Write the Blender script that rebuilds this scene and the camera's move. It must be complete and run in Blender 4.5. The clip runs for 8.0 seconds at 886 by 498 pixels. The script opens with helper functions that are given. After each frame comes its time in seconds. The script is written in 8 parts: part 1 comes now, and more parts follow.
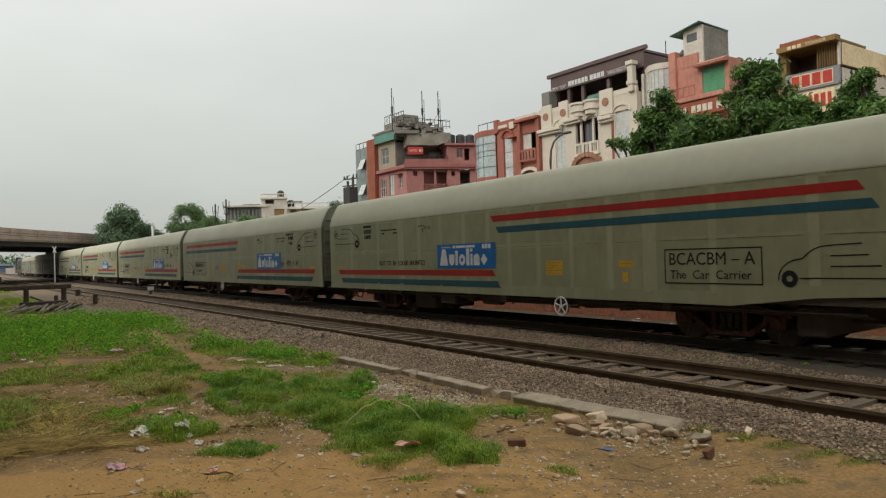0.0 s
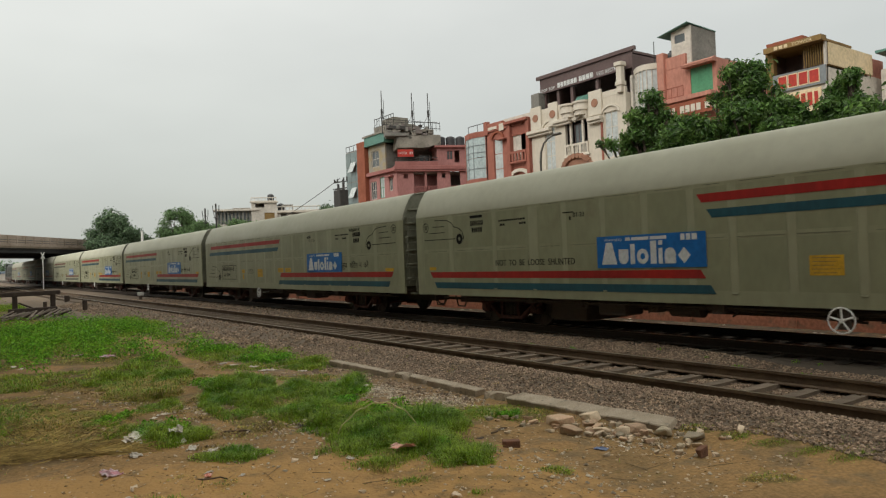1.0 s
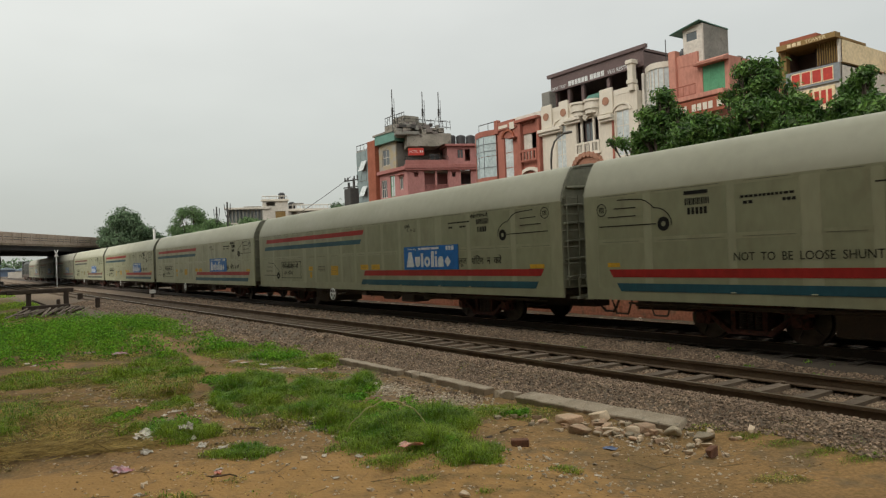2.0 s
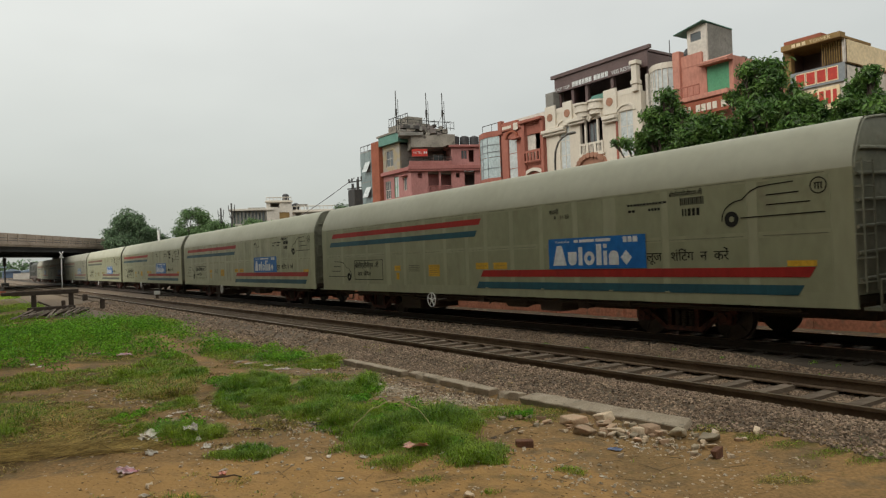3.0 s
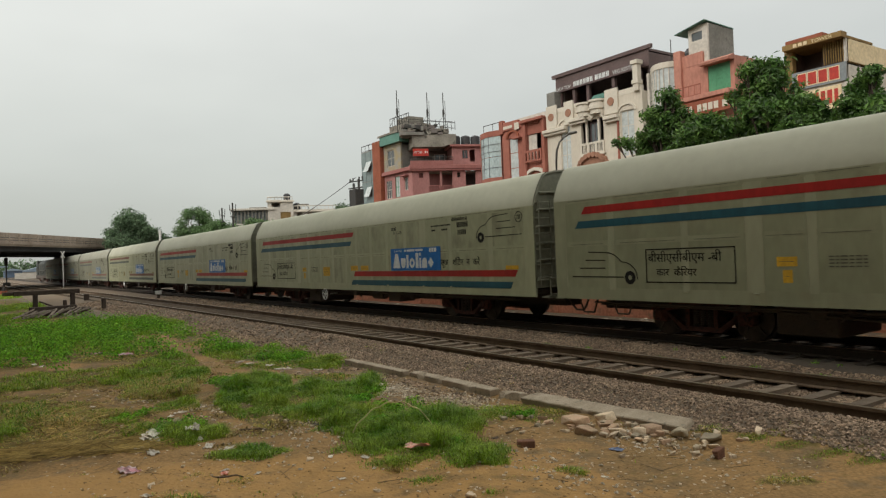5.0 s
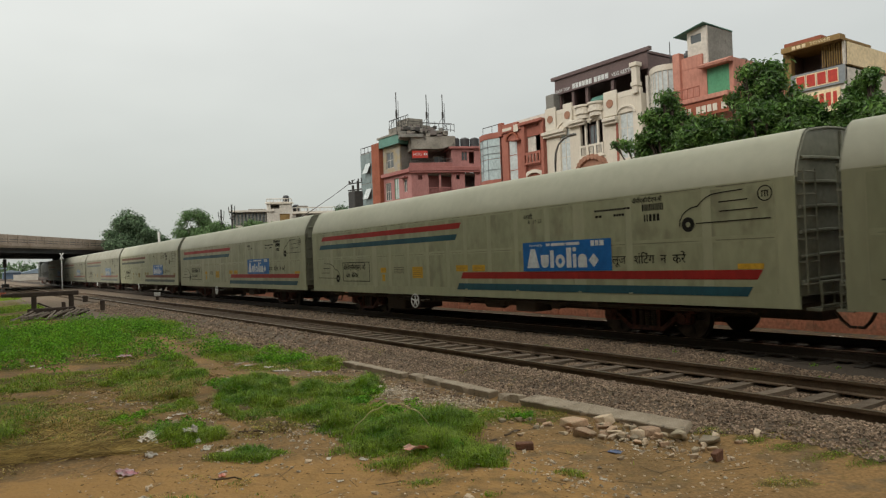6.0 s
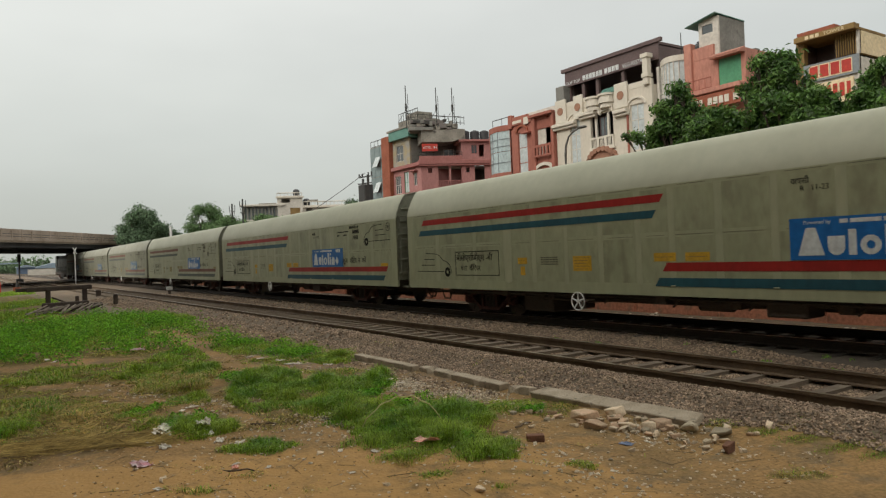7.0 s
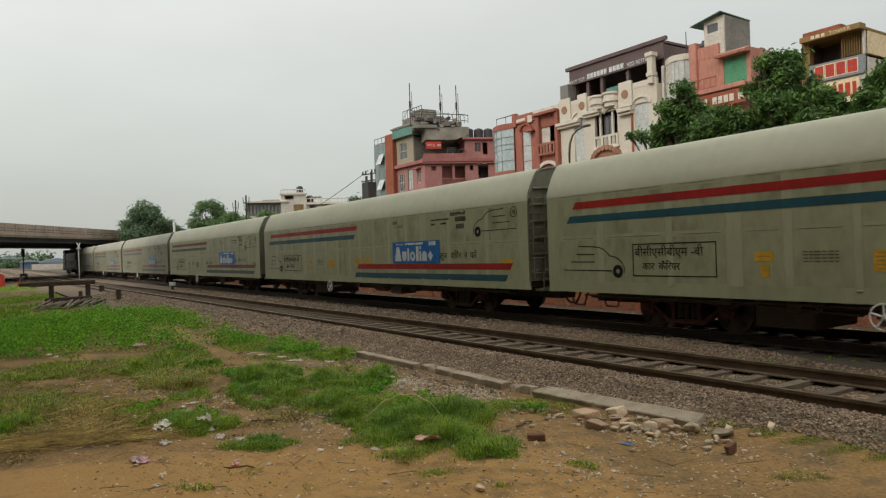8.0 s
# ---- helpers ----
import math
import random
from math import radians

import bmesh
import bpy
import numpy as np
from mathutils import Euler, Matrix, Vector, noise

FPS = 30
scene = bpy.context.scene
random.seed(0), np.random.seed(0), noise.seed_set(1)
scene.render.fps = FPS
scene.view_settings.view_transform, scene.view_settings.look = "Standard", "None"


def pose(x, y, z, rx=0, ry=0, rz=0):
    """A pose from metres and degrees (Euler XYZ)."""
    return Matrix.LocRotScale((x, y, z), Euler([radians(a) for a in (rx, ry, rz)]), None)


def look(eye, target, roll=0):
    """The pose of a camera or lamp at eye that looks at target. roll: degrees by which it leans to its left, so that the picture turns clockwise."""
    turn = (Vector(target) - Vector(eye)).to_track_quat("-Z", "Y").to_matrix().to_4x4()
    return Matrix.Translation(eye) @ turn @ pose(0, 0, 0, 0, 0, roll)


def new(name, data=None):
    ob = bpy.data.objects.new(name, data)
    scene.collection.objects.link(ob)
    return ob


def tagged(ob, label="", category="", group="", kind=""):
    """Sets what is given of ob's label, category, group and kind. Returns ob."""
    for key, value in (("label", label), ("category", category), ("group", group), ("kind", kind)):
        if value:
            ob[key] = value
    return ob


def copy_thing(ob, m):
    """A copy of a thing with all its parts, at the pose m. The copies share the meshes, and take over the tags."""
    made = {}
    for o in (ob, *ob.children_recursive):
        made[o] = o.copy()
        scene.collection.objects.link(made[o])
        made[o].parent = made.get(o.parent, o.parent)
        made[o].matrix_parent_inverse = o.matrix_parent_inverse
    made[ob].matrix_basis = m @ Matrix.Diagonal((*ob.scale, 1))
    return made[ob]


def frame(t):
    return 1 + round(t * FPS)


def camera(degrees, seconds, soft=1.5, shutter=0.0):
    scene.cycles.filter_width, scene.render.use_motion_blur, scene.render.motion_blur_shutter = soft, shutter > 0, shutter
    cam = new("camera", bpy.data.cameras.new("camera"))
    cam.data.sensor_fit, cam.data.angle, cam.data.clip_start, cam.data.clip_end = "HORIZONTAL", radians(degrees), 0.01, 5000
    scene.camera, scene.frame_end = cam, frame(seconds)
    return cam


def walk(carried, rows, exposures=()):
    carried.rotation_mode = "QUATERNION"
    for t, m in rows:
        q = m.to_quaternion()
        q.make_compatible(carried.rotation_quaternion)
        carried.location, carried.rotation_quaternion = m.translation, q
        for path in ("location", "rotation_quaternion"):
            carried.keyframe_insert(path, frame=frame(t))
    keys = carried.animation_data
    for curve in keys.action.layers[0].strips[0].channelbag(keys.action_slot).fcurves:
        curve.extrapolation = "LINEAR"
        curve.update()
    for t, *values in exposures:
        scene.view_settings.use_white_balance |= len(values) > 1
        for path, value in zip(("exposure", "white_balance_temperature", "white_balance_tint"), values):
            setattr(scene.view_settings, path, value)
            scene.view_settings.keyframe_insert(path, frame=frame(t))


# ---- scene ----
# World: x away from the camera across the tracks, y along the line, z up; z = 0 is the top of the rails.
cam = camera(65.0, 8.0, soft=1.25, shutter=0.12)
walk(cam, [
    (0.0, pose(0.008, 0.001, 1.802, 90.510, 1.687, -35.209)),
    (0.5, pose(0.015, 0.004, 1.809, 90.406, 2.134, -35.680)),
    (1.0, pose(-0.016, 0.001, 1.804, 90.656, 2.264, -35.949)),
    (1.5, pose(-0.002, -0.008, 1.805, 90.545, 2.144, -35.502)),
    (3.0, pose(-0.004, -0.002, 1.802, 90.664, 2.209, -34.776)),
    (3.5, pose(-0.000, 0.000, 1.800, 90.550, 2.000, -34.800)),
    (4.0, pose(0.014, 0.005, 1.803, 90.657, 2.195, -34.764)),
    (4.5, pose(-0.013, -0.000, 1.808, 90.580, 2.230, -34.673)),
    (6.0, pose(-0.004, -0.002, 1.809, 90.795, 2.159, -34.762)),
    (6.5, pose(-0.005, -0.011, 1.814, 90.536, 2.314, -34.355)),
    (7.0, pose(-0.007, -0.006, 1.802, 90.275, 2.384, -33.919)),
    (7.5, pose(0.003, -0.006, 1.807, 90.156, 2.190, -33.541)),
    (8.0, pose(0.015, 0.005, 1.804, 90.105, 1.960, -33.665)),
])

# ---- world, sun, exposure ----
scene.view_settings.exposure = 0.0
SUN_ELEV, SUN_ROT = radians(38), radians(-100)
world = bpy.data.worlds.new("overcast_sky")
scene.world = world
world.use_nodes = True


def build_world():
    nt = world.node_tree
    nt.nodes.clear()
    out = nt.nodes.new("ShaderNodeOutputWorld")
    bg = nt.nodes.new("ShaderNodeBackground")
    sky = nt.nodes.new("ShaderNodeTexSky")
    sky.sky_type, sky.sun_disc = "NISHITA", False
    sky.sun_elevation, sky.sun_rotation = SUN_ELEV, SUN_ROT
    sky.air_density, sky.dust_density = 1.0, 4.0
    coord = nt.nodes.new("ShaderNodeTexCoord")
    sep = nt.nodes.new("ShaderNodeSeparateXYZ")
    nt.links.new(coord.outputs["Generated"], sep.inputs[0])
    # cloud deck: grey, brighter overhead than at the horizon
    ramp = nt.nodes.new("ShaderNodeValToRGB")
    nt.links.new(sep.outputs["Z"], ramp.inputs[0])
    e = ramp.color_ramp.elements
    e[0].position, e[0].color = 0.0, (0.455, 0.475, 0.44, 1)
    e[1].position, e[1].color = 1.0, (1.45, 1.44, 1.32, 1)
    for p, c in ((0.08, (0.51, 0.53, 0.49, 1)), (0.22, (0.645, 0.66, 0.61, 1)), (0.36, (0.77, 0.78, 0.73, 1)), (0.55, (0.95, 0.95, 0.88, 1))):
        q = e.new(p)
        q.color = c
    # soft cloud patches
    mp = nt.nodes.new("ShaderNodeMapping")
    mp.inputs["Scale"].default_value = (1.6, 1.6, 4.0)
    nt.links.new(coord.outputs["Generated"], mp.inputs[0])
    no = nt.nodes.new("ShaderNodeTexNoise")
    no.inputs["Scale"].default_value, no.inputs["Detail"].default_value = 1.3, 4
    nt.links.new(mp.outputs[0], no.inputs[0])
    mr = nt.nodes.new("ShaderNodeMapRange")
    mr.inputs[1].default_value, mr.inputs[2].default_value = 0.3, 0.7
    mr.inputs[3].default_value, mr.inputs[4].default_value = 0.93, 1.06
    nt.links.new(no.outputs[0], mr.inputs[0])
    mul = nt.nodes.new("ShaderNodeMix")
    mul.data_type, mul.blend_type = "RGBA", "MULTIPLY"
    mul.inputs[0].default_value = 1.0
    nt.links.new(ramp.outputs[0], mul.inputs[6])
    nt.links.new(mr.outputs[0], mul.inputs[7])
    # the deck is thinner on the side of the hidden sun
    dp = nt.nodes.new("ShaderNodeVectorMath")
    dp.operation = "DOT_PRODUCT"
    dp.inputs[1].default_value = (-0.82, 0.57, 0.0)
    nt.links.new(coord.outputs["Generated"], dp.inputs[0])
    gr = nt.nodes.new("ShaderNodeMapRange")
    for k, v in zip((1, 2, 3, 4), (-0.6, 0.6, 0.865, 1.085)):
        gr.inputs[k].default_value = v
    nt.links.new(dp.outputs["Value"], gr.inputs[0])
    side_ = nt.nodes.new("ShaderNodeMix")
    side_.data_type, side_.blend_type = "RGBA", "MULTIPLY"
    side_.inputs[0].default_value = 1.0
    nt.links.new(mul.outputs[2], side_.inputs[6])
    nt.links.new(gr.outputs[0], side_.inputs[7])
    # a little of the clear sky behind the deck
    sc = nt.nodes.new("ShaderNodeMix")
    sc.data_type, sc.blend_type = "RGBA", "MIX"
    sc.inputs[0].default_value = 0.02
    nt.links.new(side_.outputs[2], sc.inputs[6])
    nt.links.new(sky.outputs[0], sc.inputs[7])
    nt.links.new(sc.outputs[2], bg.inputs[0])
    bg.inputs[1].default_value = 1.0
    nt.links.new(bg.outputs[0], out.inputs[0])


build_world()
sun_data = bpy.data.lights.new("sun", "SUN")
sun_data.energy, sun_data.angle, sun_data.color = 1.3, radians(35), (1.0, 0.96, 0.9)
sun = new("sun", sun_data)
sun.matrix_world = look((-60, -12, 45), (0, 0, 0))

# ---- materials ----


def mat(name, c1, c2=None, rough=0.8, scale=2.0, fine=30.0, bump=0.15, metal=0.0, stretch=(1, 1, 1), spec=0.4, rand=0.0, island=0.0, c3=None, t3=0.6, mottle=0.16):
    """Two colours mixed by a large noise, darkened and lightened by a fine one, a third in stains."""
    m = bpy.data.materials.new(name)
    m.use_nodes = True
    nt = m.node_tree
    b = nt.nodes["Principled BSDF"]
    b.inputs["Roughness"].default_value, b.inputs["Metallic"].default_value = rough, metal
    b.inputs["Specular IOR Level"].default_value = spec
    co = nt.nodes.new("ShaderNodeTexCoord")
    mp = nt.nodes.new("ShaderNodeMapping")
    mp.inputs["Scale"].default_value = stretch
    nt.links.new(co.outputs["Object"], mp.inputs[0])

    def tex(s, d=5):
        n = nt.nodes.new("ShaderNodeTexNoise")
        n.inputs["Scale"].default_value, n.inputs["Detail"].default_value = s, d
        nt.links.new(mp.outputs[0], n.inputs[0])
        return n

    def mix(fac, a, bb, kind="MIX"):
        x = nt.nodes.new("ShaderNodeMix")
        x.data_type, x.blend_type = "RGBA", kind
        for k, v in ((0, fac), (6, a), (7, bb)):
            if isinstance(v, (int, float)):
                x.inputs[k].default_value = v if k == 0 else (v, v, v, 1)
            elif isinstance(v, tuple):
                x.inputs[k].default_value = (*v[:3], 1)
            else:
                nt.links.new(v, x.inputs[k])
        return x.outputs[2]

    def span(v, a, bb, lo, hi):
        r = nt.nodes.new("ShaderNodeMapRange")
        for k, q in zip((1, 2, 3, 4), (a, bb, lo, hi)):
            r.inputs[k].default_value = q
        nt.links.new(v, r.inputs[0])
        return r.outputs[0]

    big, small = tex(scale), tex(fine, 6)
    col = mix(span(big.outputs[0], 0.35, 0.65, 0, 1), c1, c2 or tuple(v * 0.8 for v in c1))
    if c3:
        st = tex(scale * 2.7, 8)
        col = mix(span(st.outputs[0], t3, t3 + 0.12, 0, 0.85), col, c3)
    col = mix(1.0, col, span(small.outputs[0], 0.3, 0.7, 1 - mottle, 1 + mottle * 0.85), "MULTIPLY")
    if rand:
        oi = nt.nodes.new("ShaderNodeObjectInfo")
        col = mix(1.0, col, span(oi.outputs["Random"], 0, 1, 1 - rand, 1 + rand), "MULTIPLY")
    if island:
        ge = nt.nodes.new("ShaderNodeNewGeometry")
        col = mix(1.0, col, span(ge.outputs["Random Per Island"], 0, 1, 1 - island, 1 + island), "MULTIPLY")
    nt.links.new(col, b.inputs["Base Color"])
    nt.links.new(span(big.outputs[0], 0.3, 0.7, max(0.02, rough - 0.08), min(1, rough + 0.08)), b.inputs["Roughness"])
    if bump:
        bn = nt.nodes.new("ShaderNodeBump")
        bn.inputs["Strength"].default_value, bn.inputs["Distance"].default_value = bump, 0.02
        nt.links.new(small.outputs[0], bn.inputs["Height"])
        nt.links.new(bn.outputs[0], b.inputs["Normal"])
    return m


def leaf_mat(name, c1, c2, trans=0.25, gloss=0.55):
    m = mat(name, c1, c2, rough=gloss, scale=1.5, fine=14, bump=0.0, spec=0.45, island=0.62)
    nt = m.node_tree
    b = nt.nodes["Principled BSDF"]
    tr = nt.nodes.new("ShaderNodeBsdfTranslucent")
    src = b.inputs["Base Color"].links[0].from_socket
    nt.links.new(src, tr.inputs[0])
    mx = nt.nodes.new("ShaderNodeMixShader")
    mx.inputs[0].default_value = trans
    nt.links.new(b.outputs[0], mx.inputs[1])
    nt.links.new(tr.outputs[0], mx.inputs[2])
    nt.links.new(mx.outputs[0], nt.nodes["Material Output"].inputs[0])
    return m


M = {}
M["wagon"] = mat("wagon_paint", (0.305, 0.305, 0.198), (0.271, 0.274, 0.172), rough=0.4, spec=0.75, scale=0.5, fine=5, bump=0.03, stretch=(1, 1, 0.35), c3=(0.25, 0.239, 0.149), t3=0.62, mottle=0.1)
M["wagon_rib"] = mat("wagon_rib_paint", (0.335, 0.335, 0.221), (0.305, 0.305, 0.198), rough=0.4, spec=0.75, scale=0.8, fine=6, bump=0.03, stretch=(1, 1, 0.4), c3=(0.308, 0.287, 0.191), t3=0.66, mottle=0.08)
# darker than the posts: recess shade and stains in one paint
M["wagon_panel"] = mat("wagon_panel_paint", (0.281, 0.285, 0.18), (0.239, 0.246, 0.15), rough=0.4, spec=0.75, scale=0.8, fine=6, bump=0.03, stretch=(1, 1, 0.5), c3=(0.212, 0.202, 0.128), t3=0.6, mottle=0.1)
# paler than the sides: the sky's light on top is put into the colour
M["roof"] = mat("wagon_roof_paint", (0.375, 0.372, 0.28), (0.35, 0.347, 0.258), rough=0.55, scale=0.4, fine=4, bump=0.02, c3=(0.38, 0.35, 0.26), t3=0.66, mottle=0.05)
# later wagons of the train have lighter paint
M["wagon_new"] = mat("pale_wagon_paint", (0.373, 0.378, 0.243), (0.34, 0.346, 0.216), rough=0.4, spec=0.75, scale=0.5, fine=5, bump=0.03, stretch=(1, 1, 0.35), c3=(0.302, 0.297, 0.184), t3=0.62, mottle=0.1)
M["wagon_rib_new"] = mat("pale_wagon_rib_paint", (0.4, 0.4, 0.265), (0.367, 0.373, 0.243), rough=0.4, spec=0.75, scale=0.8, fine=6, bump=0.03, stretch=(1, 1, 0.4), c3=(0.346, 0.335, 0.216), t3=0.66, mottle=0.08)
M["wagon_panel_new"] = mat("pale_wagon_panel_paint", (0.351, 0.356, 0.227), (0.308, 0.315, 0.194), rough=0.4, spec=0.75, scale=0.8, fine=6, bump=0.03, stretch=(1, 1, 0.5), c3=(0.232, 0.229, 0.146), t3=0.55, mottle=0.14)
# the wagons next to the locomotive have distance haze greyed into their paint
for key_, c1_, c2_ in (("wagon", (0.26, 0.258, 0.195), (0.23, 0.23, 0.172)), ("wagon_rib", (0.275, 0.272, 0.208), (0.25, 0.248, 0.188)), ("wagon_panel", (0.245, 0.245, 0.183), (0.22, 0.22, 0.162)), ("roof", (0.34, 0.336, 0.275), (0.315, 0.31, 0.25)), ("red", (0.225, 0.12, 0.092), (0.19, 0.1, 0.08)), ("teal", (0.12, 0.14, 0.125), (0.135, 0.145, 0.125)), ("blue", (0.12, 0.19, 0.28), (0.13, 0.19, 0.26)), ("black", (0.1, 0.098, 0.074), (0.12, 0.115, 0.088)), ("yellow", (0.3, 0.245, 0.12), (0.28, 0.23, 0.12)), ("white", (0.34, 0.35, 0.32), (0.3, 0.31, 0.28))):
    M[key_ + "_dusty"] = mat("dusty_" + key_, c1_, c2_, rough=0.75, spec=0.2, scale=0.6, fine=6, bump=0.02, stretch=(1, 1, 0.4))
# again paler than its sides, with the light from above in the colour
M["roof_new"] = mat("pale_wagon_roof_paint", (0.45, 0.448, 0.335), (0.42, 0.418, 0.31), rough=0.55, scale=0.4, fine=4, bump=0.02, c3=(0.4, 0.38, 0.28), t3=0.66, mottle=0.05)
M["wagon_end"] = mat("wagon_end_paint", (0.25, 0.25, 0.185), (0.19, 0.19, 0.14), rough=0.6, scale=1.4, fine=8, bump=0.05, c3=(0.16, 0.13, 0.09))
M["red"] = mat("stripe_red", (0.36, 0.022, 0.018), (0.29, 0.018, 0.015), rough=0.45, scale=1.0, fine=9, bump=0.0, stretch=(1, 1, .4))
M["teal"] = mat("stripe_teal", (0.022, 0.09, 0.115), (0.018, 0.072, 0.095), rough=0.45, scale=1.0, fine=9, bump=0.0, stretch=(1, 1, .4))
M["black"] = mat("stencil_black", (0.012, 0.012, 0.011), (0.022, 0.021, 0.019), rough=0.7, spec=0.15, scale=3, fine=20, bump=0.0)
M["seam"] = mat("seam_dirt", (0.09, 0.085, 0.06), (0.14, 0.13, 0.1), rough=0.8, scale=3, fine=20, bump=0.0)
M["yellow"] = mat("notice_yellow", (0.62, 0.36, 0.03), (0.5, 0.3, 0.03), rough=0.55, scale=3, fine=20, bump=0.0)
M["blue"] = mat("panel_blue", (0.015, 0.14, 0.42), (0.013, 0.125, 0.37), rough=0.4, scale=1.2, fine=9, bump=0.0)
M["white"] = mat("sign_white", (0.66, 0.68, 0.67), (0.56, 0.58, 0.57), rough=0.5, scale=3, fine=14, bump=0.0)
M["dark"] = mat("underframe_black", (0.085, 0.07, 0.06), (0.11, 0.085, 0.068), rough=0.75, scale=4, fine=30, bump=0.3, c3=(0.07, 0.04, 0.03))
M["bogie"] = mat("bogie_rust", (0.14, 0.05, 0.036), (0.085, 0.036, 0.028), rough=0.75, scale=5, fine=40, bump=0.3, c3=(0.03, 0.02, 0.018), t3=0.5)
M["tread"] = mat("wheel_steel", (0.12, 0.10, 0.09), (0.06, 0.05, 0.045), rough=0.4, scale=4, fine=30, bump=0.1, metal=0.7)
M["rail"] = mat("rail_rust", (0.15, 0.102, 0.06), (0.11, 0.072, 0.044), rough=0.7, scale=3, fine=30, bump=0.25)
M["railtop"] = mat("rail_steel", (0.34, 0.28, 0.2), (0.25, 0.2, 0.14), rough=0.35, scale=3, fine=30, bump=0.05, metal=0.8)
M["sleeper"] = mat("sleeper_concrete", (0.19, 0.148, 0.104), (0.135, 0.1, 0.072), rough=0.9, scale=4, fine=40, bump=0.4, rand=0.15)
# rail and sleeper colours darkened for the shade under the train
M["rail_shaded"] = mat("rail_shaded", (0.078, 0.062, 0.05), (0.1, 0.078, 0.06), rough=0.6, scale=3, fine=30, bump=0.25)
M["sleeper_shaded"] = mat("sleeper_shaded", (0.075, 0.062, 0.048), (0.055, 0.045, 0.036), rough=0.9, scale=4, fine=40, bump=0.4, rand=0.15)
M["stone"] = mat("ballast_stone", (0.334, 0.243, 0.165), (0.246, 0.176, 0.122), rough=0.85, scale=1.2, fine=35, bump=0.4, island=0.56)
M["kerb"] = mat("kerb_concrete", (0.41, 0.335, 0.245), (0.32, 0.26, 0.185), rough=0.9, scale=4, fine=50, bump=0.5, c3=(0.16, 0.14, 0.1))
M["rubble_pink"] = mat("broken_brick", (0.52, 0.34, 0.22), (0.46, 0.34, 0.22), rough=0.9, scale=7, fine=40, bump=0.5, rand=0.2)
M["chipping"] = mat("stone_chipping", (0.58, 0.49, 0.37), (0.42, 0.34, 0.24), rough=0.9, scale=5, fine=40, bump=0.3, island=0.35)
M["rubble_grey"] = mat("broken_concrete", (0.4, 0.33, 0.23), (0.3, 0.25, 0.17), rough=0.9, scale=5, fine=40, bump=0.5, rand=0.2)
M["rubble"] = mat("rubble_stone", (0.66, 0.53, 0.38), (0.5, 0.38, 0.25), rough=0.9, scale=5, fine=40, bump=0.5, rand=0.25)
M["crumb"] = mat("earth_crumb", (0.36, 0.22, 0.09), (0.25, 0.155, 0.07), rough=0.95, scale=4, fine=30, bump=0.3, island=0.4)
M["brick"] = mat("brick_red", (0.2, 0.09, 0.05), (0.14, 0.07, 0.045), rough=0.9, scale=12, fine=60, bump=0.5)
M["wood"] = mat("old_timber", (0.05, 0.035, 0.027), (0.08, 0.06, 0.045), rough=0.9, scale=5, fine=40, bump=0.5, stretch=(1, 1, 0.3))
M["stickwood"] = mat("wet_wood", (0.15, 0.1, 0.06), (0.09, 0.06, 0.04), rough=0.85, scale=6, fine=40, bump=0.4)
M["twig"] = mat("twig_brown", (0.16, 0.11, 0.06), (0.26, 0.19, 0.1), rough=0.9, scale=4, fine=30, bump=0.0)
M["pile"] = mat("weathered_steel", (0.24, 0.195, 0.15), (0.14, 0.11, 0.085), rough=0.8, scale=6, fine=40, bump=0.3, rand=0.3)
M["orange_wall"] = mat("orange_limewash", (0.53, 0.22, 0.135), (0.44, 0.18, 0.11), rough=0.9, scale=1.1, fine=12, bump=0.3, c3=(0.24, 0.15, 0.1), t3=0.56, mottle=0.25)
M["bridge"] = mat("bridge_concrete", (0.1, 0.1, 0.106), (0.075, 0.075, 0.08), rough=0.9, scale=0.3, fine=3, bump=0.3)
M["parapet"] = mat("parapet_brown", (0.42, 0.34, 0.275), (0.33, 0.265, 0.21), rough=0.9, scale=0.5, fine=5, bump=0.3, c3=(0.22, 0.16, 0.12))
M["bark"] = mat("bark", (0.09, 0.07, 0.05), (0.06, 0.045, 0.035), rough=0.9, scale=5, fine=30, bump=0.6, stretch=(1, 1, 0.3))
M["leaf"] = leaf_mat("leaf_dark_green", (0.045, 0.112, 0.022), (0.135, 0.24, 0.052), 0.34, 0.46)
# far foliage, its green paled with distance haze
M["leaf_far"] = leaf_mat("leaf_hazed_green", (0.1, 0.165, 0.085), (0.14, 0.21, 0.11))
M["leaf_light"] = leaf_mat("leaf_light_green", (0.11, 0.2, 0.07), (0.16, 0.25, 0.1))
M["grass"] = leaf_mat("grass_green", (0.135, 0.285, 0.014), (0.31, 0.41, 0.036), 0.44)
M["weed"] = leaf_mat("weed_green", (0.135, 0.36, 0.02), (0.235, 0.46, 0.035), 0.42)
M["deadleaf"] = leaf_mat("dead_leaf_brown", (0.3, 0.21, 0.075), (0.4, 0.32, 0.12), 0.2)
M["dry"] = leaf_mat("grass_dry", (0.55, 0.39, 0.1), (0.32, 0.27, 0.055), 0.3)
M["stalk"] = mat("pale_stalk", (0.6, 0.55, 0.24), (0.5, 0.44, 0.18), rough=0.7, scale=3, fine=20, bump=0.0)
M["straw"] = mat("straw", (0.46, 0.33, 0.11), (0.3, 0.21, 0.07), rough=0.8, scale=3, fine=20, bump=0.0, island=0.35)
M["pole"] = mat("pole_dark", (0.04, 0.04, 0.038), (0.06, 0.055, 0.05), rough=0.7, scale=4, fine=20, bump=0.1)
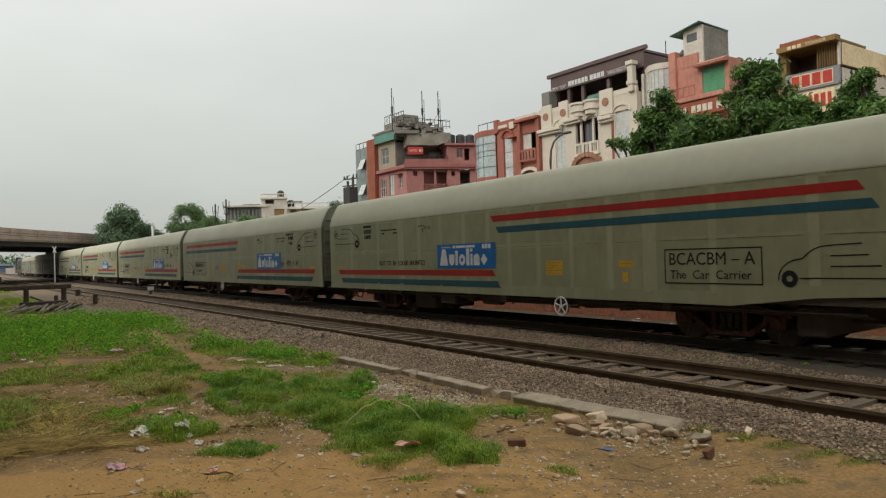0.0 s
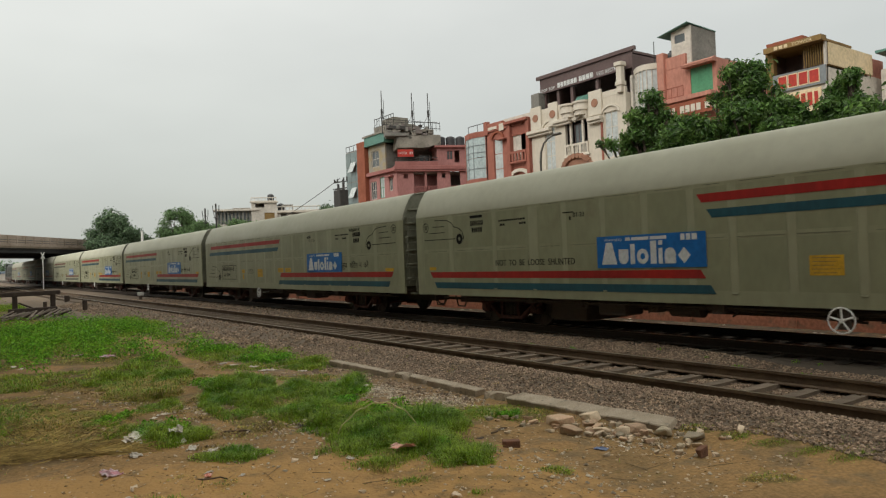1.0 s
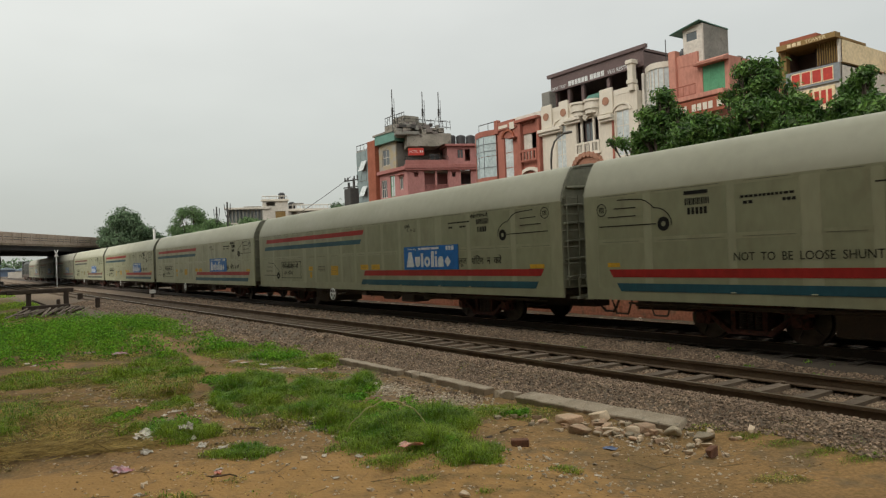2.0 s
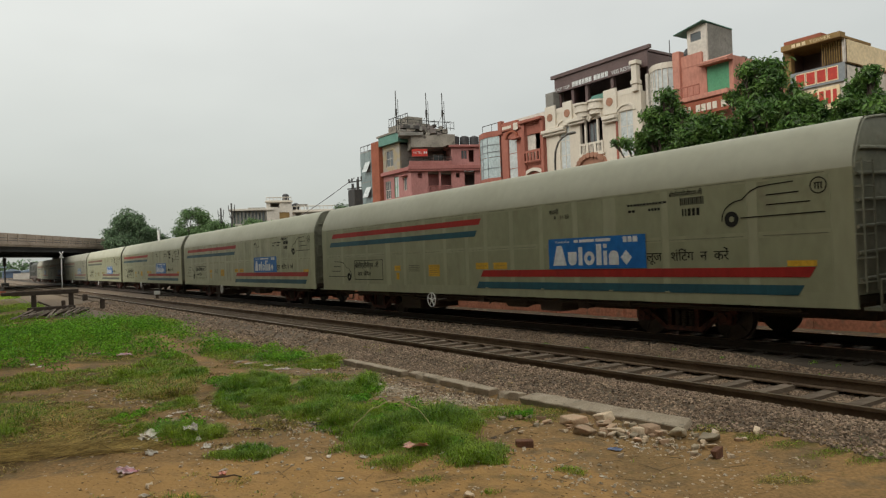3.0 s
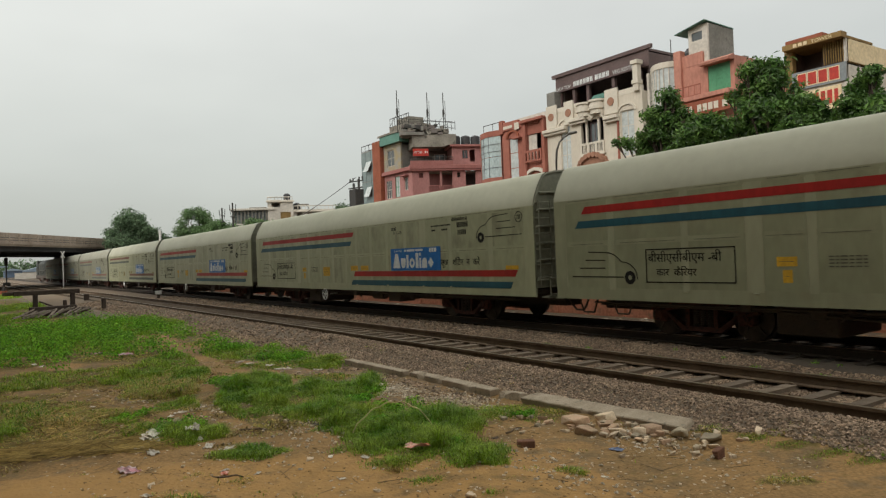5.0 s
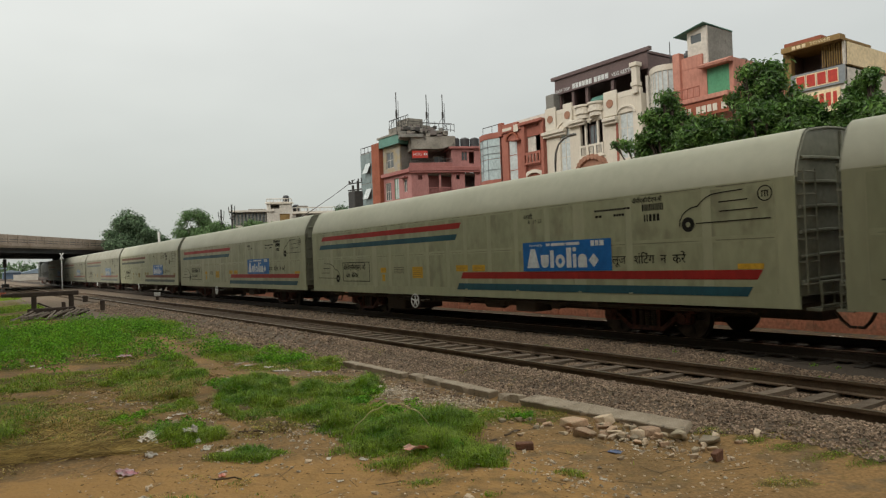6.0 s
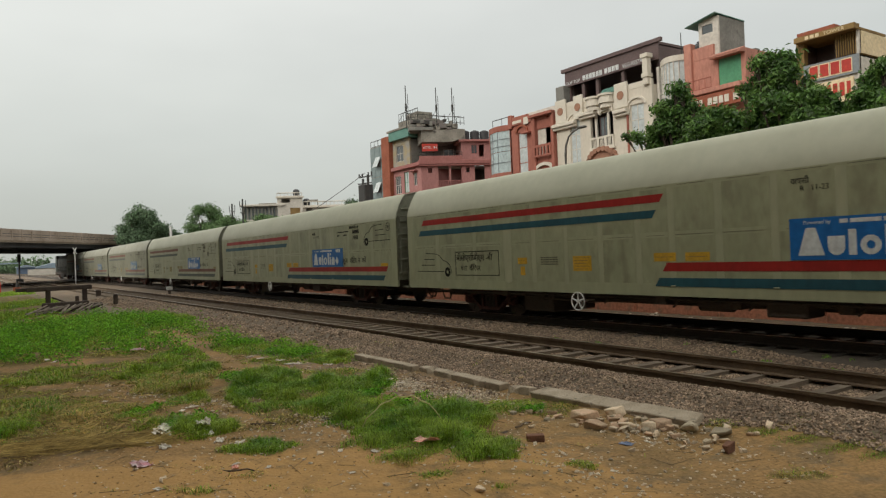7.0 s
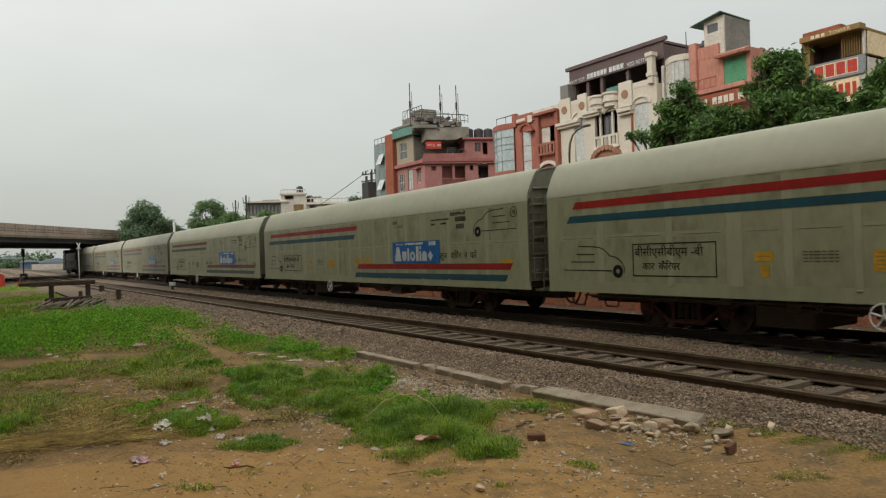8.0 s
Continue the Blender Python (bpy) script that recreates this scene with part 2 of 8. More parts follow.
M["lamp_grey"] = mat("lamp_grey", (0.15, 0.145, 0.13), (0.11, 0.105, 0.095), rough=0.6, scale=4, fine=20, bump=0.05)
M["polewhite"] = mat("pole_white", (0.78, 0.78, 0.75), (0.66, 0.65, 0.62), rough=0.7, scale=4, fine=20, bump=0.1)
M["cream"] = mat("cream_plaster", (0.61, 0.555, 0.46), (0.56, 0.505, 0.415), rough=0.85, scale=0.6, fine=6, bump=0.2, stretch=(1, 1, .4), c3=(0.49, 0.42, 0.33), t3=0.66, mottle=0.07)
M["cream2"] = mat("cream_trim", (0.63, 0.58, 0.49), (0.59, 0.54, 0.45), rough=0.85, scale=1.0, fine=8, bump=0.1, mottle=0.06)
M["tan"] = mat("tan_plaster", (0.36, 0.185, 0.12), (0.3, 0.155, 0.1), rough=0.85, scale=2, fine=8, bump=0.1)
M["terracotta"] = mat("terracotta_plaster", (0.35, 0.128, 0.09), (0.295, 0.108, 0.077), rough=0.85, scale=0.7, fine=6, bump=0.2, stretch=(1, 1, .4), c3=(0.28, 0.1, 0.07), t3=0.66)
M["salmon"] = mat("salmon_plaster", (0.49, 0.225, 0.165), (0.43, 0.195, 0.145), rough=0.85, scale=0.6, fine=6, bump=0.2, stretch=(1, 1, .4), c3=(0.36, 0.17, 0.12), t3=0.66)
M["pink"] = mat("pink_plaster", (0.40, 0.19, 0.172), (0.35, 0.162, 0.148), rough=0.85, scale=0.6, fine=6, bump=0.2, stretch=(1, 1, .4), c3=(0.3, 0.13, 0.12), t3=0.66)
M["pinktrim"] = mat("pink_trim", (0.36, 0.15, 0.133), (0.31, 0.125, 0.11), rough=0.85, scale=1.0, fine=8, bump=0.2)
M["rustbrown"] = mat("orange_brown_plaster", (0.30, 0.092, 0.05), (0.25, 0.078, 0.042), rough=0.85, scale=0.8, fine=7, bump=0.2)
# brown lifted to stand for haze before the rooftop
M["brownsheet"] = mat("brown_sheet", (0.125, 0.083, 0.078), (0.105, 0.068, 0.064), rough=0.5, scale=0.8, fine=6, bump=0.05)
M["concrete"] = mat("bare_concrete", (0.31, 0.285, 0.24), (0.2, 0.185, 0.155), rough=0.95, scale=0.7, fine=8, bump=0.5, c3=(0.09, 0.08, 0.07), t3=0.56)
M["greyplaster"] = mat("grey_plaster", (0.25, 0.24, 0.215), (0.19, 0.185, 0.165), rough=0.95, scale=0.8, fine=8, bump=0.4, c3=(0.12, 0.115, 0.1), t3=0.6)
M["patched"] = mat("patched_plaster", (0.36, 0.29, 0.17), (0.3, 0.29, 0.26), rough=0.95, scale=1.4, fine=9, bump=0.3, c3=(0.2, 0.18, 0.15))
# dark, so that the added wall behind the camera throws back little light
M["backwall"] = mat("shade_wall_dark", (0.08, 0.075, 0.06), (0.06, 0.055, 0.045), rough=0.95, scale=0.4, fine=5, bump=0.3)
# dark rooms, their colour lifted for the haze in between
M["interior"] = mat("room_hazed", (0.2, 0.175, 0.16), (0.15, 0.13, 0.12), rough=0.9, scale=1, fine=6, bump=0.0)
M["whitewall"] = mat("white_plaster", (0.61, 0.565, 0.495), (0.52, 0.48, 0.42), rough=0.9, scale=0.5, fine=5, bump=0.2, c3=(0.4, 0.36, 0.31), t3=0.66)
M["ochre"] = mat("ochre_paint", (0.27, 0.17, 0.06), (0.2, 0.125, 0.045), rough=0.8, scale=1, fine=8, bump=0.2)
M["yellowsheet"] = mat("yellow_canvas", (0.76, 0.62, 0.4), (0.68, 0.55, 0.34), rough=0.8, scale=0.8, fine=6, bump=0.2)
M["signred"] = mat("sign_red", (0.50, 0.05, 0.03), (0.42, 0.04, 0.03), rough=0.6, scale=2, fine=10, bump=0.0)
M["signgrey"] = mat("sign_grey", (0.25, 0.27, 0.28), (0.2, 0.22, 0.23), rough=0.6, scale=1, fine=8, bump=0.0)
M["green"] = mat("green_shutter", (0.09, 0.30, 0.16), (0.075, 0.25, 0.13), rough=0.6, scale=1, fine=8, bump=0.1)
M["greensheet"] = mat("green_roof_sheet", (0.11, 0.25, 0.2), (0.09, 0.2, 0.16), rough=0.5, scale=1, fine=8, bump=0.1)
# black lifted a little for haze over the roofs
M["tank"] = mat("tank_black", (0.04, 0.04, 0.042), (0.055, 0.055, 0.057), rough=0.55, scale=2, fine=10, bump=0.0)
M["navyshed"] = mat("navy_sheet", (0.13, 0.18, 0.26), (0.1, 0.14, 0.21), rough=0.6, scale=0.5, fine=3, bump=0.1)
# blue of the far yard buildings, with haze mixed into the colour
M["blueshed"] = mat("hazed_blue_sheet", (0.27, 0.34, 0.4), (0.22, 0.28, 0.34), rough=0.5, scale=0.5, fine=3, bump=0.0)
# green-grey, darkened further for the flyover's shade
M["loco"] = mat("loco_shaded_green", (0.036, 0.042, 0.034), (0.028, 0.032, 0.026), rough=0.55, scale=0.8, fine=6, bump=0.05)
M["litter"] = mat("litter_plastic", (0.66, 0.6, 0.5), (0.5, 0.42, 0.33), rough=0.5, scale=8, fine=40, bump=0.3, rand=0.25)
M["wet"] = mat("soaked_rag", (0.07, 0.05, 0.035), (0.11, 0.08, 0.055), rough=0.7, scale=8, fine=40, bump=0.3)
M["litter_pink"] = mat("litter_pink", (0.55, 0.2, 0.24), (0.6, 0.5, 0.5), rough=0.5, scale=14, fine=40, bump=0.3)
M["litter_red"] = mat("litter_red", (0.6, 0.12, 0.05), (0.65, 0.4, 0.3), rough=0.5, scale=14, fine=40, bump=0.3)
M["litter_blue"] = mat("litter_blue", (0.12, 0.16, 0.3), (0.2, 0.25, 0.35), rough=0.5, scale=14, fine=40, bump=0.3)


def glass_mat(name, tint, rough=0.12):
    m = mat(name, tint, tuple(v * 0.85 for v in tint), rough=rough, scale=0.9, fine=5, bump=0.02, spec=0.6)
    return m


M["glass"] = glass_mat("window_glass", (0.10, 0.115, 0.12))
M["glass_pale"] = glass_mat("pale_tinted_glass", (0.52, 0.56, 0.55), 0.3)
M["glass_bay"] = glass_mat("bay_glass", (0.42, 0.5, 0.5), 0.25)
M["glass_grey"] = glass_mat("grey_curtain_glass", (0.2, 0.25, 0.245), 0.15)


def ground_mat():
    m = mat("earth", (0.33, 0.194, 0.076), (0.225, 0.144, 0.063), rough=0.95, scale=0.9, fine=26, bump=0.7, spec=0.2, mottle=0.26, c3=(0.185, 0.128, 0.066), t3=0.52)
    nt = m.node_tree
    b = nt.nodes["Principled BSDF"]
    src = b.inputs["Base Color"].links[0].from_socket

    def cover(src, name, colour, colour2, s):
        at = nt.nodes.new("ShaderNodeAttribute")
        at.attribute_name = name
        n = nt.nodes.new("ShaderNodeTexNoise")
        n.inputs["Scale"].default_value, n.inputs["Detail"].default_value = s, 8
        co = nt.nodes.new("ShaderNodeTexCoord")
        nt.links.new(co.outputs["Object"], n.inputs[0])
        ad = nt.nodes.new("ShaderNodeMath")
        ad.operation = "ADD"
        nt.links.new(at.outputs["Fac"], ad.inputs[0])
        nt.links.new(n.outputs[0], ad.inputs[1])
        r = nt.nodes.new("ShaderNodeMapRange")
        r.inputs[1].default_value, r.inputs[2].default_value = 0.85, 1.1
        nt.links.new(ad.outputs[0], r.inputs[0])
        cm = nt.nodes.new("ShaderNodeMix")
        cm.data_type = "RGBA"
        cm.inputs[6].default_value, cm.inputs[7].default_value = (*colour, 1), (*colour2, 1)
        nt.links.new(n.outputs[0], cm.inputs[0])
        x = nt.nodes.new("ShaderNodeMix")
        x.data_type = "RGBA"
        nt.links.new(r.outputs[0], x.inputs[0])
        nt.links.new(src, x.inputs[6])
        nt.links.new(cm.outputs[2], x.inputs[7])
        return x.outputs[2]

    col = cover(src, "turf", (0.07, 0.062, 0.016), (0.2, 0.14, 0.048), 12.0)
    # smooth gravel, darkened for the shade that loose stones would hold
    col = cover(col, "gravel", (0.215, 0.165, 0.12), (0.13, 0.1, 0.072), 18.0)
    # dark track bed with the train's shade put into its colour
    col = cover(col, "shaded_bed", (0.08, 0.063, 0.048), (0.105, 0.085, 0.065), 9.0)
    col = cover(col, "sand", (0.5, 0.288, 0.1), (0.34, 0.198, 0.075), 5.0)
    nt.links.new(col, b.inputs["Base Color"])
    return m


M["earth"] = ground_mat()

# ---- building helpers ----


def thing(name, at, label, category, group="", kind="", rz=0.0):
    """An empty at the base of a thing."""
    e = new(name)
    e.empty_display_size = 0.2
    e.matrix_basis = pose(*at, 0, 0, rz)
    return tagged(e, label, category, group, kind)


def part(name, bm, material, parent, label="", at=None, smooth=False):
    """Links a bmesh as one mesh object under a thing or part; coordinates in the thing's own space."""
    me = bpy.data.meshes.new(name)
    bm.normal_update()
    bm.to_mesh(me)
    bm.free()
    me.materials.append(material)
    if smooth:
        me.polygons.foreach_set("use_smooth", [True] * len(me.polygons))
    ob = new(name, me)
    if parent is not None:
        ob.parent = parent
    if at is not None:
        ob.location = at
    if label:
        tagged(ob, label)
    return ob


def box(bm, x0, x1, y0, y1, z0, z1, bevel=0.0):
    r = bmesh.ops.create_cube(bm, size=1.0)
    vs = r["verts"]
    for v in vs:
        v.co = ((x0 + x1) / 2 + v.co.x * (x1 - x0), (y0 + y1) / 2 + v.co.y * (y1 - y0), (z0 + z1) / 2 + v.co.z * (z1 - z0))
    if bevel:
        es = list({e for v in vs for e in v.link_edges})
        bmesh.ops.bevel(bm, geom=es, offset=bevel, segments=1, affect="EDGES")
    return bm


def boxes(*rows, bevel=0.0):
    bm = bmesh.new()
    for r in rows:
        box(bm, *r, bevel=bevel)
    return bm


def rod(bm, a, b, r, r2=None, n=8):
    """A tapered rod from a to b."""
    a, b = Vector(a), Vector(b)
    d = b - a
    m = Matrix.Translation((a + b) / 2) @ d.to_track_quat("Z", "Y").to_matrix().to_4x4()
    bmesh.ops.create_cone(bm, cap_ends=True, segments=n, radius1=r, radius2=r if r2 is None else r2, depth=d.length, matrix=m)
    return bm


def tube(bm, pts, radii, n=6):
    """One bent tube through pts; radii: one number, or one for each point."""
    pts = [Vector(p) for p in pts]
    radii = [radii] * len(pts) if isinstance(radii, (int, float)) else radii
    rings = []
    for i, p in enumerate(pts):
        d = (pts[min(i + 1, len(pts) - 1)] - pts[max(i - 1, 0)]).normalized()
        q = d.to_track_quat("Z", "Y")
        rings.append([bm.verts.new(p + q @ Vector((radii[i] * math.cos(2 * math.pi * k / n), radii[i] * math.sin(2 * math.pi * k / n), 0))) for k in range(n)])
    for a, b in zip(rings, rings[1:]):
        for k in range(n):
            bm.faces.new((a[k], a[(k + 1) % n], b[(k + 1) % n], b[k]))
    bm.faces.new(rings[0][::-1])
    bm.faces.new(rings[-1])
    bmesh.ops.recalc_face_normals(bm, faces=bm.faces)
    return bm


def rods(*rows, n=8):
    bm = bmesh.new()
    for a, b, r in rows:
        rod(bm, a, b, r, n=n)
    return bm


def prism_x(bm, pts, x0, x1):
    """A plate: outline pts in (y, z), from x0 to x1."""
    f = [bm.verts.new((x0, y, z)) for y, z in pts]
    g = [bm.verts.new((x1, y, z)) for y, z in pts]
    bm.faces.new(f)
    bm.faces.new(g[::-1])
    k = len(pts)
    for i in range(k):
        bm.faces.new((f[i], g[i], g[(i + 1) % k], f[(i + 1) % k]))
    return bm


def prism_y(bm, pts, y0, y1):
    """A bar along y: outline pts in (x, z)."""
    f = [bm.verts.new((x, y0, z)) for x, z in pts]
    g = [bm.verts.new((x, y1, z)) for x, z in pts]
    bm.faces.new(f)
    bm.faces.new(g[::-1])
    k = len(pts)
    for i in range(k):
        bm.faces.new((f[i], g[i], g[(i + 1) % k], f[(i + 1) % k]))
    bmesh.ops.recalc_face_normals(bm, faces=bm.faces)
    return bm


def stroke(bm, pts, w, x0, x1):
    """A painted line of width w through pts in (y, z)."""
    for (y0, z0), (y1, z1) in zip(pts, pts[1:]):
        d = Vector((y1 - y0, z1 - z0))
        if d.length < 1e-6:
            continue
        n = Vector((-d.y, d.x)).normalized() * w / 2
        t = d.normalized() * w * 0.3
        q = [(y0 - t.x + n.x, z0 - t.y + n.y), (y1 + t.x + n.x, z1 + t.y + n.y), (y1 + t.x - n.x, z1 + t.y - n.y), (y0 - t.x - n.x, z0 - t.y - n.y)]
        prism_x(bm, q, x0, x1)
    return bm


def raw(name, verts, faces, material, parent=None, smooth=False):
    me = bpy.data.meshes.new(name)
    me.from_pydata(verts, [], faces)
    me.update()
    me.materials.append(material)
    if smooth:
        me.polygons.foreach_set("use_smooth", [True] * len(me.polygons))
    ob = new(name, me)
    ob.parent = parent
    return ob


def lettering(name, text, size, material, parent, y, z, x, depth=0.004, wide=1.0, flip=True, align="LEFT"):
    """Words on a face whose outside looks towards -x; read from there, +y runs to the left."""
    cu = bpy.data.curves.new(name, "FONT")
    cu.body, cu.size, cu.extrude, cu.align_x = text, size, depth / 2, align
    cu.resolution_u = 3
    tmp = new("tmp_text", cu)
    bpy.context.view_layer.update()
    me = bpy.data.meshes.new_from_object(tmp.evaluated_get(bpy.context.evaluated_depsgraph_get()))
    bpy.data.objects.remove(tmp)
    bpy.data.curves.remove(cu)
    me.transform(Matrix(((0, 0, -1, 0), (-wide, 0, 0, 0), (0, 1, 0, 0), (0, 0, 0, 1))))
    me.materials.clear()
    me.materials.append(material)
    ob = new(name, me)
    ob.parent = parent
    ob.location = (x, y, z)
    return ob


def bar_row(name, widths, y, z0, z1, gap, x0, x1, material, parent):
    """A row of plain bars, each a part, laid towards -y from y; a negative width leaves a space."""
    for w in widths:
        if w > 0:
            part(name, boxes((x0, x1, y - w, y, z0, z1)), material, parent)
        y -= abs(w) + gap


def grid_wall(bm, x0, x1, y0, y1, z0, z1, holes):
    """A wall of thickness x0..x1 with rectangular openings (y0, y1, z0, z1) right through it."""
    ys = sorted({y0, y1, *[min(max(v, y0), y1) for h in holes for v in h[:2]]})
    zs = sorted({z0, z1, *[min(max(v, z0), z1) for h in holes for v in h[2:4]]})

    def full(i, j):
        if not (0 <= i < len(ys) - 1 and 0 <= j < len(zs) - 1):
            return False
        cy, cz = (ys[i] + ys[i + 1]) / 2, (zs[j] + zs[j + 1]) / 2
        return not any(h[0] < cy < h[1] and h[2] < cz < h[3] for h in holes)

    def quad(*p):
        bm.faces.new([bm.verts.new(q) for q in p])

    for i in range(len(ys) - 1):
        for j in range(len(zs) - 1):
            if not full(i, j):
                continue
            a, b, c, d = ys[i], ys[i + 1], zs[j], zs[j + 1]
            quad((x0, a, c), (x0, a, d), (x0, b, d), (x0, b, c))
            quad((x1, a, c), (x1, b, c), (x1, b, d), (x1, a, d))
            if not full(i - 1, j):
                quad((x0, a, c), (x1, a, c), (x1, a, d), (x0, a, d))
            if not full(i + 1, j):
                quad((x0, b, c), (x0, b, d), (x1, b, d), (x1, b, c))
            if not full(i, j - 1):
                quad((x0, a, c), (x0, b, c), (x1, b, c), (x1, a, c))
            if not full(i, j + 1):
                quad((x0, a, d), (x1, a, d), (x1, b, d), (x0, b, d))
    bmesh.ops.remove_doubles(bm, verts=bm.verts, dist=1e-4)
    return bm


def window(parent, y0, y1, z0, z1, frame_m, glass_m, nx=2, nz=1, x=0.08, name="window"):
    """Frame with bars, and its panes, in an opening of the front."""
    f = 0.06
    rows = [(x, x + 0.08, y0, y0 + f, z0, z1), (x, x + 0.08, y1 - f, y1, z0, z1), (x, x + 0.08, y0 + f, y1 - f, z0, z0 + f), (x, x + 0.08, y0 + f, y1 - f, z1 - f, z1)]
    for i in range(1, nx):
        c = y0 + (y1 - y0) * i / nx
        rows.append((x + 0.005, x + 0.075, c - 0.025, c + 0.025, z0 + f, z1 - f))
    for j in range(1, nz):
        c = z0 + (z1 - z0) * j / nz
        rows.append((x + 0.01, x + 0.07, y0 + f, y1 - f, c - 0.025, c + 0.025))
    w = part(name, boxes(*rows), frame_m, parent)
    for i in range(nx):
        for j in range(nz):
            a, b = y0 + f + (y1 - y0 - 2 * f) * i / nx, y0 + f + (y1 - y0 - 2 * f) * (i + 1) / nx
            c, d = z0 + f + (z1 - z0 - 2 * f) * j / nz, z0 + f + (z1 - z0 - 2 * f) * (j + 1) / nz
            part("pane", boxes((x + 0.035, x + 0.045, a, b, c, d)), glass_m, w)
    return w


def shell(parent, width, depth, z1, wall_m, holes, z0=-0.4, roof_m=None, floors=(), room=2.6):
    """Walls, floors and flat roof of a house; its front lies in x = 0 and looks towards -x."""
    t = 0.25
    part("wall", grid_wall(bmesh.new(), 0, t, 0, width, z0, z1, holes), wall_m, parent)
    bm = boxes((t, depth, 0, t, z0, z1), (t, depth, width - t, width, z0, z1), (depth - t, depth, t, width - t, z0, z1))
    part("wall", bm, wall_m, parent)
    part("roof", boxes((t, depth - t, t, width - t, z1 - 0.5, z1 - 0.3)), roof_m or M["concrete"], parent)
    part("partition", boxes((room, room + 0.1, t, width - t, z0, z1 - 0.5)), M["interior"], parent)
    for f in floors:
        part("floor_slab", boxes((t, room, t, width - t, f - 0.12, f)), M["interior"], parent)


def bent_pane(parent, a, b, z0, z1, m, th=0.03):
    """An upright pane between two plan points."""
    (xa, ya), (xb, yb) = a, b
    bm = bmesh.new()
    lo = [bm.verts.new((x, y, z0)) for x, y in ((xa, ya), (xb, yb), (xb + th, yb), (xa + th, ya))]
    hi = [bm.verts.new((v.co.x, v.co.y, z1)) for v in lo]
    bm.faces.new(lo)
    bm.faces.new(hi)
    for i in range(4):
        k = (i + 1) % 4
        bm.faces.new((lo[i], lo[k], hi[k], hi[i]))
    bmesh.ops.recalc_face_normals(bm, faces=bm.faces[:])
    return part("pane", bm, m, parent)


def railing(parent, y0, y1, z0, z1, x, m, step=0.18, r=0.02, name="railing"):
    bm = bmesh.new()
    rod(bm, (x, y0, z1), (x, y1, z1), r * 1.5, n=6)
    rod(bm, (x, y0, z0 + 0.06), (x, y1, z0 + 0.06), r, n=6)
    k = max(2, int((y1 - y0) / step))
    for i in range(k + 1):
        y = y0 + (y1 - y0) * i / k
        rod(bm, (x, y, z0), (x, y, z1), r, n=5)
    return part(name, bm, m, parent)

# ---- ground, tracks ----
TRACKS = (8.85, 13.1)
GAUGE = 1.745
# grass patches: centre x, y, half lengths across and along the view, strength, height, share of dry blades
LAWN = (
    (1.88, 25.53, 1.98, 6.00, 1.20, 0.24, 0.04),
    (3.53, 24.66, 1.52, 5.14, 1.20, 0.24, 0.04),
    (4.81, 25.66, 0.51, 2.99, 1.00, 0.20, 0.10),
    (1.09, 20.90, 1.02, 1.82, 1.00, 0.18, 0.15),
    (2.41, 20.68, 1.18, 1.55, 0.90, 0.14, 0.30),
    (1.31, 17.99, 1.17, 0.79, 0.95, 0.08, 0.92),
    (2.92, 17.61, 1.16, 0.93, 1.00, 0.09, 0.85),
    (1.21, 14.93, 1.03, 1.18, 1.10, 0.15, 0.35),
    (2.32, 14.95, 0.74, 1.17, 0.90, 0.12, 0.50),
    (3.58, 15.36, 0.77, 2.29, 1.10, 0.18, 0.10),
    (3.33, 13.07, 0.37, 0.83, 1.00, 0.15, 0.20),
    (0.10, 44.00, 2.00, 13.00, 1.10, 0.25, 0.10),
    (-0.60, 34.00, 2.20, 6.00, 1.10, 0.25, 0.10),
    (0.30, 66.00, 2.80, 16.00, 1.10, 0.25, 0.10),
)
THATCH = (
    (2.69, 12.19, 0.67, 1.17, 1.35, 0.17, 0.86),
    (2.42, 13.05, 0.32, 0.78, 0.90, 0.12, 0.75),
    (2.47, 10.69, 0.34, 0.36, 0.95, 0.12, 0.25),
    (0.84, 11.74, 0.81, 0.87, 1.00, 0.13, 0.78),
    (1.37, 10.74, 0.66, 0.84, 1.20, 0.12, 0.92),
    (0.57, 10.78, 0.44, 0.89, 1.05, 0.14, 0.68),
    (0.38, 10.25, 0.20, 0.72, 1.10, 0.17, 0.30),
    (1.69, 10.03, 0.25, 0.26, 1.05, 0.12, 0.12),
    (1.94, 9.15, 0.44, 0.39, 0.90, 0.12, 0.55),
    (2.20, 8.58, 0.37, 0.45, 1.15, 0.16, 0.08),
    (1.69, 8.70, 0.29, 0.23, 0.85, 0.10, 0.40),
    (2.48, 7.31, 0.33, 0.25, 1.30, 0.10, 0.02),
    (0.97, 9.63, 0.47, 0.40, 0.90, 0.09, 0.92),
)
TONGUE = (
    (3.63, 10.84, 0.46, 1.33, 1.20, 0.20, 0.05),
    (3.20, 10.42, 0.18, 0.92, 1.10, 0.17, 0.08),
    (3.81, 10.04, 0.51, 0.91, 1.10, 0.18, 0.12),
    (3.93, 9.53, 0.28, 0.29, 0.95, 0.10, 0.85),
    (3.23, 9.25, 0.44, 0.34, 0.85, 0.12, 0.35),
    (4.48, 10.32, 0.38, 0.65, 1.05, 0.16, 0.12),
    (4.98, 10.03, 0.47, 0.78, 1.10, 0.18, 0.10),
    (5.39, 10.21, 0.13, 1.04, 1.20, 0.28, 0.05),
    (3.96, 8.64, 0.51, 0.58, 1.10, 0.17, 0.12),
    (3.56, 8.49, 0.24, 0.30, 0.80, 0.12, 0.30),
    (4.16, 7.64, 0.57, 0.61, 1.15, 0.18, 0.08),
    (3.99, 6.80, 0.56, 0.60, 1.20, 0.19, 0.04),
)
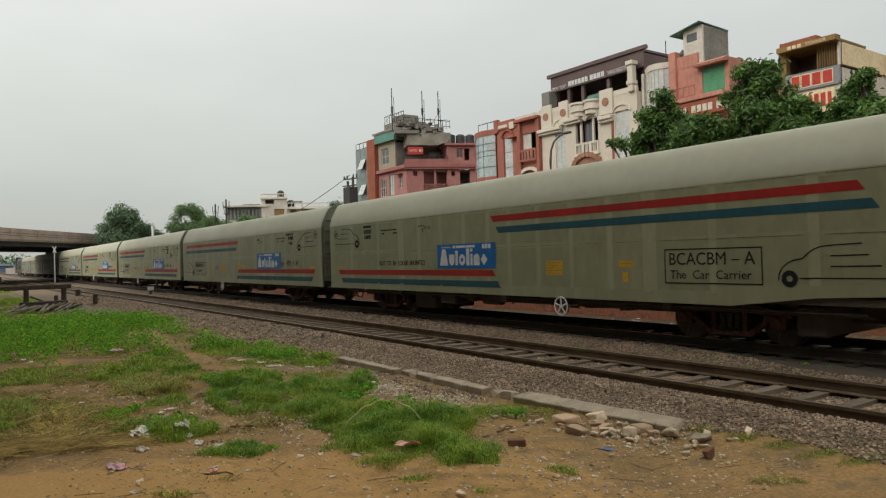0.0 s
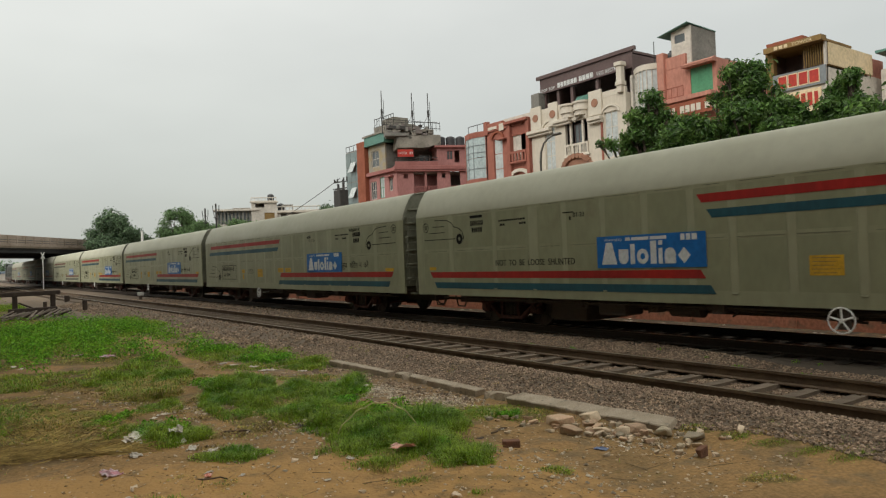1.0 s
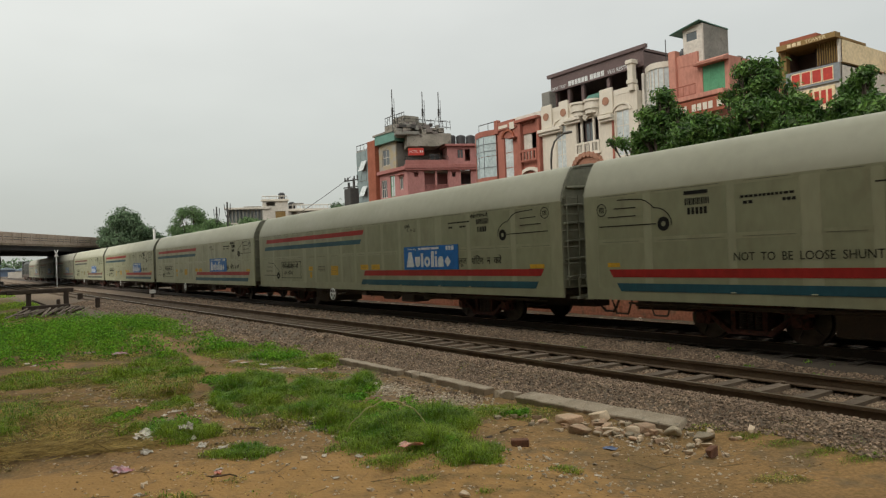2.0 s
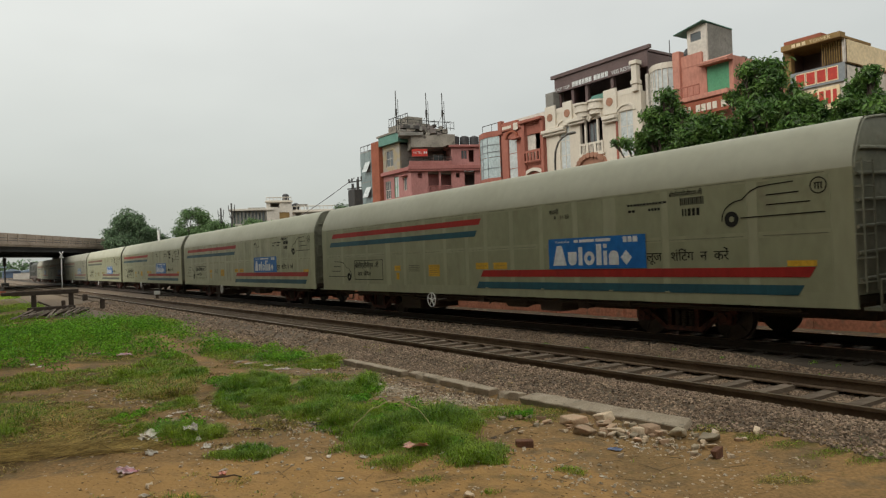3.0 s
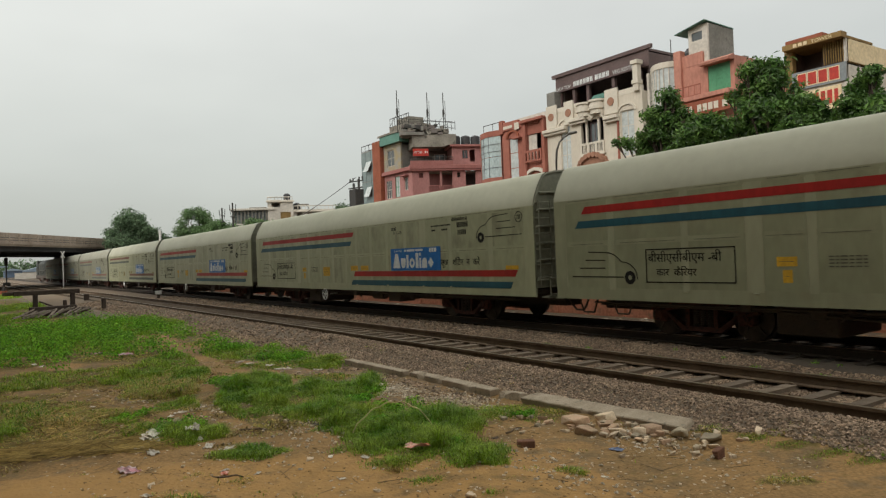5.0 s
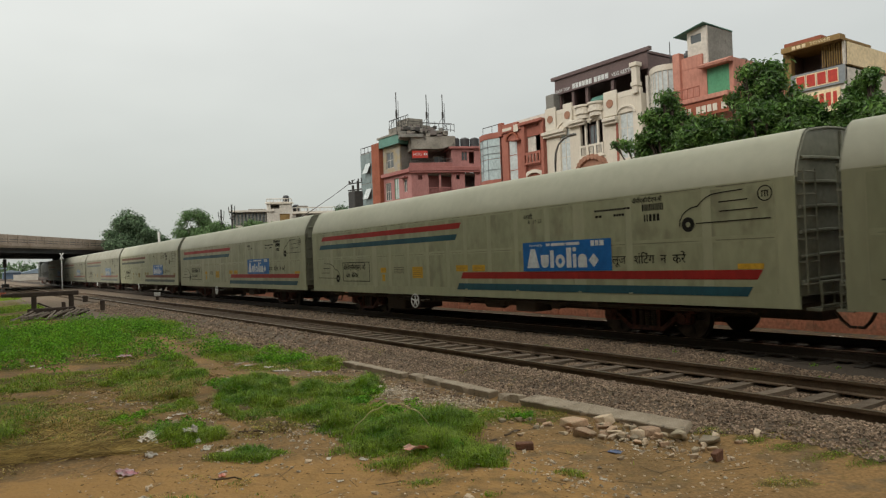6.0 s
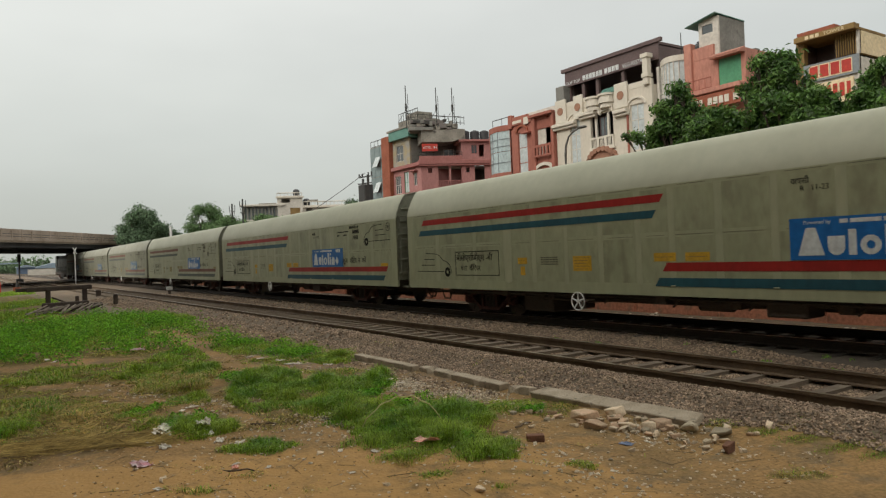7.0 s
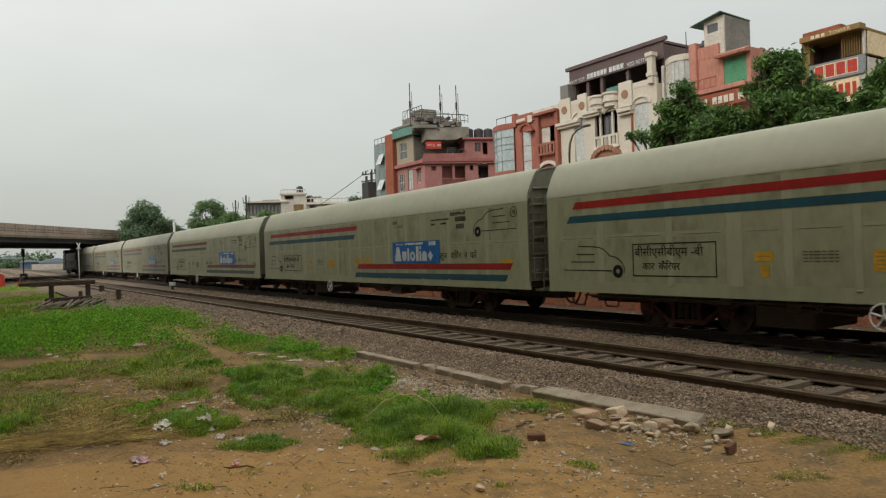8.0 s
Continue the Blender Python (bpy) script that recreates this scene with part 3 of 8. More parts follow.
VERGE = (
    (4.32, 6.59, 0.42, 0.75, 1.20, 0.19, 0.04),
    (5.01, 7.13, 0.27, 0.54, 1.20, 0.24, 0.04),
    (4.24, 5.74, 0.31, 0.45, 1.20, 0.16, 0.03),
    (4.13, 5.24, 0.13, 0.13, 1.00, 0.12, 0.08),
    (3.58, 5.89, 0.39, 0.15, 0.72, 0.08, 0.30),
    (5.47, 16.31, 0.61, 1.33, 1.05, 0.16, 0.15),
    (5.92, 14.98, 0.65, 0.97, 1.00, 0.16, 0.15),
    (6.13, 13.41, 0.58, 0.65, 0.90, 0.14, 0.25),
    (5.46, 19.13, 0.71, 1.02, 0.85, 0.12, 0.55),
    (5.65, 22.03, 0.85, 1.50, 0.75, 0.09, 0.70),
    (5.24, 11.67, 0.62, 0.50, 0.72, 0.08, 0.70),
    (5.04, 13.68, 0.71, 0.48, 0.70, 0.08, 0.60),
)
EDGE = (
    (5.82, 7.24, 0.39, 0.43, 0.85, 0.08, 0.45),
    (6.19, 6.76, 0.25, 0.29, 0.75, 0.07, 0.70),
    (6.93, 4.71, 0.25, 0.17, 0.70, 0.05, 0.70),
    (6.88, 4.26, 0.32, 0.14, 0.75, 0.04, 0.55),
    (6.88, 3.84, 0.33, 0.13, 0.75, 0.04, 0.50),
    (6.96, 3.43, 0.35, 0.14, 0.80, 0.04, 0.45),
    (7.03, 3.06, 0.31, 0.13, 0.80, 0.04, 0.45),
    (4.59, 4.68, 0.15, 0.10, 0.85, 0.06, 0.50),
    (5.87, 3.41, 0.23, 0.14, 0.75, 0.06, 0.85),
    (3.32, 5.24, 0.15, 0.11, 0.80, 0.08, 0.40),
    (3.58, 4.57, 0.16, 0.08, 0.80, 0.07, 0.20),
    (1.56, 6.23, 0.21, 0.06, 0.70, 0.06, 0.75),
)
BARE = (
    (1.34, 12.31, 0.70, 0.38, 1.20, 0.00, 0.00),
    (1.89, 11.26, 0.74, 0.43, 1.40, 0.00, 0.00),
    (2.22, 9.93, 0.41, 0.27, 1.10, 0.00, 0.00),
    (1.99, 12.35, 0.41, 0.40, 1.00, 0.00, 0.00),
    (0.81, 16.56, 0.67, 0.38, 1.00, 0.00, 0.00),
    (1.27, 13.20, 0.86, 0.31, 1.00, 0.00, 0.00),
    (1.91, 16.41, 1.48, 0.49, 0.90, 0.00, 0.00),
    (6.78, 12.85, 0.71, 0.48, 0.80, 0.00, 0.00),
    (5.37, 11.95, 0.53, 0.33, 0.80, 0.00, 0.00),
)
PATH = ((4.69, 22.5), (4.53, 17.7), (4.12, 14.6), (3.96, 13.2), (3.46, 12.06), (3.04, 10.81), (2.74, 9.77), (2.73, 8.89), (2.80, 8.24))


def patch(x, y):
    """Strength, height and dryness of the grass at a place."""
    s, h, d = 0.0, 0.08, 0.9
    # thin thatch over the whole left field
    if x < 4.3:
        s = 0.47 * max(0.0, min(1.0, (y - 9.0 + 0.42 * x) / 0.6))
    c, w = math.cos(radians(-35)), math.sin(radians(-35))
    for cx, cy, a, b, k, hh, dd in LAWN + THATCH + TONGUE + VERGE + EDGE:
        u, v = x - cx, y - cy
        q = math.hypot((u * c + v * w) / a, (v * c - u * w) / b)
        e = k * max(0.0, 1.55 - q)
        if e > s:
            s, h, d = e, hh, dd
    for cx, cy, a, b, k, hh, dd in BARE:
        u, v = x - cx, y - cy
        s -= 0.7 * k * max(0.0, 1.4 - math.hypot((u * c + v * w) / a, (v * c - u * w) / b))
    s = max(0.0, s)
    n = noise.noise((x * 1.3, y * 1.3, 0.0)) * 0.4 + noise.noise((x * 4, y * 4, 3.0)) * 0.4 + noise.noise((x * 11, y * 11, 5.0)) * 0.3
    h *= 0.85 + 1.1 * noise.noise((x * 2.3, y * 2.3, 9.0)) + 0.5 * noise.noise((x * 7.0, y * 7.0, 1.0))
    # trodden path
    if 8.2 < y < 22.5:
        for (xa, ya), (xb, yb) in zip(PATH, PATH[1:]):
            if yb <= y <= ya:
                px = xb + (xa - xb) * (y - yb) / (ya - yb)
                n -= 1.3 * max(0.0, 1 - abs(x - px) / (0.13 + 0.011 * y))
    return s + n, h, d


def gz(x, y):
    """Height of the ground."""
    rough_ = noise.noise((x * 0.9, y * 0.9, 7.0)) * 0.05 + noise.noise((x * 3.5, y * 3.5, 2.0)) * 0.022 + noise.noise((x * 8.0, y * 8.0, 4.0)) * 0.012
    low = -0.20 - 0.13 * min(1.0, max(0.0, (x - 4.0) / 2.2))
    if x < 6.1:
        k = max(0.0, min(1.0, (30 + x) / 30))
        return low + rough_ * k
    if x < 7.1:
        f = (x - 6.1) / 1.0
        return low + (-0.21 - low) * f + rough_ * (1 - f)
    if x < 14.7:
        d = min(abs(x - c) for c in TRACKS)
        # stone heaped against the outside of the first rail
        heap = 0.10 * max(0.0, min(1.0, (8.0 - x) / 0.06)) * max(0.0, min(1.0, (x - 6.9) / 0.6))
        return -0.272 + heap + 0.08 * max(0.0, min(1.0, (d - 0.9) / 0.12)) - 0.11 * max(0.0, min(1.0, (d - 1.5) / 0.5)) + rough_ * 0.2
    # raised litter-strewn strip before the boundary wall
    up = max(0.0, min(1.0, (x - 14.7) / 0.7)) * max(0.0, min(1.0, (18.6 - x) / 1.0))
    return -0.5 + 0.2 * up + rough_ * 0.6


def axis(lo, fine0, fine1, hi, step, grow):
    a = list(np.arange(fine0, fine1, step))
    s, v = step, fine1
    while v < hi:
        a.append(v)
        s *= grow
        v += s
    a.append(hi)
    s, v, pre = step, fine0 - step, []
    while v > lo:
        pre.append(v)
        s *= grow
        v -= s
    pre.append(lo)
    return np.array(pre[::-1] + a)


def build_ground():
    xs, ys = axis(-1500, -1.0, 12.0, 2500, 0.09, 1.22), axis(-1500, 1.5, 24.0, 3000, 0.10, 1.18)
    nx, ny = len(xs), len(ys)
    verts, turf, gravel, shaded_bed, sand = [], [], [], [], []
    for y in ys:
        for x in xs:
            verts.append((float(x), float(y), gz(x, y)))
            s = patch(x, y)[0] if -6 < x < 7.3 and y < 90 else 0.35
            turf.append(max(0.0, min(0.75, s * 0.8 + (0.34 if x < 4.2 and y > 9.2 - 0.35 * x else 0.05 + 0.34 * max(0.0, noise.noise((x * 1.1, y * 0.9, 21.0)) + 0.12)))))
            sand.append((0.65 - 0.15 * max(0.0, min(1.0, (x - 0.5) / 3))) * max(0.0, min(1.0, (8.75 - 0.45 * x - y) / 0.8)) * max(0.0, min(1.0, (5.7 - x) / 1.2)))
            # full under the train, for its shade; partly darkened ground past 15.6 m
            shaded_bed.append(max(0.0, min(0.8, (x - 11.45 + 0.45 * max(0.0, min(1.0, (9.0 - y) / 3))) / 0.45)) if x < 15.6 else 0.55)
            gravel.append(0.75 if 6.75 + 0.4 * max(0.0, min(1.0, (5.6 - y) / 1.5)) < x < 15.4 else max(0.3 * (1 - min(1.0, abs(x - 6.3) / 0.8)), (0.48 if x > 5.0 else 0.28) * max(0.0, min(1.0, (y - 7.2) / 1.5)) if x > -2 else 0.0, 0.62 * min(1.0, max(0.0, (y - 20) / 6)) if x > 3.4 or y > 62 else 0.0))
    faces = [(j * nx + i, j * nx + i + 1, (j + 1) * nx + i + 1, (j + 1) * nx + i) for j in range(ny - 1) for i in range(nx - 1)]
    ob = raw("ground", verts, faces, M["earth"], smooth=True)
    for name, values in (("turf", turf), ("gravel", gravel), ("shaded_bed", shaded_bed), ("sand", sand)):
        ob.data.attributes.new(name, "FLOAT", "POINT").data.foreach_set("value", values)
    return tagged(ob, "bare brown earth with turf, sloping into grey ballast", "ground", kind="structure")


build_ground()


def stones_mesh(n, place, size, seed, tilt=0.6, thick=1.0):
    """Many angular stones as one mesh; place(rng) gives x, y."""
    rng = np.random.default_rng(seed)
    base = np.array([(-1, -1, -0.6), (1, -1, -0.7), (1, 1, -0.6), (-1, 1, -0.7), (-0.75, -0.7, 0.6), (0.8, -0.6, 0.75), (0.6, 0.8, 0.55), (-0.7, 0.75, 0.8)]) * 0.5
    quads = np.array([(4, 5, 6, 7), (0, 1, 5, 4), (1, 2, 6, 5), (2, 3, 7, 6), (3, 0, 4, 7)])
    verts, faces, k = [], [], 0
    for i in range(n):
        x, y = place(rng)
        s = size * rng.uniform(0.55, 1.35)
        v = base * rng.uniform(0.7, 1.3, (8, 3)) * s * np.array((1.0, rng.uniform(0.6, 1.0), rng.uniform(0.5, 0.9) * thick))
        e = Euler((rng.uniform(-tilt, tilt), rng.uniform(-tilt, tilt), rng.uniform(0, 6.28))).to_matrix()
        v = v @ np.array(e).T + (x, y, gz(x, y) + s * 0.18 * thick)
        verts.extend(v.tolist())
        faces.extend((quads + k).tolist())
        k += 8
    return verts, faces


def build_ballast():
    def near(r):
        y = 1.2 + 13.8 * r.random() ** 1.35
        return r.uniform(6.6 + 0.08 * math.sin(y * 2) + 0.35 * max(0.0, min(1.0, (5.6 - y) / 1.5)), 12.1 - 0.75 * max(0.0, min(1.0, (9.0 - y) / 3))), y

    def far(r):
        return r.uniform(5.9, 12.0), 15 + 35 * r.random() ** 1.3

    def spill(r):
        y = r.uniform(8.0, 20.0)
        return 6.3 - abs(r.normal(0, 0.3)), y
    ob = thing("ballast", (0, 0, 0), "grey-brown crushed stone ballast along the tracks", "ballast", kind="stuff")
    for n, p, s, seed in ((78000, near, 0.032, 1), (18000, far, 0.058, 2), (500, spill, 0.05, 3)):
        v, f = stones_mesh(n, p, s, seed)
        tagged(raw("stones", v, f, M["stone"], ob), kind="stuff")


build_ballast()

RAIL = [(-0.036, 0.0), (0.036, 0.0), (0.036, -0.035), (0.010, -0.05), (0.010, -0.14), (0.075, -0.158), (0.075, -0.172), (-0.075, -0.172), (-0.075, -0.158), (-0.010, -0.14), (-0.010, -0.05), (-0.036, -0.035)]


def build_track(cx, y0, y1, label, ys0, ys1, rail_m="rail", sleeper_m="sleeper", cant=0.0, askew=0.0):
    t = thing("railway_track", (cx, 0, 0), label, "railway track", "railway tracks", "structure")
    t.matrix_basis = pose(cx + 0.13 * askew, 0, -0.015 * cant, 0, cant, askew)
    for sgn in (-1, 1):
        o = sgn * GAUGE / 2
        r = part("rail", prism_y(bmesh.new(), [(x + o, z) for x, z in RAIL], y0, y1), M[rail_m], t)
        part("rail_head", boxes((o - 0.03, o + 0.03, y0, y1, 0.0005, 0.003)), M["railtop"], r, "worn steel running surface")
    # sleeper: tapered block with lower middle
    bm = prism_y(bmesh.new(), [(-1.37, -0.33), (1.37, -0.33), (1.37, -0.20), (0.95, -0.185), (0.3, -0.198), (-0.3, -0.198), (-0.95, -0.185), (-1.37, -0.20)], -0.085, 0.085)
    me = bpy.data.meshes.new("sleeper")
    bm.to_mesh(me)
    bm.free()
    me.materials.append(M[sleeper_m])
    clip = bpy.data.meshes.new("rail_clip")
    b2 = bmesh.new()
    for o in (-GAUGE / 2, GAUGE / 2):
        for s in (-1, 1):
            box(b2, o + s * 0.10 - 0.02, o + s * 0.10 + 0.02, -0.035, 0.035, -0.19, -0.155, bevel=0.01)
    b2.to_mesh(clip)
    b2.free()
    clip.materials.append(M[rail_m])
    rng = random.Random(5)
    y = ys0
    while y < ys1:
        s = new("sleeper", me)
        s.parent = t
        s.matrix_basis = pose(rng.uniform(-0.02, 0.02), y + rng.uniform(-0.02, 0.02), rng.uniform(0.012, 0.026), 0, 0, rng.uniform(-0.6, 0.6))
        if y < 30:
            c = new("rail_clip", clip)
            c.parent = s
        y += 0.6
    return t


# ---- train ----
LEN, PITCH = 19.45, 20.2
SIDE = -1.6
# gap position along the line at each moment
RUN = ((0.00, 23.53), (0.50, 20.36), (1.00, 17.17), (1.50, 13.99), (2.25, 9.24), (3.00, 4.50), (3.50, 1.30), (4.00, -1.86), (4.50, -5.01), (5.25, -9.88), (6.00, -14.78), (6.50, -18.07), (7.00, -21.32), (7.50, -24.54), (8.00, -27.77))


def section():
    """Outline of the body above the sill, in (x, z), from one eave over the roof to the other."""
    half = [(-1.6, 2.98), (-1.588, 3.07), (-1.545, 3.21), (-1.455, 3.42), (-1.335, 3.63), (-1.25, 3.745), (-1.14, 3.808), (-0.9, 3.85), (-0.5, 3.905), (0.0, 3.93)]
    return half + [(-x, z) for x, z in half[-2::-1]]


def loft_y(bm, pts, ys):
    rows = [[bm.verts.new((x, y, z)) for x, z in pts] for y in ys]
    for a, b in zip(rows, rows[1:]):
        for i in range(len(pts) - 1):
            bm.faces.new((a[i], b[i], b[i + 1], a[i + 1]))
    return rows


def sketch(parent, y, z, s):
    """Line drawing of a car: curve of bonnet and roof, three speed lines, a wheel. y is the nose, s = +1 runs towards -y."""
    x0, x1 = SIDE - 0.009, SIDE - 0.005
    bm = bmesh.new()
    f = lambda u, v: (y - s * u, z + v)
    nose = [f(-0.19, -0.03), f(-0.18, 0.08), f(-0.12, 0.19), f(-0.02, 0.27), f(0.08, 0.315), f(0.22, 0.335), f(0.30, 0.41), f(0.40, 0.48), f(0.53, 0.53), f(0.75, 0.55), f(1.15, 0.565)]
    stroke(bm, nose, 0.02, x0, x1)
    stroke(bm, [f(0.68, 0.375), f(1.24, 0.385)], 0.02, x0, x1)
    stroke(bm, [f(0.68, 0.205), f(1.42, 0.21)], 0.02, x0, x1)
    stroke(bm, [f(0.18, 0.01), f(1.66, 0.02)], 0.02, x0, x1)
    ring = [f(0.095 * math.cos(a * math.pi / 10), 0.095 * math.sin(a * math.pi / 10)) for a in range(21)]
    stroke(bm, ring, 0.085, x0, x1)
    return part("car_drawing", bm, M["black"], parent, "black stencilled line drawing of a car")


def stripes(parent, ya, yb, zr, zb, h, sa, sb):
    """Red over teal stripe from ya to yb, with slanted ends."""
    x0, x1 = SIDE - 0.0075, SIDE - 0.003
    for m, z, nm, k in (("red", zr, "red_stripe", 0.0), ("teal", zb, "teal_stripe", 1.0)):
        a, b = ya + sa * k * 0.2, yb + sb * k * 0.2
        bm = prism_x(bmesh.new(), [(a, z + h), (b, z + h), (b + sb * 0.11, z), (a + sa * 0.11, z)], x0, x1)
        bmesh.ops.recalc_face_normals(bm, faces=bm.faces)
        part(nm, bm, M[m], parent)


def brand_panel(parent, y1, z0, z1, wide=2.84):
    """Blue panel, plain white shapes standing for its mark. y1: its end at +y."""
    y0 = y1 - wide
    p = part("blue_panel", boxes((SIDE - 0.018, SIDE - 0.004, y0, y1, z0, z1)), M["blue"], parent, "blue sign panel with white blocks")
    x0, x1 = SIDE - 0.022, SIDE - 0.017
    k = wide / 2.84
    zb, tall, low = z0 + 0.075, 0.46, 0.31
    arc = lambda a, b, n: [math.pi * (a + (b - a) * i / n) for i in range(n + 1)]
    # wedge, cup, post, ring, post, stud, hood, lozenge: (shape, width, height)
    y = y1 - 0.14 * k
    for kind, w, h in (("wedge", 0.44, tall), ("cup", 0.27, low), ("post", 0.12, 0.41), ("ring", 0.31, low), ("post", 0.15, tall), ("stud", 0.1, low), ("hood", 0.27, low), ("lozenge", 0.3, low)):
        w *= k
        c, q = y - w / 2, w / 2
        if kind == "wedge":
            shapes = [[(c + q, zb), (c + 0.08, zb + h), (c - 0.08, zb + h), (c - q, zb)]]
        elif kind == "cup":
            shapes = [[(c + q, zb + h), (c + q, zb + q)] + [(c + q * math.cos(t), zb + q + q * math.sin(t)) for t in arc(2.0, 1.0, 8)] + [(c - q, zb + h)]]
        elif kind == "hood":
            shapes = [[(c - q, zb), (c - q, zb + h - q)] + [(c + q * math.cos(t), zb + h - q + q * math.sin(t)) for t in arc(1.0, 0.0, 8)] + [(c + q, zb)]]
        elif kind == "ring":
            shapes = []
            for i in range(14):
                t, u = 2 * math.pi * i / 14, 2 * math.pi * (i + 1) / 14
                shapes.append([(c + q * m * math.cos(v), zb + h / 2 + h / 2 * m * math.sin(v)) for m, v in ((1, t), (1, u), (0.42, u), (0.42, t))])
        elif kind == "lozenge":
            shapes = [[(c, zb), (c + q, zb + h / 2), (c, zb + h), (c - q, zb + h / 2)]]
        else:
            shapes = [[(c + q, zb), (c + q, zb + h), (c - q, zb + h), (c - q, zb)]]
            if kind == "stud":
                shapes.append([(c + q, zb + h + 0.06), (c + q, zb + h + 0.15), (c - q, zb + h + 0.15), (c - q, zb + h + 0.06)])
        for pts in shapes if kind == "stud" else [shapes]:
            bm = bmesh.new()
            for o in ([pts] if kind == "stud" else pts):
                prism_x(bm, o, x0, x1)
            bmesh.ops.remove_doubles(bm, verts=bm.verts[:], dist=0.0005)
            bmesh.ops.recalc_face_normals(bm, faces=bm.faces)
            part("mark_block", bm, M["white"], p)
        y -= w + 0.055 * k
    lettering("mark_words", "Powered by", 0.085, M["white"], p, y1 - 0.24 * k, z1 - 0.105, SIDE - 0.019, wide=1.1)
    bar_row("small_mark", [v * k for v in (0.13, 0.46, 0.42)], y1 - 0.83 * k, z1 - 0.11, z1 - 0.045, 0.035, x0, x1, M["white"], p)
    bar_row("small_mark", [v * k for v in (0.1, 0.1, 0.12)], y1 - 2.26 * k, z1 - 0.15, z1 - 0.03, 0.03, x0, x1, M["white"], p)


def wheelset(parent, y):
    bm = bmesh.new()
    ry = Matrix.Rotation(radians(90), 4, "Y")
    for s in (-1, 1):
        for r, w, o in ((0.42, 0.09, 0.875), (0.455, 0.03, 0.815)):
            bmesh.ops.create_cone(bm, cap_ends=True, segments=28, radius1=r, radius2=r * 0.985, depth=w, matrix=Matrix.Translation((s * o, 0, 0)) @ ry)
        bmesh.ops.create_cone(bm, cap_ends=True, segments=14, radius1=0.13, radius2=0.12, depth=0.1, matrix=Matrix.Translation((s * 0.93, 0, 0)) @ ry)
        for k in range(5):
            a = k * 2 * math.pi / 5
            rod(bm, (s * 0.925, 0.2 * math.cos(a), 0.2 * math.sin(a)), (s * 0.928, 0.36 * math.cos(a), 0.36 * math.sin(a)), 0.02, n=5)
    rod(bm, (-1.05, 0, 0), (1.05, 0, 0), 0.075, n=10)
    return part("wheelset", bm, M["tread"], parent, "steel wheels on an axle", at=(0, y, 0.42))


def bogie(parent, yc):
    bm = bmesh.new()
    for s in (-1, 1):
        a, b = s * 1.03, s * 1.17
        lo, hi = min(a, b), max(a, b)
        # cast side frame: top chord, two slanting arms, spring seat, pillars
        prism_x(bm, [(yc - 1.22, 0.52), (yc - 1.15, 0.62), (yc - 0.5, 0.72), (yc + 0.5, 0.72), (yc + 1.15, 0.62), (yc + 1.22, 0.52), (yc + 0.85, 0.52), (yc + 0.45, 0.58), (yc - 0.45, 0.58), (yc - 0.85, 0.52)], lo, hi)
        for d in (-1, 1):
            arm = [(yc + d * 0.95, 0.56), (yc + d * 0.78, 0.50), (yc + d * 0.30, 0.16), (yc + d * 0.46, 0.16)]
            prism_x(bm, arm, lo, hi)
            prism_x(bm, [(yc + d * 0.27, 0.2), (yc + d * 0.36, 0.2), (yc + d * 0.36, 0.62), (yc + d * 0.27, 0.62)], lo, hi)
        prism_x(bm, [(yc - 0.46, 0.14), (yc + 0.46, 0.14), (yc + 0.4, 0.23), (yc - 0.4, 0.23)], lo, hi)
    bmesh.ops.recalc_face_normals(bm, faces=bm.faces)
    box(bm, -1.03, 1.03, yc - 0.3, yc + 0.3, 0.24, 0.66, bevel=0.03)
    g = part("bogie", bm, M["bogie"], parent, "rusty red-brown cast bogie")
    for s in (-1, 1):
        for d in (-0.95, 0.95):
            b2 = bmesh.new()
            box(b2, s * 1.1 - 0.11, s * 1.1 + 0.11, yc + d - 0.15, yc + d + 0.15, 0.30, 0.56, bevel=0.03)
            rod(b2, (s * 1.1, yc + d, 0.42), (s * 1.25, yc + d, 0.42), 0.09, n=12)
            part("axle_box", b2, M["bogie"], g, "red-brown axle box with round cap")
        for i in range(3):
            z = [0.22 + k * 0.021 for k in range(17)]
            part("spring", tube(bmesh.new(), [(s * 1.1, yc - 0.16 + i * 0.16, v) for v in z], [0.068 if k % 2 else 0.045 for k in range(17)], 9), M["dark"], g, "dark coil spring")


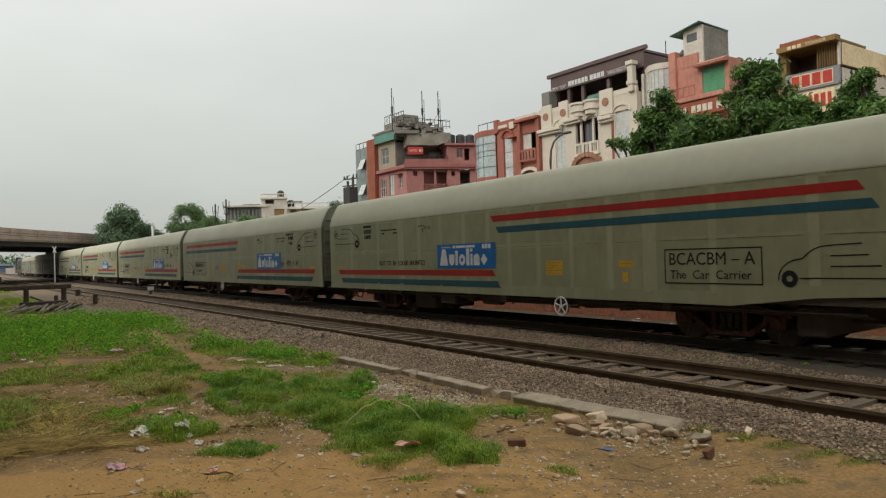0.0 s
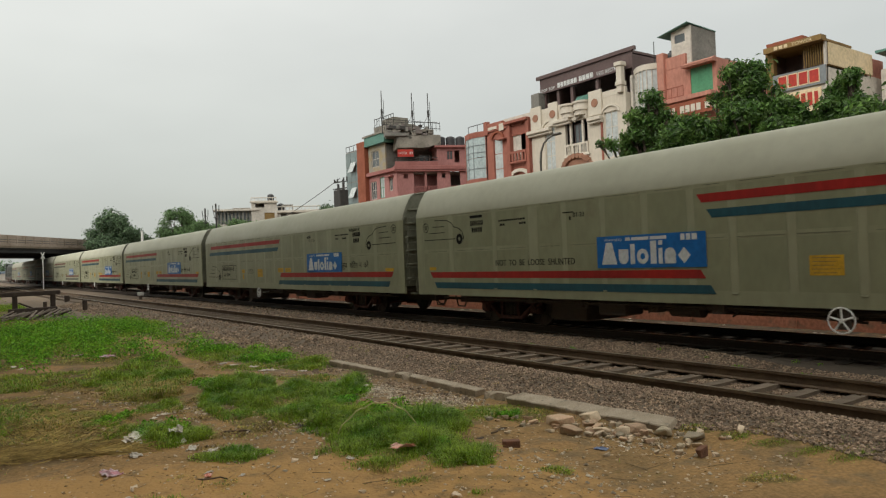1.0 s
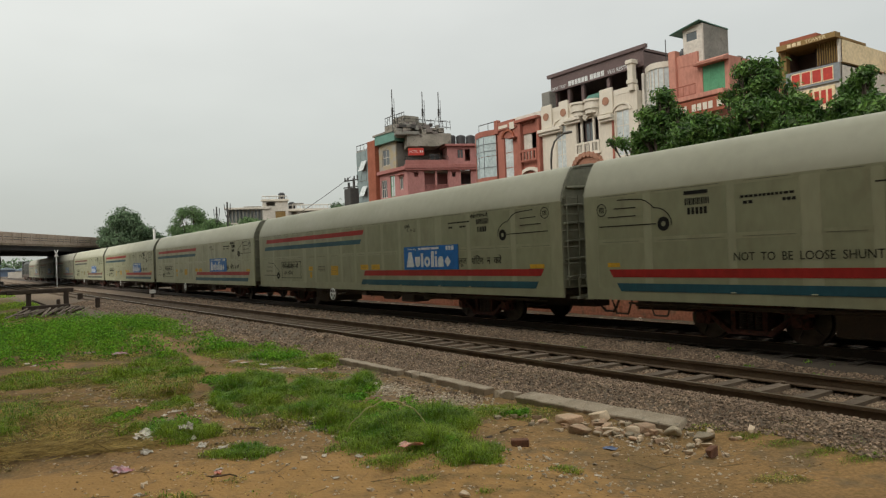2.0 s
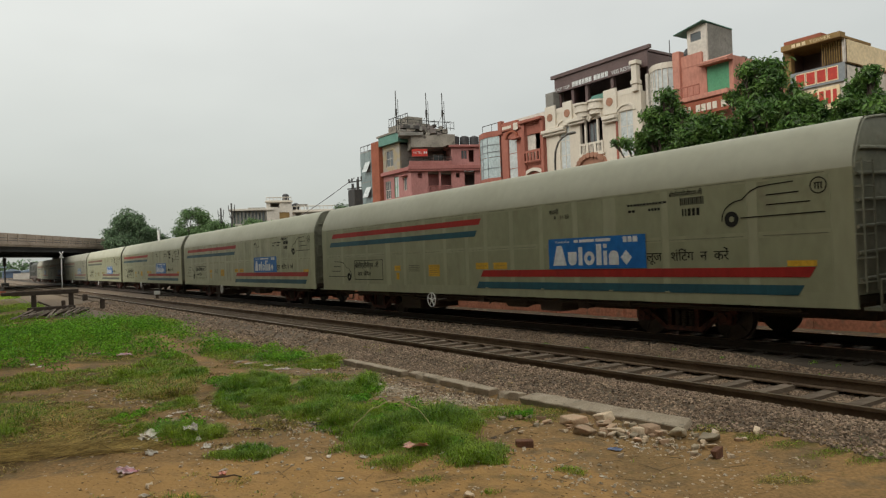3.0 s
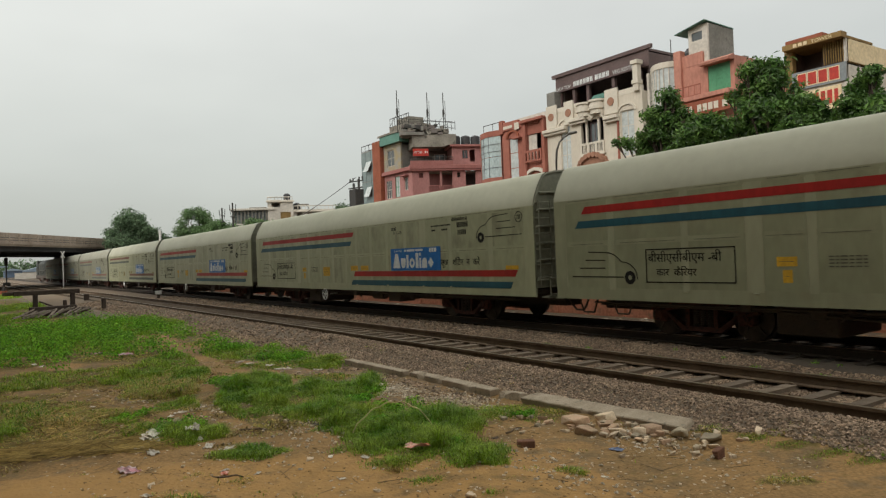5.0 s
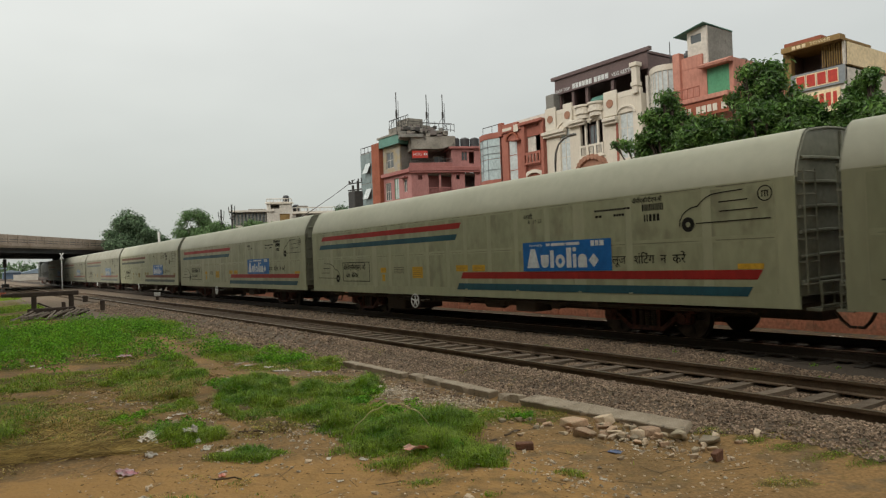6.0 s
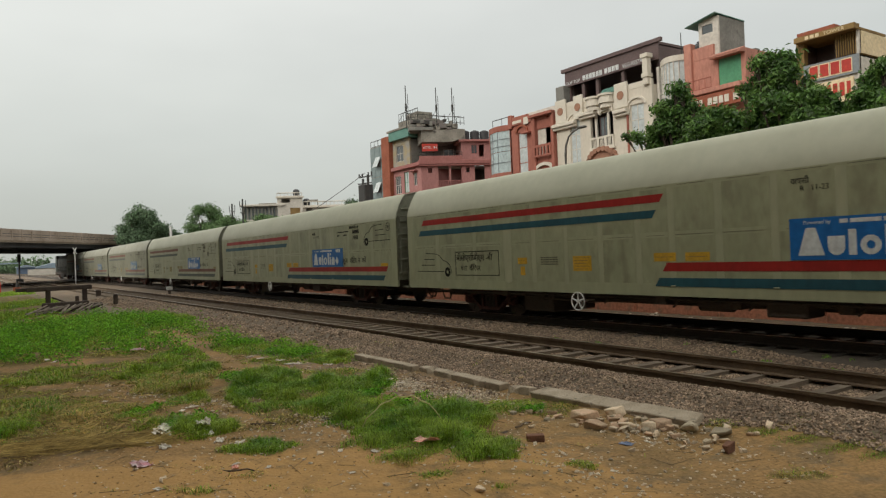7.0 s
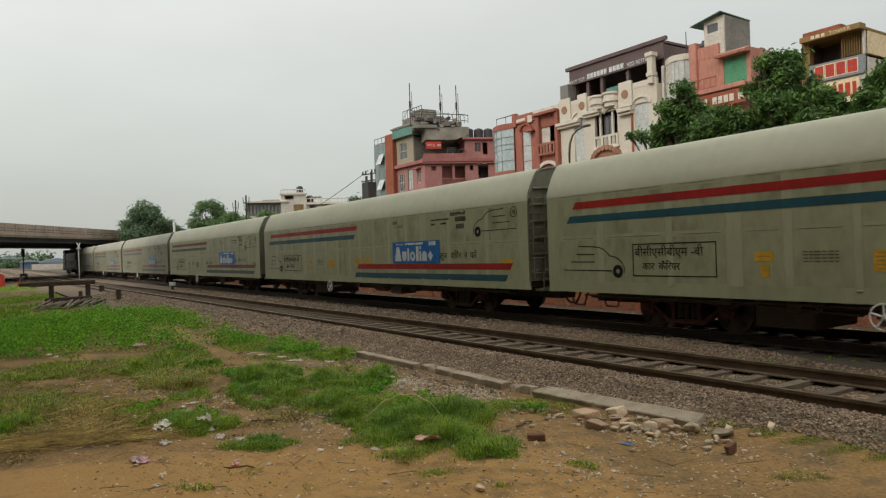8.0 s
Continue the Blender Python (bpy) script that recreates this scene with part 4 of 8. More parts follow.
def end_wall(parent, y, s):
    """Ribbed end; s is the way it looks along y."""
    sec = section()
    bm = bmesh.new()
    outline = [(-1.58, 0.95)] + [(x * 0.985, z - 0.02) for x, z in sec] + [(1.58, 0.95)]
    a, b = sorted((y, y - s * 0.06))
    prism_y(bm, outline, a, b)
    w = part("end_wall", bm, M["wagon_end"], parent, "ribbed grey-green end wall")
    for z in (1.22, 1.64, 2.06, 2.48, 2.9, 3.32):
        half = 1.52 if z < 3.1 else 1.4
        bm = bmesh.new()
        for k in range(10):
            u, v = -1 + k / 5, -1 + (k + 1) / 5
            bow = lambda q: z + 0.05 * (1 - q * q) - 0.03
            rod(bm, (u * half, y + s * 0.02, bow(u)), (v * half, y + s * 0.02, bow(v)), 0.032, n=6)
        part("rib", bm, M["wagon_end"], w, "bowed stiffening rib")
    part("post", boxes((-0.03, 0.03, *sorted((y, y + s * 0.05)), 2.9, 3.85), bevel=0.012), M["wagon_end"], w)
    # frame of the end along the roof edge
    bm = bmesh.new()
    for (xa, za), (xb, zb) in zip(sec, sec[1:]):
        rod(bm, (xa * 0.985, y + s * 0.02, za - 0.03), (xb * 0.985, y + s * 0.02, zb - 0.03), 0.02, n=6)
    part("arch_frame", bm, M["wagon_end"], w)
    # ladder at the camera side corner
    bm = bmesh.new()
    yl = y + s * 0.10
    for x in (-1.5, -1.12):
        rod(bm, (x, yl, 1.0), (x, yl, 3.1), 0.014, n=6)
    for k in range(6):
        z = 1.15 + k * 0.38
        rod(bm, (-1.5, yl, z), (-1.12, yl, z), 0.014, n=6)
        box(bm, -1.54, -1.47, *sorted((y, y + s * 0.11)), z - 0.014, z + 0.014)
    part("ladder", bm, M["wagon_end"], parent, "narrow steel ladder on the end")
    bm = bmesh.new()
    yp = y + s * 0.22
    for z in (0.78, 0.98, 1.18):
        rod(bm, (-1.3, yp, z), (1.3, yp, z), 0.025, n=6)
    for x in (-1.3, -0.9, -0.5, 0.5, 0.9, 1.3):
        rod(bm, (x, yp, 0.72), (x, yp, 1.18), 0.02, n=6)
    box(bm, -1.4, 1.4, *sorted((y, y + s * 0.26)), 0.70, 0.75)
    part("end_platform", bm, M["wagon_end"], parent, "railed steel step across the end")
    bm = bmesh.new()
    box(bm, -0.16, 0.16, *sorted((y - s * 0.5, y + s * 0.28)), 0.70 - 0.05, 0.93 - 0.02, bevel=0.03)
    box(bm, -0.2, 0.2, *sorted((y + s * 0.24, y + s * 0.37)), 0.64, 0.95, bevel=0.05)
    part("coupler", bm, M["dark"], parent, "dark cast coupler")
    bm = bmesh.new()
    pts = [(-0.55, y, 0.7), (-0.5, y + s * 0.14, 0.48), (-0.48, y + s * 0.26, 0.36), (-0.45, y + s * 0.36, 0.36)]
    tube(bm, pts, 0.028)
    part("air_hose", bm, M["dark"], parent)


def underframe(parent, mir):
    """Sill, pipes, tank, boxes, hand brake wheel. mir turns the layout end for end."""
    Y = (lambda v: LEN - v) if mir else (lambda v: v)
    B = lambda x0, x1, ya, yb, z0, z1: (x0, x1, *sorted((Y(ya), Y(yb))), z0, z1)
    part("centre_sill", boxes((-0.28, 0.28, 0.3, LEN - 0.3, 0.42, 0.80), (-1.5, 1.5, 4.6, 4.8, 0.6, 0.8), (-1.5, 1.5, LEN - 4.8, LEN - 4.6, 0.6, 0.8), (-1.5, 1.5, 9.6, 9.85, 0.55, 0.8)), M["dark"], parent)
    bm = bmesh.new()
    for z, x in ((0.66, -1.42), (0.60, -1.2)):
        rod(bm, (x, 1.0, z), (x, LEN - 1.0, z), 0.022, n=6)
    for k in range(9):
        y = 5.3 + k * 1.1
        rod(bm, (-1.42, y, 0.64), (-1.42, y, 0.76), 0.015, n=5)
    part("brake_pipe", bm, M["dark"], parent)
    rng = random.Random(3)
    for k in range(5):
        ya = 5.6 + k * 1.75 + rng.uniform(0, 0.5)
        bm = rods(((-1.38, ya, 0.78), (-1.38, ya + 0.14, 0.56), 0.016), ((-1.38, ya + 0.14, 0.56), (-1.38, ya + 0.34, 0.77), 0.016), ((-1.38, ya + 0.1, 0.6), (-1.38, ya + 0.22, 0.5), 0.02), n=5)
        part("pipe_hanger", bm, M["dark"], parent)
    bm = rods(((-1.3, Y(9.6), 0.64), (-1.3, Y(12.2), 0.5), 0.024), ((-1.3, Y(12.4), 0.52), (-1.3, Y(14.2), 0.6), 0.024), n=6)
    part("brake_rod", bm, M["dark"], parent)
    for ya in (6.0, 8.0, 13.4):
        part("valve_box", boxes(B(-1.35, -1.05, ya, ya + 0.28, 0.5, 0.78), bevel=0.03), M["dark"], parent)
    bm = bmesh.new()
    rod(bm, (-1.0, Y(8.4), 0.56), (-1.0, Y(9.1), 0.56), 0.15, n=16)
    part("air_tank", bm, M["dark"], parent, "black air reservoir")
    part("equipment_box", boxes(B(-1.4, -0.8, 6.75, 7.5, 0.40, 0.74), bevel=0.03), M["dark"], parent)
    if mir:
        part("brake_gear", boxes((-1.2, 1.2, 1.75, 2.25, 0.22, 0.74), bevel=0.03), M["dark"], parent)
    part("brake_gear", boxes((-1.2, 0.3, LEN - 6.2, LEN - 5.1, 0.2, 0.74), bevel=0.03), M["dark"], parent)
    # triangular stays near one end
    for c in (LEN - 0.75, LEN - 1.75):
        bm = bmesh.new()
        for d in (-0.28, 0.28):
            rod(bm, (-1.35, c + d, 0.74), (-1.35, c + d * 0.55, 0.42), 0.02, n=5)
        rod(bm, (-1.35, c - 0.16, 0.42), (-1.35, c + 0.16, 0.42), 0.02, n=5)
        part("step_stirrup", bm, M["dark"], parent)
    # hand brake wheel
    bm = bmesh.new()
    yw, zw, r = Y(11.95), 0.55, 0.205
    for k in range(24):
        a, b = k * math.pi / 12, (k + 1) * math.pi / 12
        rod(bm, (SIDE - 0.03, yw + r * math.cos(a), zw + r * math.sin(a)), (SIDE - 0.03, yw + r * math.cos(b), zw + r * math.sin(b)), 0.015, n=6)
    for k in range(5):
        a = 0.3 + k * 2 * math.pi / 5
        rod(bm, (SIDE - 0.02, yw, zw), (SIDE - 0.03, yw + r * math.cos(a), zw + r * math.sin(a)), 0.017, n=6)
    rod(bm, (SIDE - 0.06, yw, zw), (SIDE + 0.5, yw, zw), 0.03, n=8)
    part("hand_brake_wheel", bm, M["polewhite"], parent, "white-painted spoked hand brake wheel")
    part("brake_bracket", boxes((SIDE + 0.05, SIDE + 0.12, yw - 0.1, yw + 0.1, 0.4, 0.78)), M["dark"], parent)


def wagon_shell(name, label, raised_end):
    w = thing(name, (0, 0, 0), label, "railway wagon", "wagons of the train")
    # sides
    for s in (-1, 1):
        bm = bmesh.new()
        a, b = sorted((s * 1.6, s * 1.54))
        low = [(0, 1.0), (1.7, 0.92), (3.2, 0.735)] if raised_end else [(0, 0.735)]
        outline = low + [(LEN, 0.735), (LEN, 2.98), (0, 2.98)]
        prism_x(bm, outline, a, b)
        bmesh.ops.recalc_face_normals(bm, faces=bm.faces)
        part("side_wall", bm, M["wagon"], w)
    bm = bmesh.new()
    loft_y(bm, section(), [LEN * i / 24 for i in range(25)])
    bmesh.ops.recalc_face_normals(bm, faces=bm.faces)
    part("roof", bm, M["roof"], w, "smooth rounded cream roof", smooth=True)
    part("floor", boxes((-1.54, 1.54, 0.1, LEN - 0.1, 0.80, 0.92)), M["dark"], w)
    # panels with posts between them, laid out alike from both ends; seams
    half = ((0.36, 1.6), (1.8, 3.47), (3.64, 4.81), (5.16, 5.92), (6.1, 7.07), (7.22, 8.16), (8.32, 9.22))
    spans = list(half) + [(9.38, LEN - 9.38)] + [(LEN - b, LEN - a) for a, b in half[::-1]]
    x0, x1 = SIDE - 0.006, SIDE
    rng = random.Random(3)
    for ya, yb in spans:
        up = 0.16 if raised_end and ya < 3 else 0.0
        for z0, z1 in ((0.99 + up, 1.92), (2.03, 2.9)):
            # not sunk into the wall; the darker paint stands for a recess's shade
            part("side_panel", boxes((SIDE - 0.0022, SIDE + 0.001, ya, yb, z0, z1)), M["wagon_panel"], w)
            for yr in (ya - 0.012, yb):
                part("panel_rim", boxes((x0, x1, yr, yr + 0.012, z0, z1)), M["wagon_rib"], w)
        part("seam", boxes((x0, x1, ya + rng.uniform(0, 0.15), yb - rng.uniform(0, 0.15), 1.957, 1.964)), M["seam"], w)
        part("seam", boxes((x0, x1, ya + rng.uniform(0, 0.2), yb - rng.uniform(0, 0.2), 2.944, 2.951)), M["seam"], w)
    for (p, ya), (yb, q) in zip(spans, spans[1:]):
        part("side_post", boxes((SIDE - 0.003, SIDE + 0.001, ya + 0.014, yb - 0.014, 0.96 if not (raised_end and ya < 3) else 1.12, 2.93)), M["wagon_rib"], w)
    # small door stops low on the side, paint worn to bare metal
    for y in (3.55, 5.0, 7.15, 9.3, LEN - 7.15, LEN - 5.0, LEN - 3.55):
        part("door_stop", boxes((SIDE - 0.025, SIDE, y - 0.05, y + 0.05, 0.93, 0.955), bevel=0.006), M["wagon_rib"], w)
    end_wall(w, 0.0, -1)
    end_wall(w, LEN, 1)
    for yc in (3.55, LEN - 3.55):
        bogie(w, yc)
        for d in (-0.95, 0.95):
            wheelset(w, yc + d)
    return w


def notice(parent, y0, y1, z0, z1, lines=0):
    p = part("notice", boxes((SIDE - 0.0075, SIDE - 0.003, y0, y1, z0, z1)), M["yellow"], parent, "yellow painted notice")
    if lines:
        for k in range(lines):
            z = z1 - (z1 - z0) * (k + 0.7) / (lines + 0.4)
            part("notice_line", boxes((SIDE - 0.009, SIDE - 0.0051, y0 + 0.06 + 0.05 * (k % 3), y1 - 0.05, z - 0.004, z + 0.004)), M["seam"], p)


def text_box(parent, y0, y1, z0, z1):
    x0, x1 = SIDE - 0.009, SIDE - 0.005
    bm = bmesh.new()
    stroke(bm, [(y0, z0), (y1, z0), (y1, z1), (y0, z1), (y0, z0)], 0.022, x0, x1)
    part("box_outline", bm, M["black"], parent)


def round_mark(parent, y, z):
    bm = bmesh.new()
    stroke(bm, [(y + 0.13 * math.cos(a * math.pi / 12), z + 0.13 * math.sin(a * math.pi / 12)) for a in range(25)], 0.018, SIDE - 0.009, SIDE - 0.005)
    box(bm, SIDE - 0.009, SIDE - 0.005, y - 0.07, y + 0.07, z + 0.035, z + 0.05)
    for d in (-0.05, 0.0, 0.05):
        box(bm, SIDE - 0.009, SIDE - 0.005, y + d - 0.01, y + d + 0.01, z - 0.06, z + 0.05)
    part("round_mark", bm, M["black"], parent)


def hindi(parent, text, size, y, z, wide=1.0):
    lettering("stencil_line", text, size, M["black"], parent, y, z, SIDE - 0.0065, wide=wide)


def wagon_a():
    """Car with English lettering; its stripes run the other way round."""
    w = wagon_shell("car_carrier_wagon", "cream car carrier wagon with red and teal stripes, English stencils", True)
    underframe(w, True)
    E = LEN
    stripes(w, 9.98, E - 0.65, 1.215, 0.925, 0.165, -1, -1)
    stripes(w, 1.0, E - 9.44, 2.625, 2.33, 0.16, -1, -1)
    brand_panel(w, E - 6.98, 1.43, 2.10, 2.63)
    lettering("stencil_line", "NOT  TO  BE  LOOSE  SHUNTED", 0.21, M["black"], w, E - 3.57, 1.525, SIDE - 0.0065, wide=0.9)
    sketch(w, E - 2.09, 2.28, -1)
    round_mark(w, E - 0.5, 2.66)
    bar_row("number_line", [0.52], E - 2.58, 2.80, 2.87, 0, SIDE - 0.009, SIDE - 0.005, M["black"], w)
    bar_row("number_line", [0.03, 0.02] * 6, E - 2.6, 2.60, 2.73, 0.02, SIDE - 0.009, SIDE - 0.005, M["black"], w)
    bar_row("number_line", [0.06] * 5, E - 2.65, 2.42, 2.55, 0.03, SIDE - 0.009, SIDE - 0.005, M["black"], w)
    bar_row("capacity_line", [0.067, 0.067, 0.067, 0.067, 0.055, 0.055, 0.055, 0.055, 0.055, 0.055, 0.08, 0.08], E - 3.75, 2.640, 2.685, 0.02, SIDE - 0.009, SIDE - 0.005, M["black"], w)
    bar_row("capacity_line", [0.08, 0.08, -0.5, 0.063, 0.063, 0.063], E - 3.8, 2.530, 2.585, 0.02, SIDE - 0.009, SIDE - 0.005, M["black"], w)
    lettering("stencil_line", "01-23", 0.15, M["black"], w, E - 6.3, 2.58, SIDE - 0.0065)
    lettering("stencil_line", "R", 0.12, M["black"], w, E - 6.18, 2.52, SIDE - 0.0065)
    bar_row("word_line", [0.34], E - 5.98, 2.685, 2.71, 0, SIDE - 0.009, SIDE - 0.005, M["black"], w)
    text_box(w, E - 16.85, E - 14.84, 1.13, 1.78)
    lettering("stencil_line", "BCACBM – A", 0.34, M["black"], w, E - 14.92, 1.48, SIDE - 0.0065, wide=0.93)
    lettering("stencil_line", "The  Car  Carrier", 0.235, M["black"], w, E - 14.95, 1.215, SIDE - 0.0065, wide=1.0)
    sketch(w, E - 17.33, 1.235, 1)
    notice(w, E - 12.02, E - 11.48, 1.265, 1.595, 5)
    notice(w, E - 14.06, E - 13.67, 1.45, 1.575, 1)
    notice(w, E - 13.92, E - 13.77, 1.125, 1.335, 1)
    notice(w, E - 0.95, E - 0.62, 1.43, 1.52)
    return w


def wagon_b():
    """Car with Hindi lettering."""
    w = wagon_shell("car_carrier_wagon", "cream car carrier wagon with red and teal stripes, Hindi stencils", False)
    underframe(w, False)
    o = 0.72
    stripes(w, 0.62, 9.44, 1.235, 0.93, 0.172, 1, 1)
    stripes(w, 9.46, 18.48, 2.64, 2.325, 0.16, 1, 1)
    brand_panel(w, 6.88, 1.42, 2.12)
    sketch(w, 2.1, 2.285, 1)
    round_mark(w, 1.25 - o, 2.74)
    bar_row("number_line", [0.03, 0.02] * 6, 3.9 - o, 2.62, 2.76, 0.02, SIDE - 0.009, SIDE - 0.005, M["black"], w)
    bar_row("number_line", [0.03, 0.03, 0.06, 0.06, 0.06], 3.86 - o, 2.41, 2.55, 0.035, SIDE - 0.009, SIDE - 0.005, M["black"], w)
    bar_row("capacity_line", [0.063, 0.063, 0.063, 0.063, 0.063, 0.063, 0.055, 0.055, 0.055, 0.055, 0.08, 0.08], 5.2 - o, 2.700, 2.740, 0.02, SIDE - 0.009, SIDE - 0.005, M["black"], w)
    bar_row("capacity_line", [0.08, 0.08, -0.3, 0.055, 0.055, 0.055, 0.055], 5.18 - o, 2.570, 2.620, 0.02, SIDE - 0.009, SIDE - 0.005, M["black"], w)
    hindi(w, "बीसीएसीबीएम-बी", 0.13, 4.15 - o, 2.80, 0.9)
    hindi(w, "लूज   शंिटंग  न  करें", 0.26, 4.75 - o, 1.555, 1.0)
    hindi(w, "वापसी", 0.15, 7.55 - o, 2.70, 0.9)
    lettering("stencil_line", "R   11-23", 0.13, M["black"], w, 7.4 - o, 2.58, SIDE - 0.0065)
    text_box(w, 14.84, 16.83, 1.13, 1.79)
    hindi(w, "बीसीएसीबीएम -बी", 0.25, 17.5 - o, 1.535, 1.0)
    hindi(w, "कार  कैिरयर", 0.21, 17.3 - o, 1.26, 1.0)
    sketch(w, 17.26, 1.22, -1)
    notice(w, 11.5, 12.08, 1.245, 1.59, 5)
    notice(w, 13.7, 14.06, 1.42, 1.585, 1)
    notice(w, 13.79, 13.96, 1.14, 1.36, 1)
    notice(w, 9.22, 9.76, 1.435, 1.61, 1)
    notice(w, 8.45, 9.0, 1.435, 1.605, 1)
    notice(w, 0.6, 1.1, 1.42, 1.52)
    for k in range(4):
        bar_row("small_line", [0.08, 0.05, 0.11, 0.07, 0.09, 0.06], 13.9 - o, 1.565 - 0.055 * k, 1.585 - 0.055 * k, 0.025, SIDE - 0.009, SIDE - 0.005, M["seam"], w)
    return w


def locomotive():
    w = thing("locomotive", (0, 0, 0), "dark green-grey diesel locomotive pushing at the tail", "locomotive")
    L = 18.6
    part("underframe", boxes((-1.45, 1.45, 0.4, L - 0.2, 0.75, 1.2), bevel=0.05), M["dark"], w)
    bm = bmesh.new()
    prism_y(bm, [(-1.4, 1.2), (1.4, 1.2), (1.4, 3.3), (1.05, 3.75), (-1.05, 3.75), (-1.4, 3.3)], 0.5, L - 3.6)
    part("hood", bm, M["loco"], w, "long engine hood")
    bm = bmesh.new()
    prism_x(bm, [(L - 3.55, 1.2), (L - 0.5, 1.2), (L - 0.45, 2.4), (L - 1.0, 3.9), (L - 3.55, 3.95)], -1.5, 1.5)
    bmesh.ops.recalc_face_normals(bm, faces=bm.faces)
    bmesh.ops.bevel(bm, geom=list(bm.edges), offset=0.06, segments=1, affect="EDGES")
    cab = part("cab", bm, M["loco"], w, "driver's cab")
    for a, b in ((L - 3.2, L - 2.3), (L - 2.1, L - 1.35)):
        part("side_window", boxes((-1.512, -1.5, a, b, 2.7, 3.4)), M["glass"], cab)
    for a, b in ((-1.2, -0.15), (0.15, 1.2)):
        bm = bmesh.new()
        prism_x(bm, [(L - 0.6, 2.75), (L - 0.59, 2.75), (L - 0.82, 3.4), (L - 0.83, 3.4)], a, b)
        part("windscreen", bm, M["glass"], cab)
    for k in range(6):
        y = 1.2 + k * 2.1
        part("hood_door", boxes((-1.415, -1.398, y, y + 1.7, 1.5, 3.1)), M["loco"], w)
    part("roof_fan", boxes((-0.8, 0.8, 2.0, 4.0, 3.75, 3.9), (-0.7, 0.7, 9.0, 10.5, 3.75, 3.9), bevel=0.03), M["dark"], w)
    part("fuel_tank", boxes((-1.35, 1.35, 6.8, 11.6, 0.3, 0.75), bevel=0.08), M["dark"], w)
    part("buffer_beam", boxes((-1.5, 1.5, L - 0.2, L, 0.6, 1.25), bevel=0.03), M["dark"], w)
    railing(w, 0.6, L - 3.8, 1.2, 2.1, -1.48, M["lamp_grey"], step=1.5)
    for yc in (3.3, L - 3.6):
        bogie(w, yc)
        for d in (-1.3, 0.0, 1.3):
            wheelset(w, yc + d)
    return w


def build_train():
    cars = [(wagon_a(), -LEN)]
    b = wagon_b()
    cars.append((b, PITCH - LEN))
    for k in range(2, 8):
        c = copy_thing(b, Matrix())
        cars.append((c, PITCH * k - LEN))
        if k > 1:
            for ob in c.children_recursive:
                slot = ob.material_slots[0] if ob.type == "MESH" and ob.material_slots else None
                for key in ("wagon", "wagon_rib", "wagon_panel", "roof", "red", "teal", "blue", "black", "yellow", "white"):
                    # the farthest wagons take the haze-greyed paint, the middle ones the lighter set
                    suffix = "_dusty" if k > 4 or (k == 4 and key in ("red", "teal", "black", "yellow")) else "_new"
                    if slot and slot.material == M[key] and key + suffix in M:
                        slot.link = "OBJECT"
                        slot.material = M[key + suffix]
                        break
        if k > 4:
            tagged(c, "far car carrier wagon, paint and stripes greyed for haze", "railway wagon", "wagons of the train")
    cars.append((locomotive(), PITCH * 7 + 0.75))
    return cars


TRAIN = build_train()


def run_at(t):
    """Smooth place of the first gap along the line."""
    ts, ss = [r[0] for r in RUN], [r[1] for r in RUN]
    v = np.gradient(ss, ts)
    k = min(len(ts) - 2, max(0, sum(q <= t for q in ts) - 1))
    d = ts[k + 1] - ts[k]
    u = (t - ts[k]) / d
    return float(ss[k] * (1 + 2 * u) * (1 - u) ** 2 + v[k] * d * u * (1 - u) ** 2 + ss[k + 1] * u * u * (3 - 2 * u) + v[k + 1] * d * u * u * (u - 1))


def motions():
    times = [k / 10 for k in range(81)]
    for car, off in TRAIN:
        walk(car, [(t, pose(13.1, run_at(t) + off, 0)) for t in times[::5]])
        for ws in [o for o in car.children if o.name.startswith("wheelset")]:
            y = ws.location.y
            walk(ws, [(t, pose(0, y, 0.42, math.degrees((run_at(0) - run_at(t)) / 0.42))) for t in times])

# ---- behind the train: boundary wall, street, houses ----


def build_boundary_wall():
    w = thing("wall_boundary", (17.4, 0, 0), "weathered orange boundary wall beside the far track", "wall", kind="structure")
    part("wall", boxes((0, 0.23, -12, 70, -0.7, 1.6)), M["orange_wall"], w)
    part("coping", boxes((-0.04, 0.27, -12, 70, 1.6, 1.68), bevel=0.02), M["orange_wall"], w)
    for k in range(27):
        part("pier", boxes((-0.06, 0.0, -12 + k * 3.0, -11.7 + k * 3.0, -0.7, 1.6)), M["orange_wall"], w)


build_boundary_wall()


def build_back_wall():
    """Unseen plain wall added behind the camera; it keeps sky light off the train."""
    w = thing("wall_behind", (-4.5, 0, 0), "plain dark unseen wall, added to shade the train and ground", "wall", kind="structure")
    part("wall", boxes((-0.3, 0, -50, 60, -0.5, 20)), M["backwall"], w)


build_back_wall()


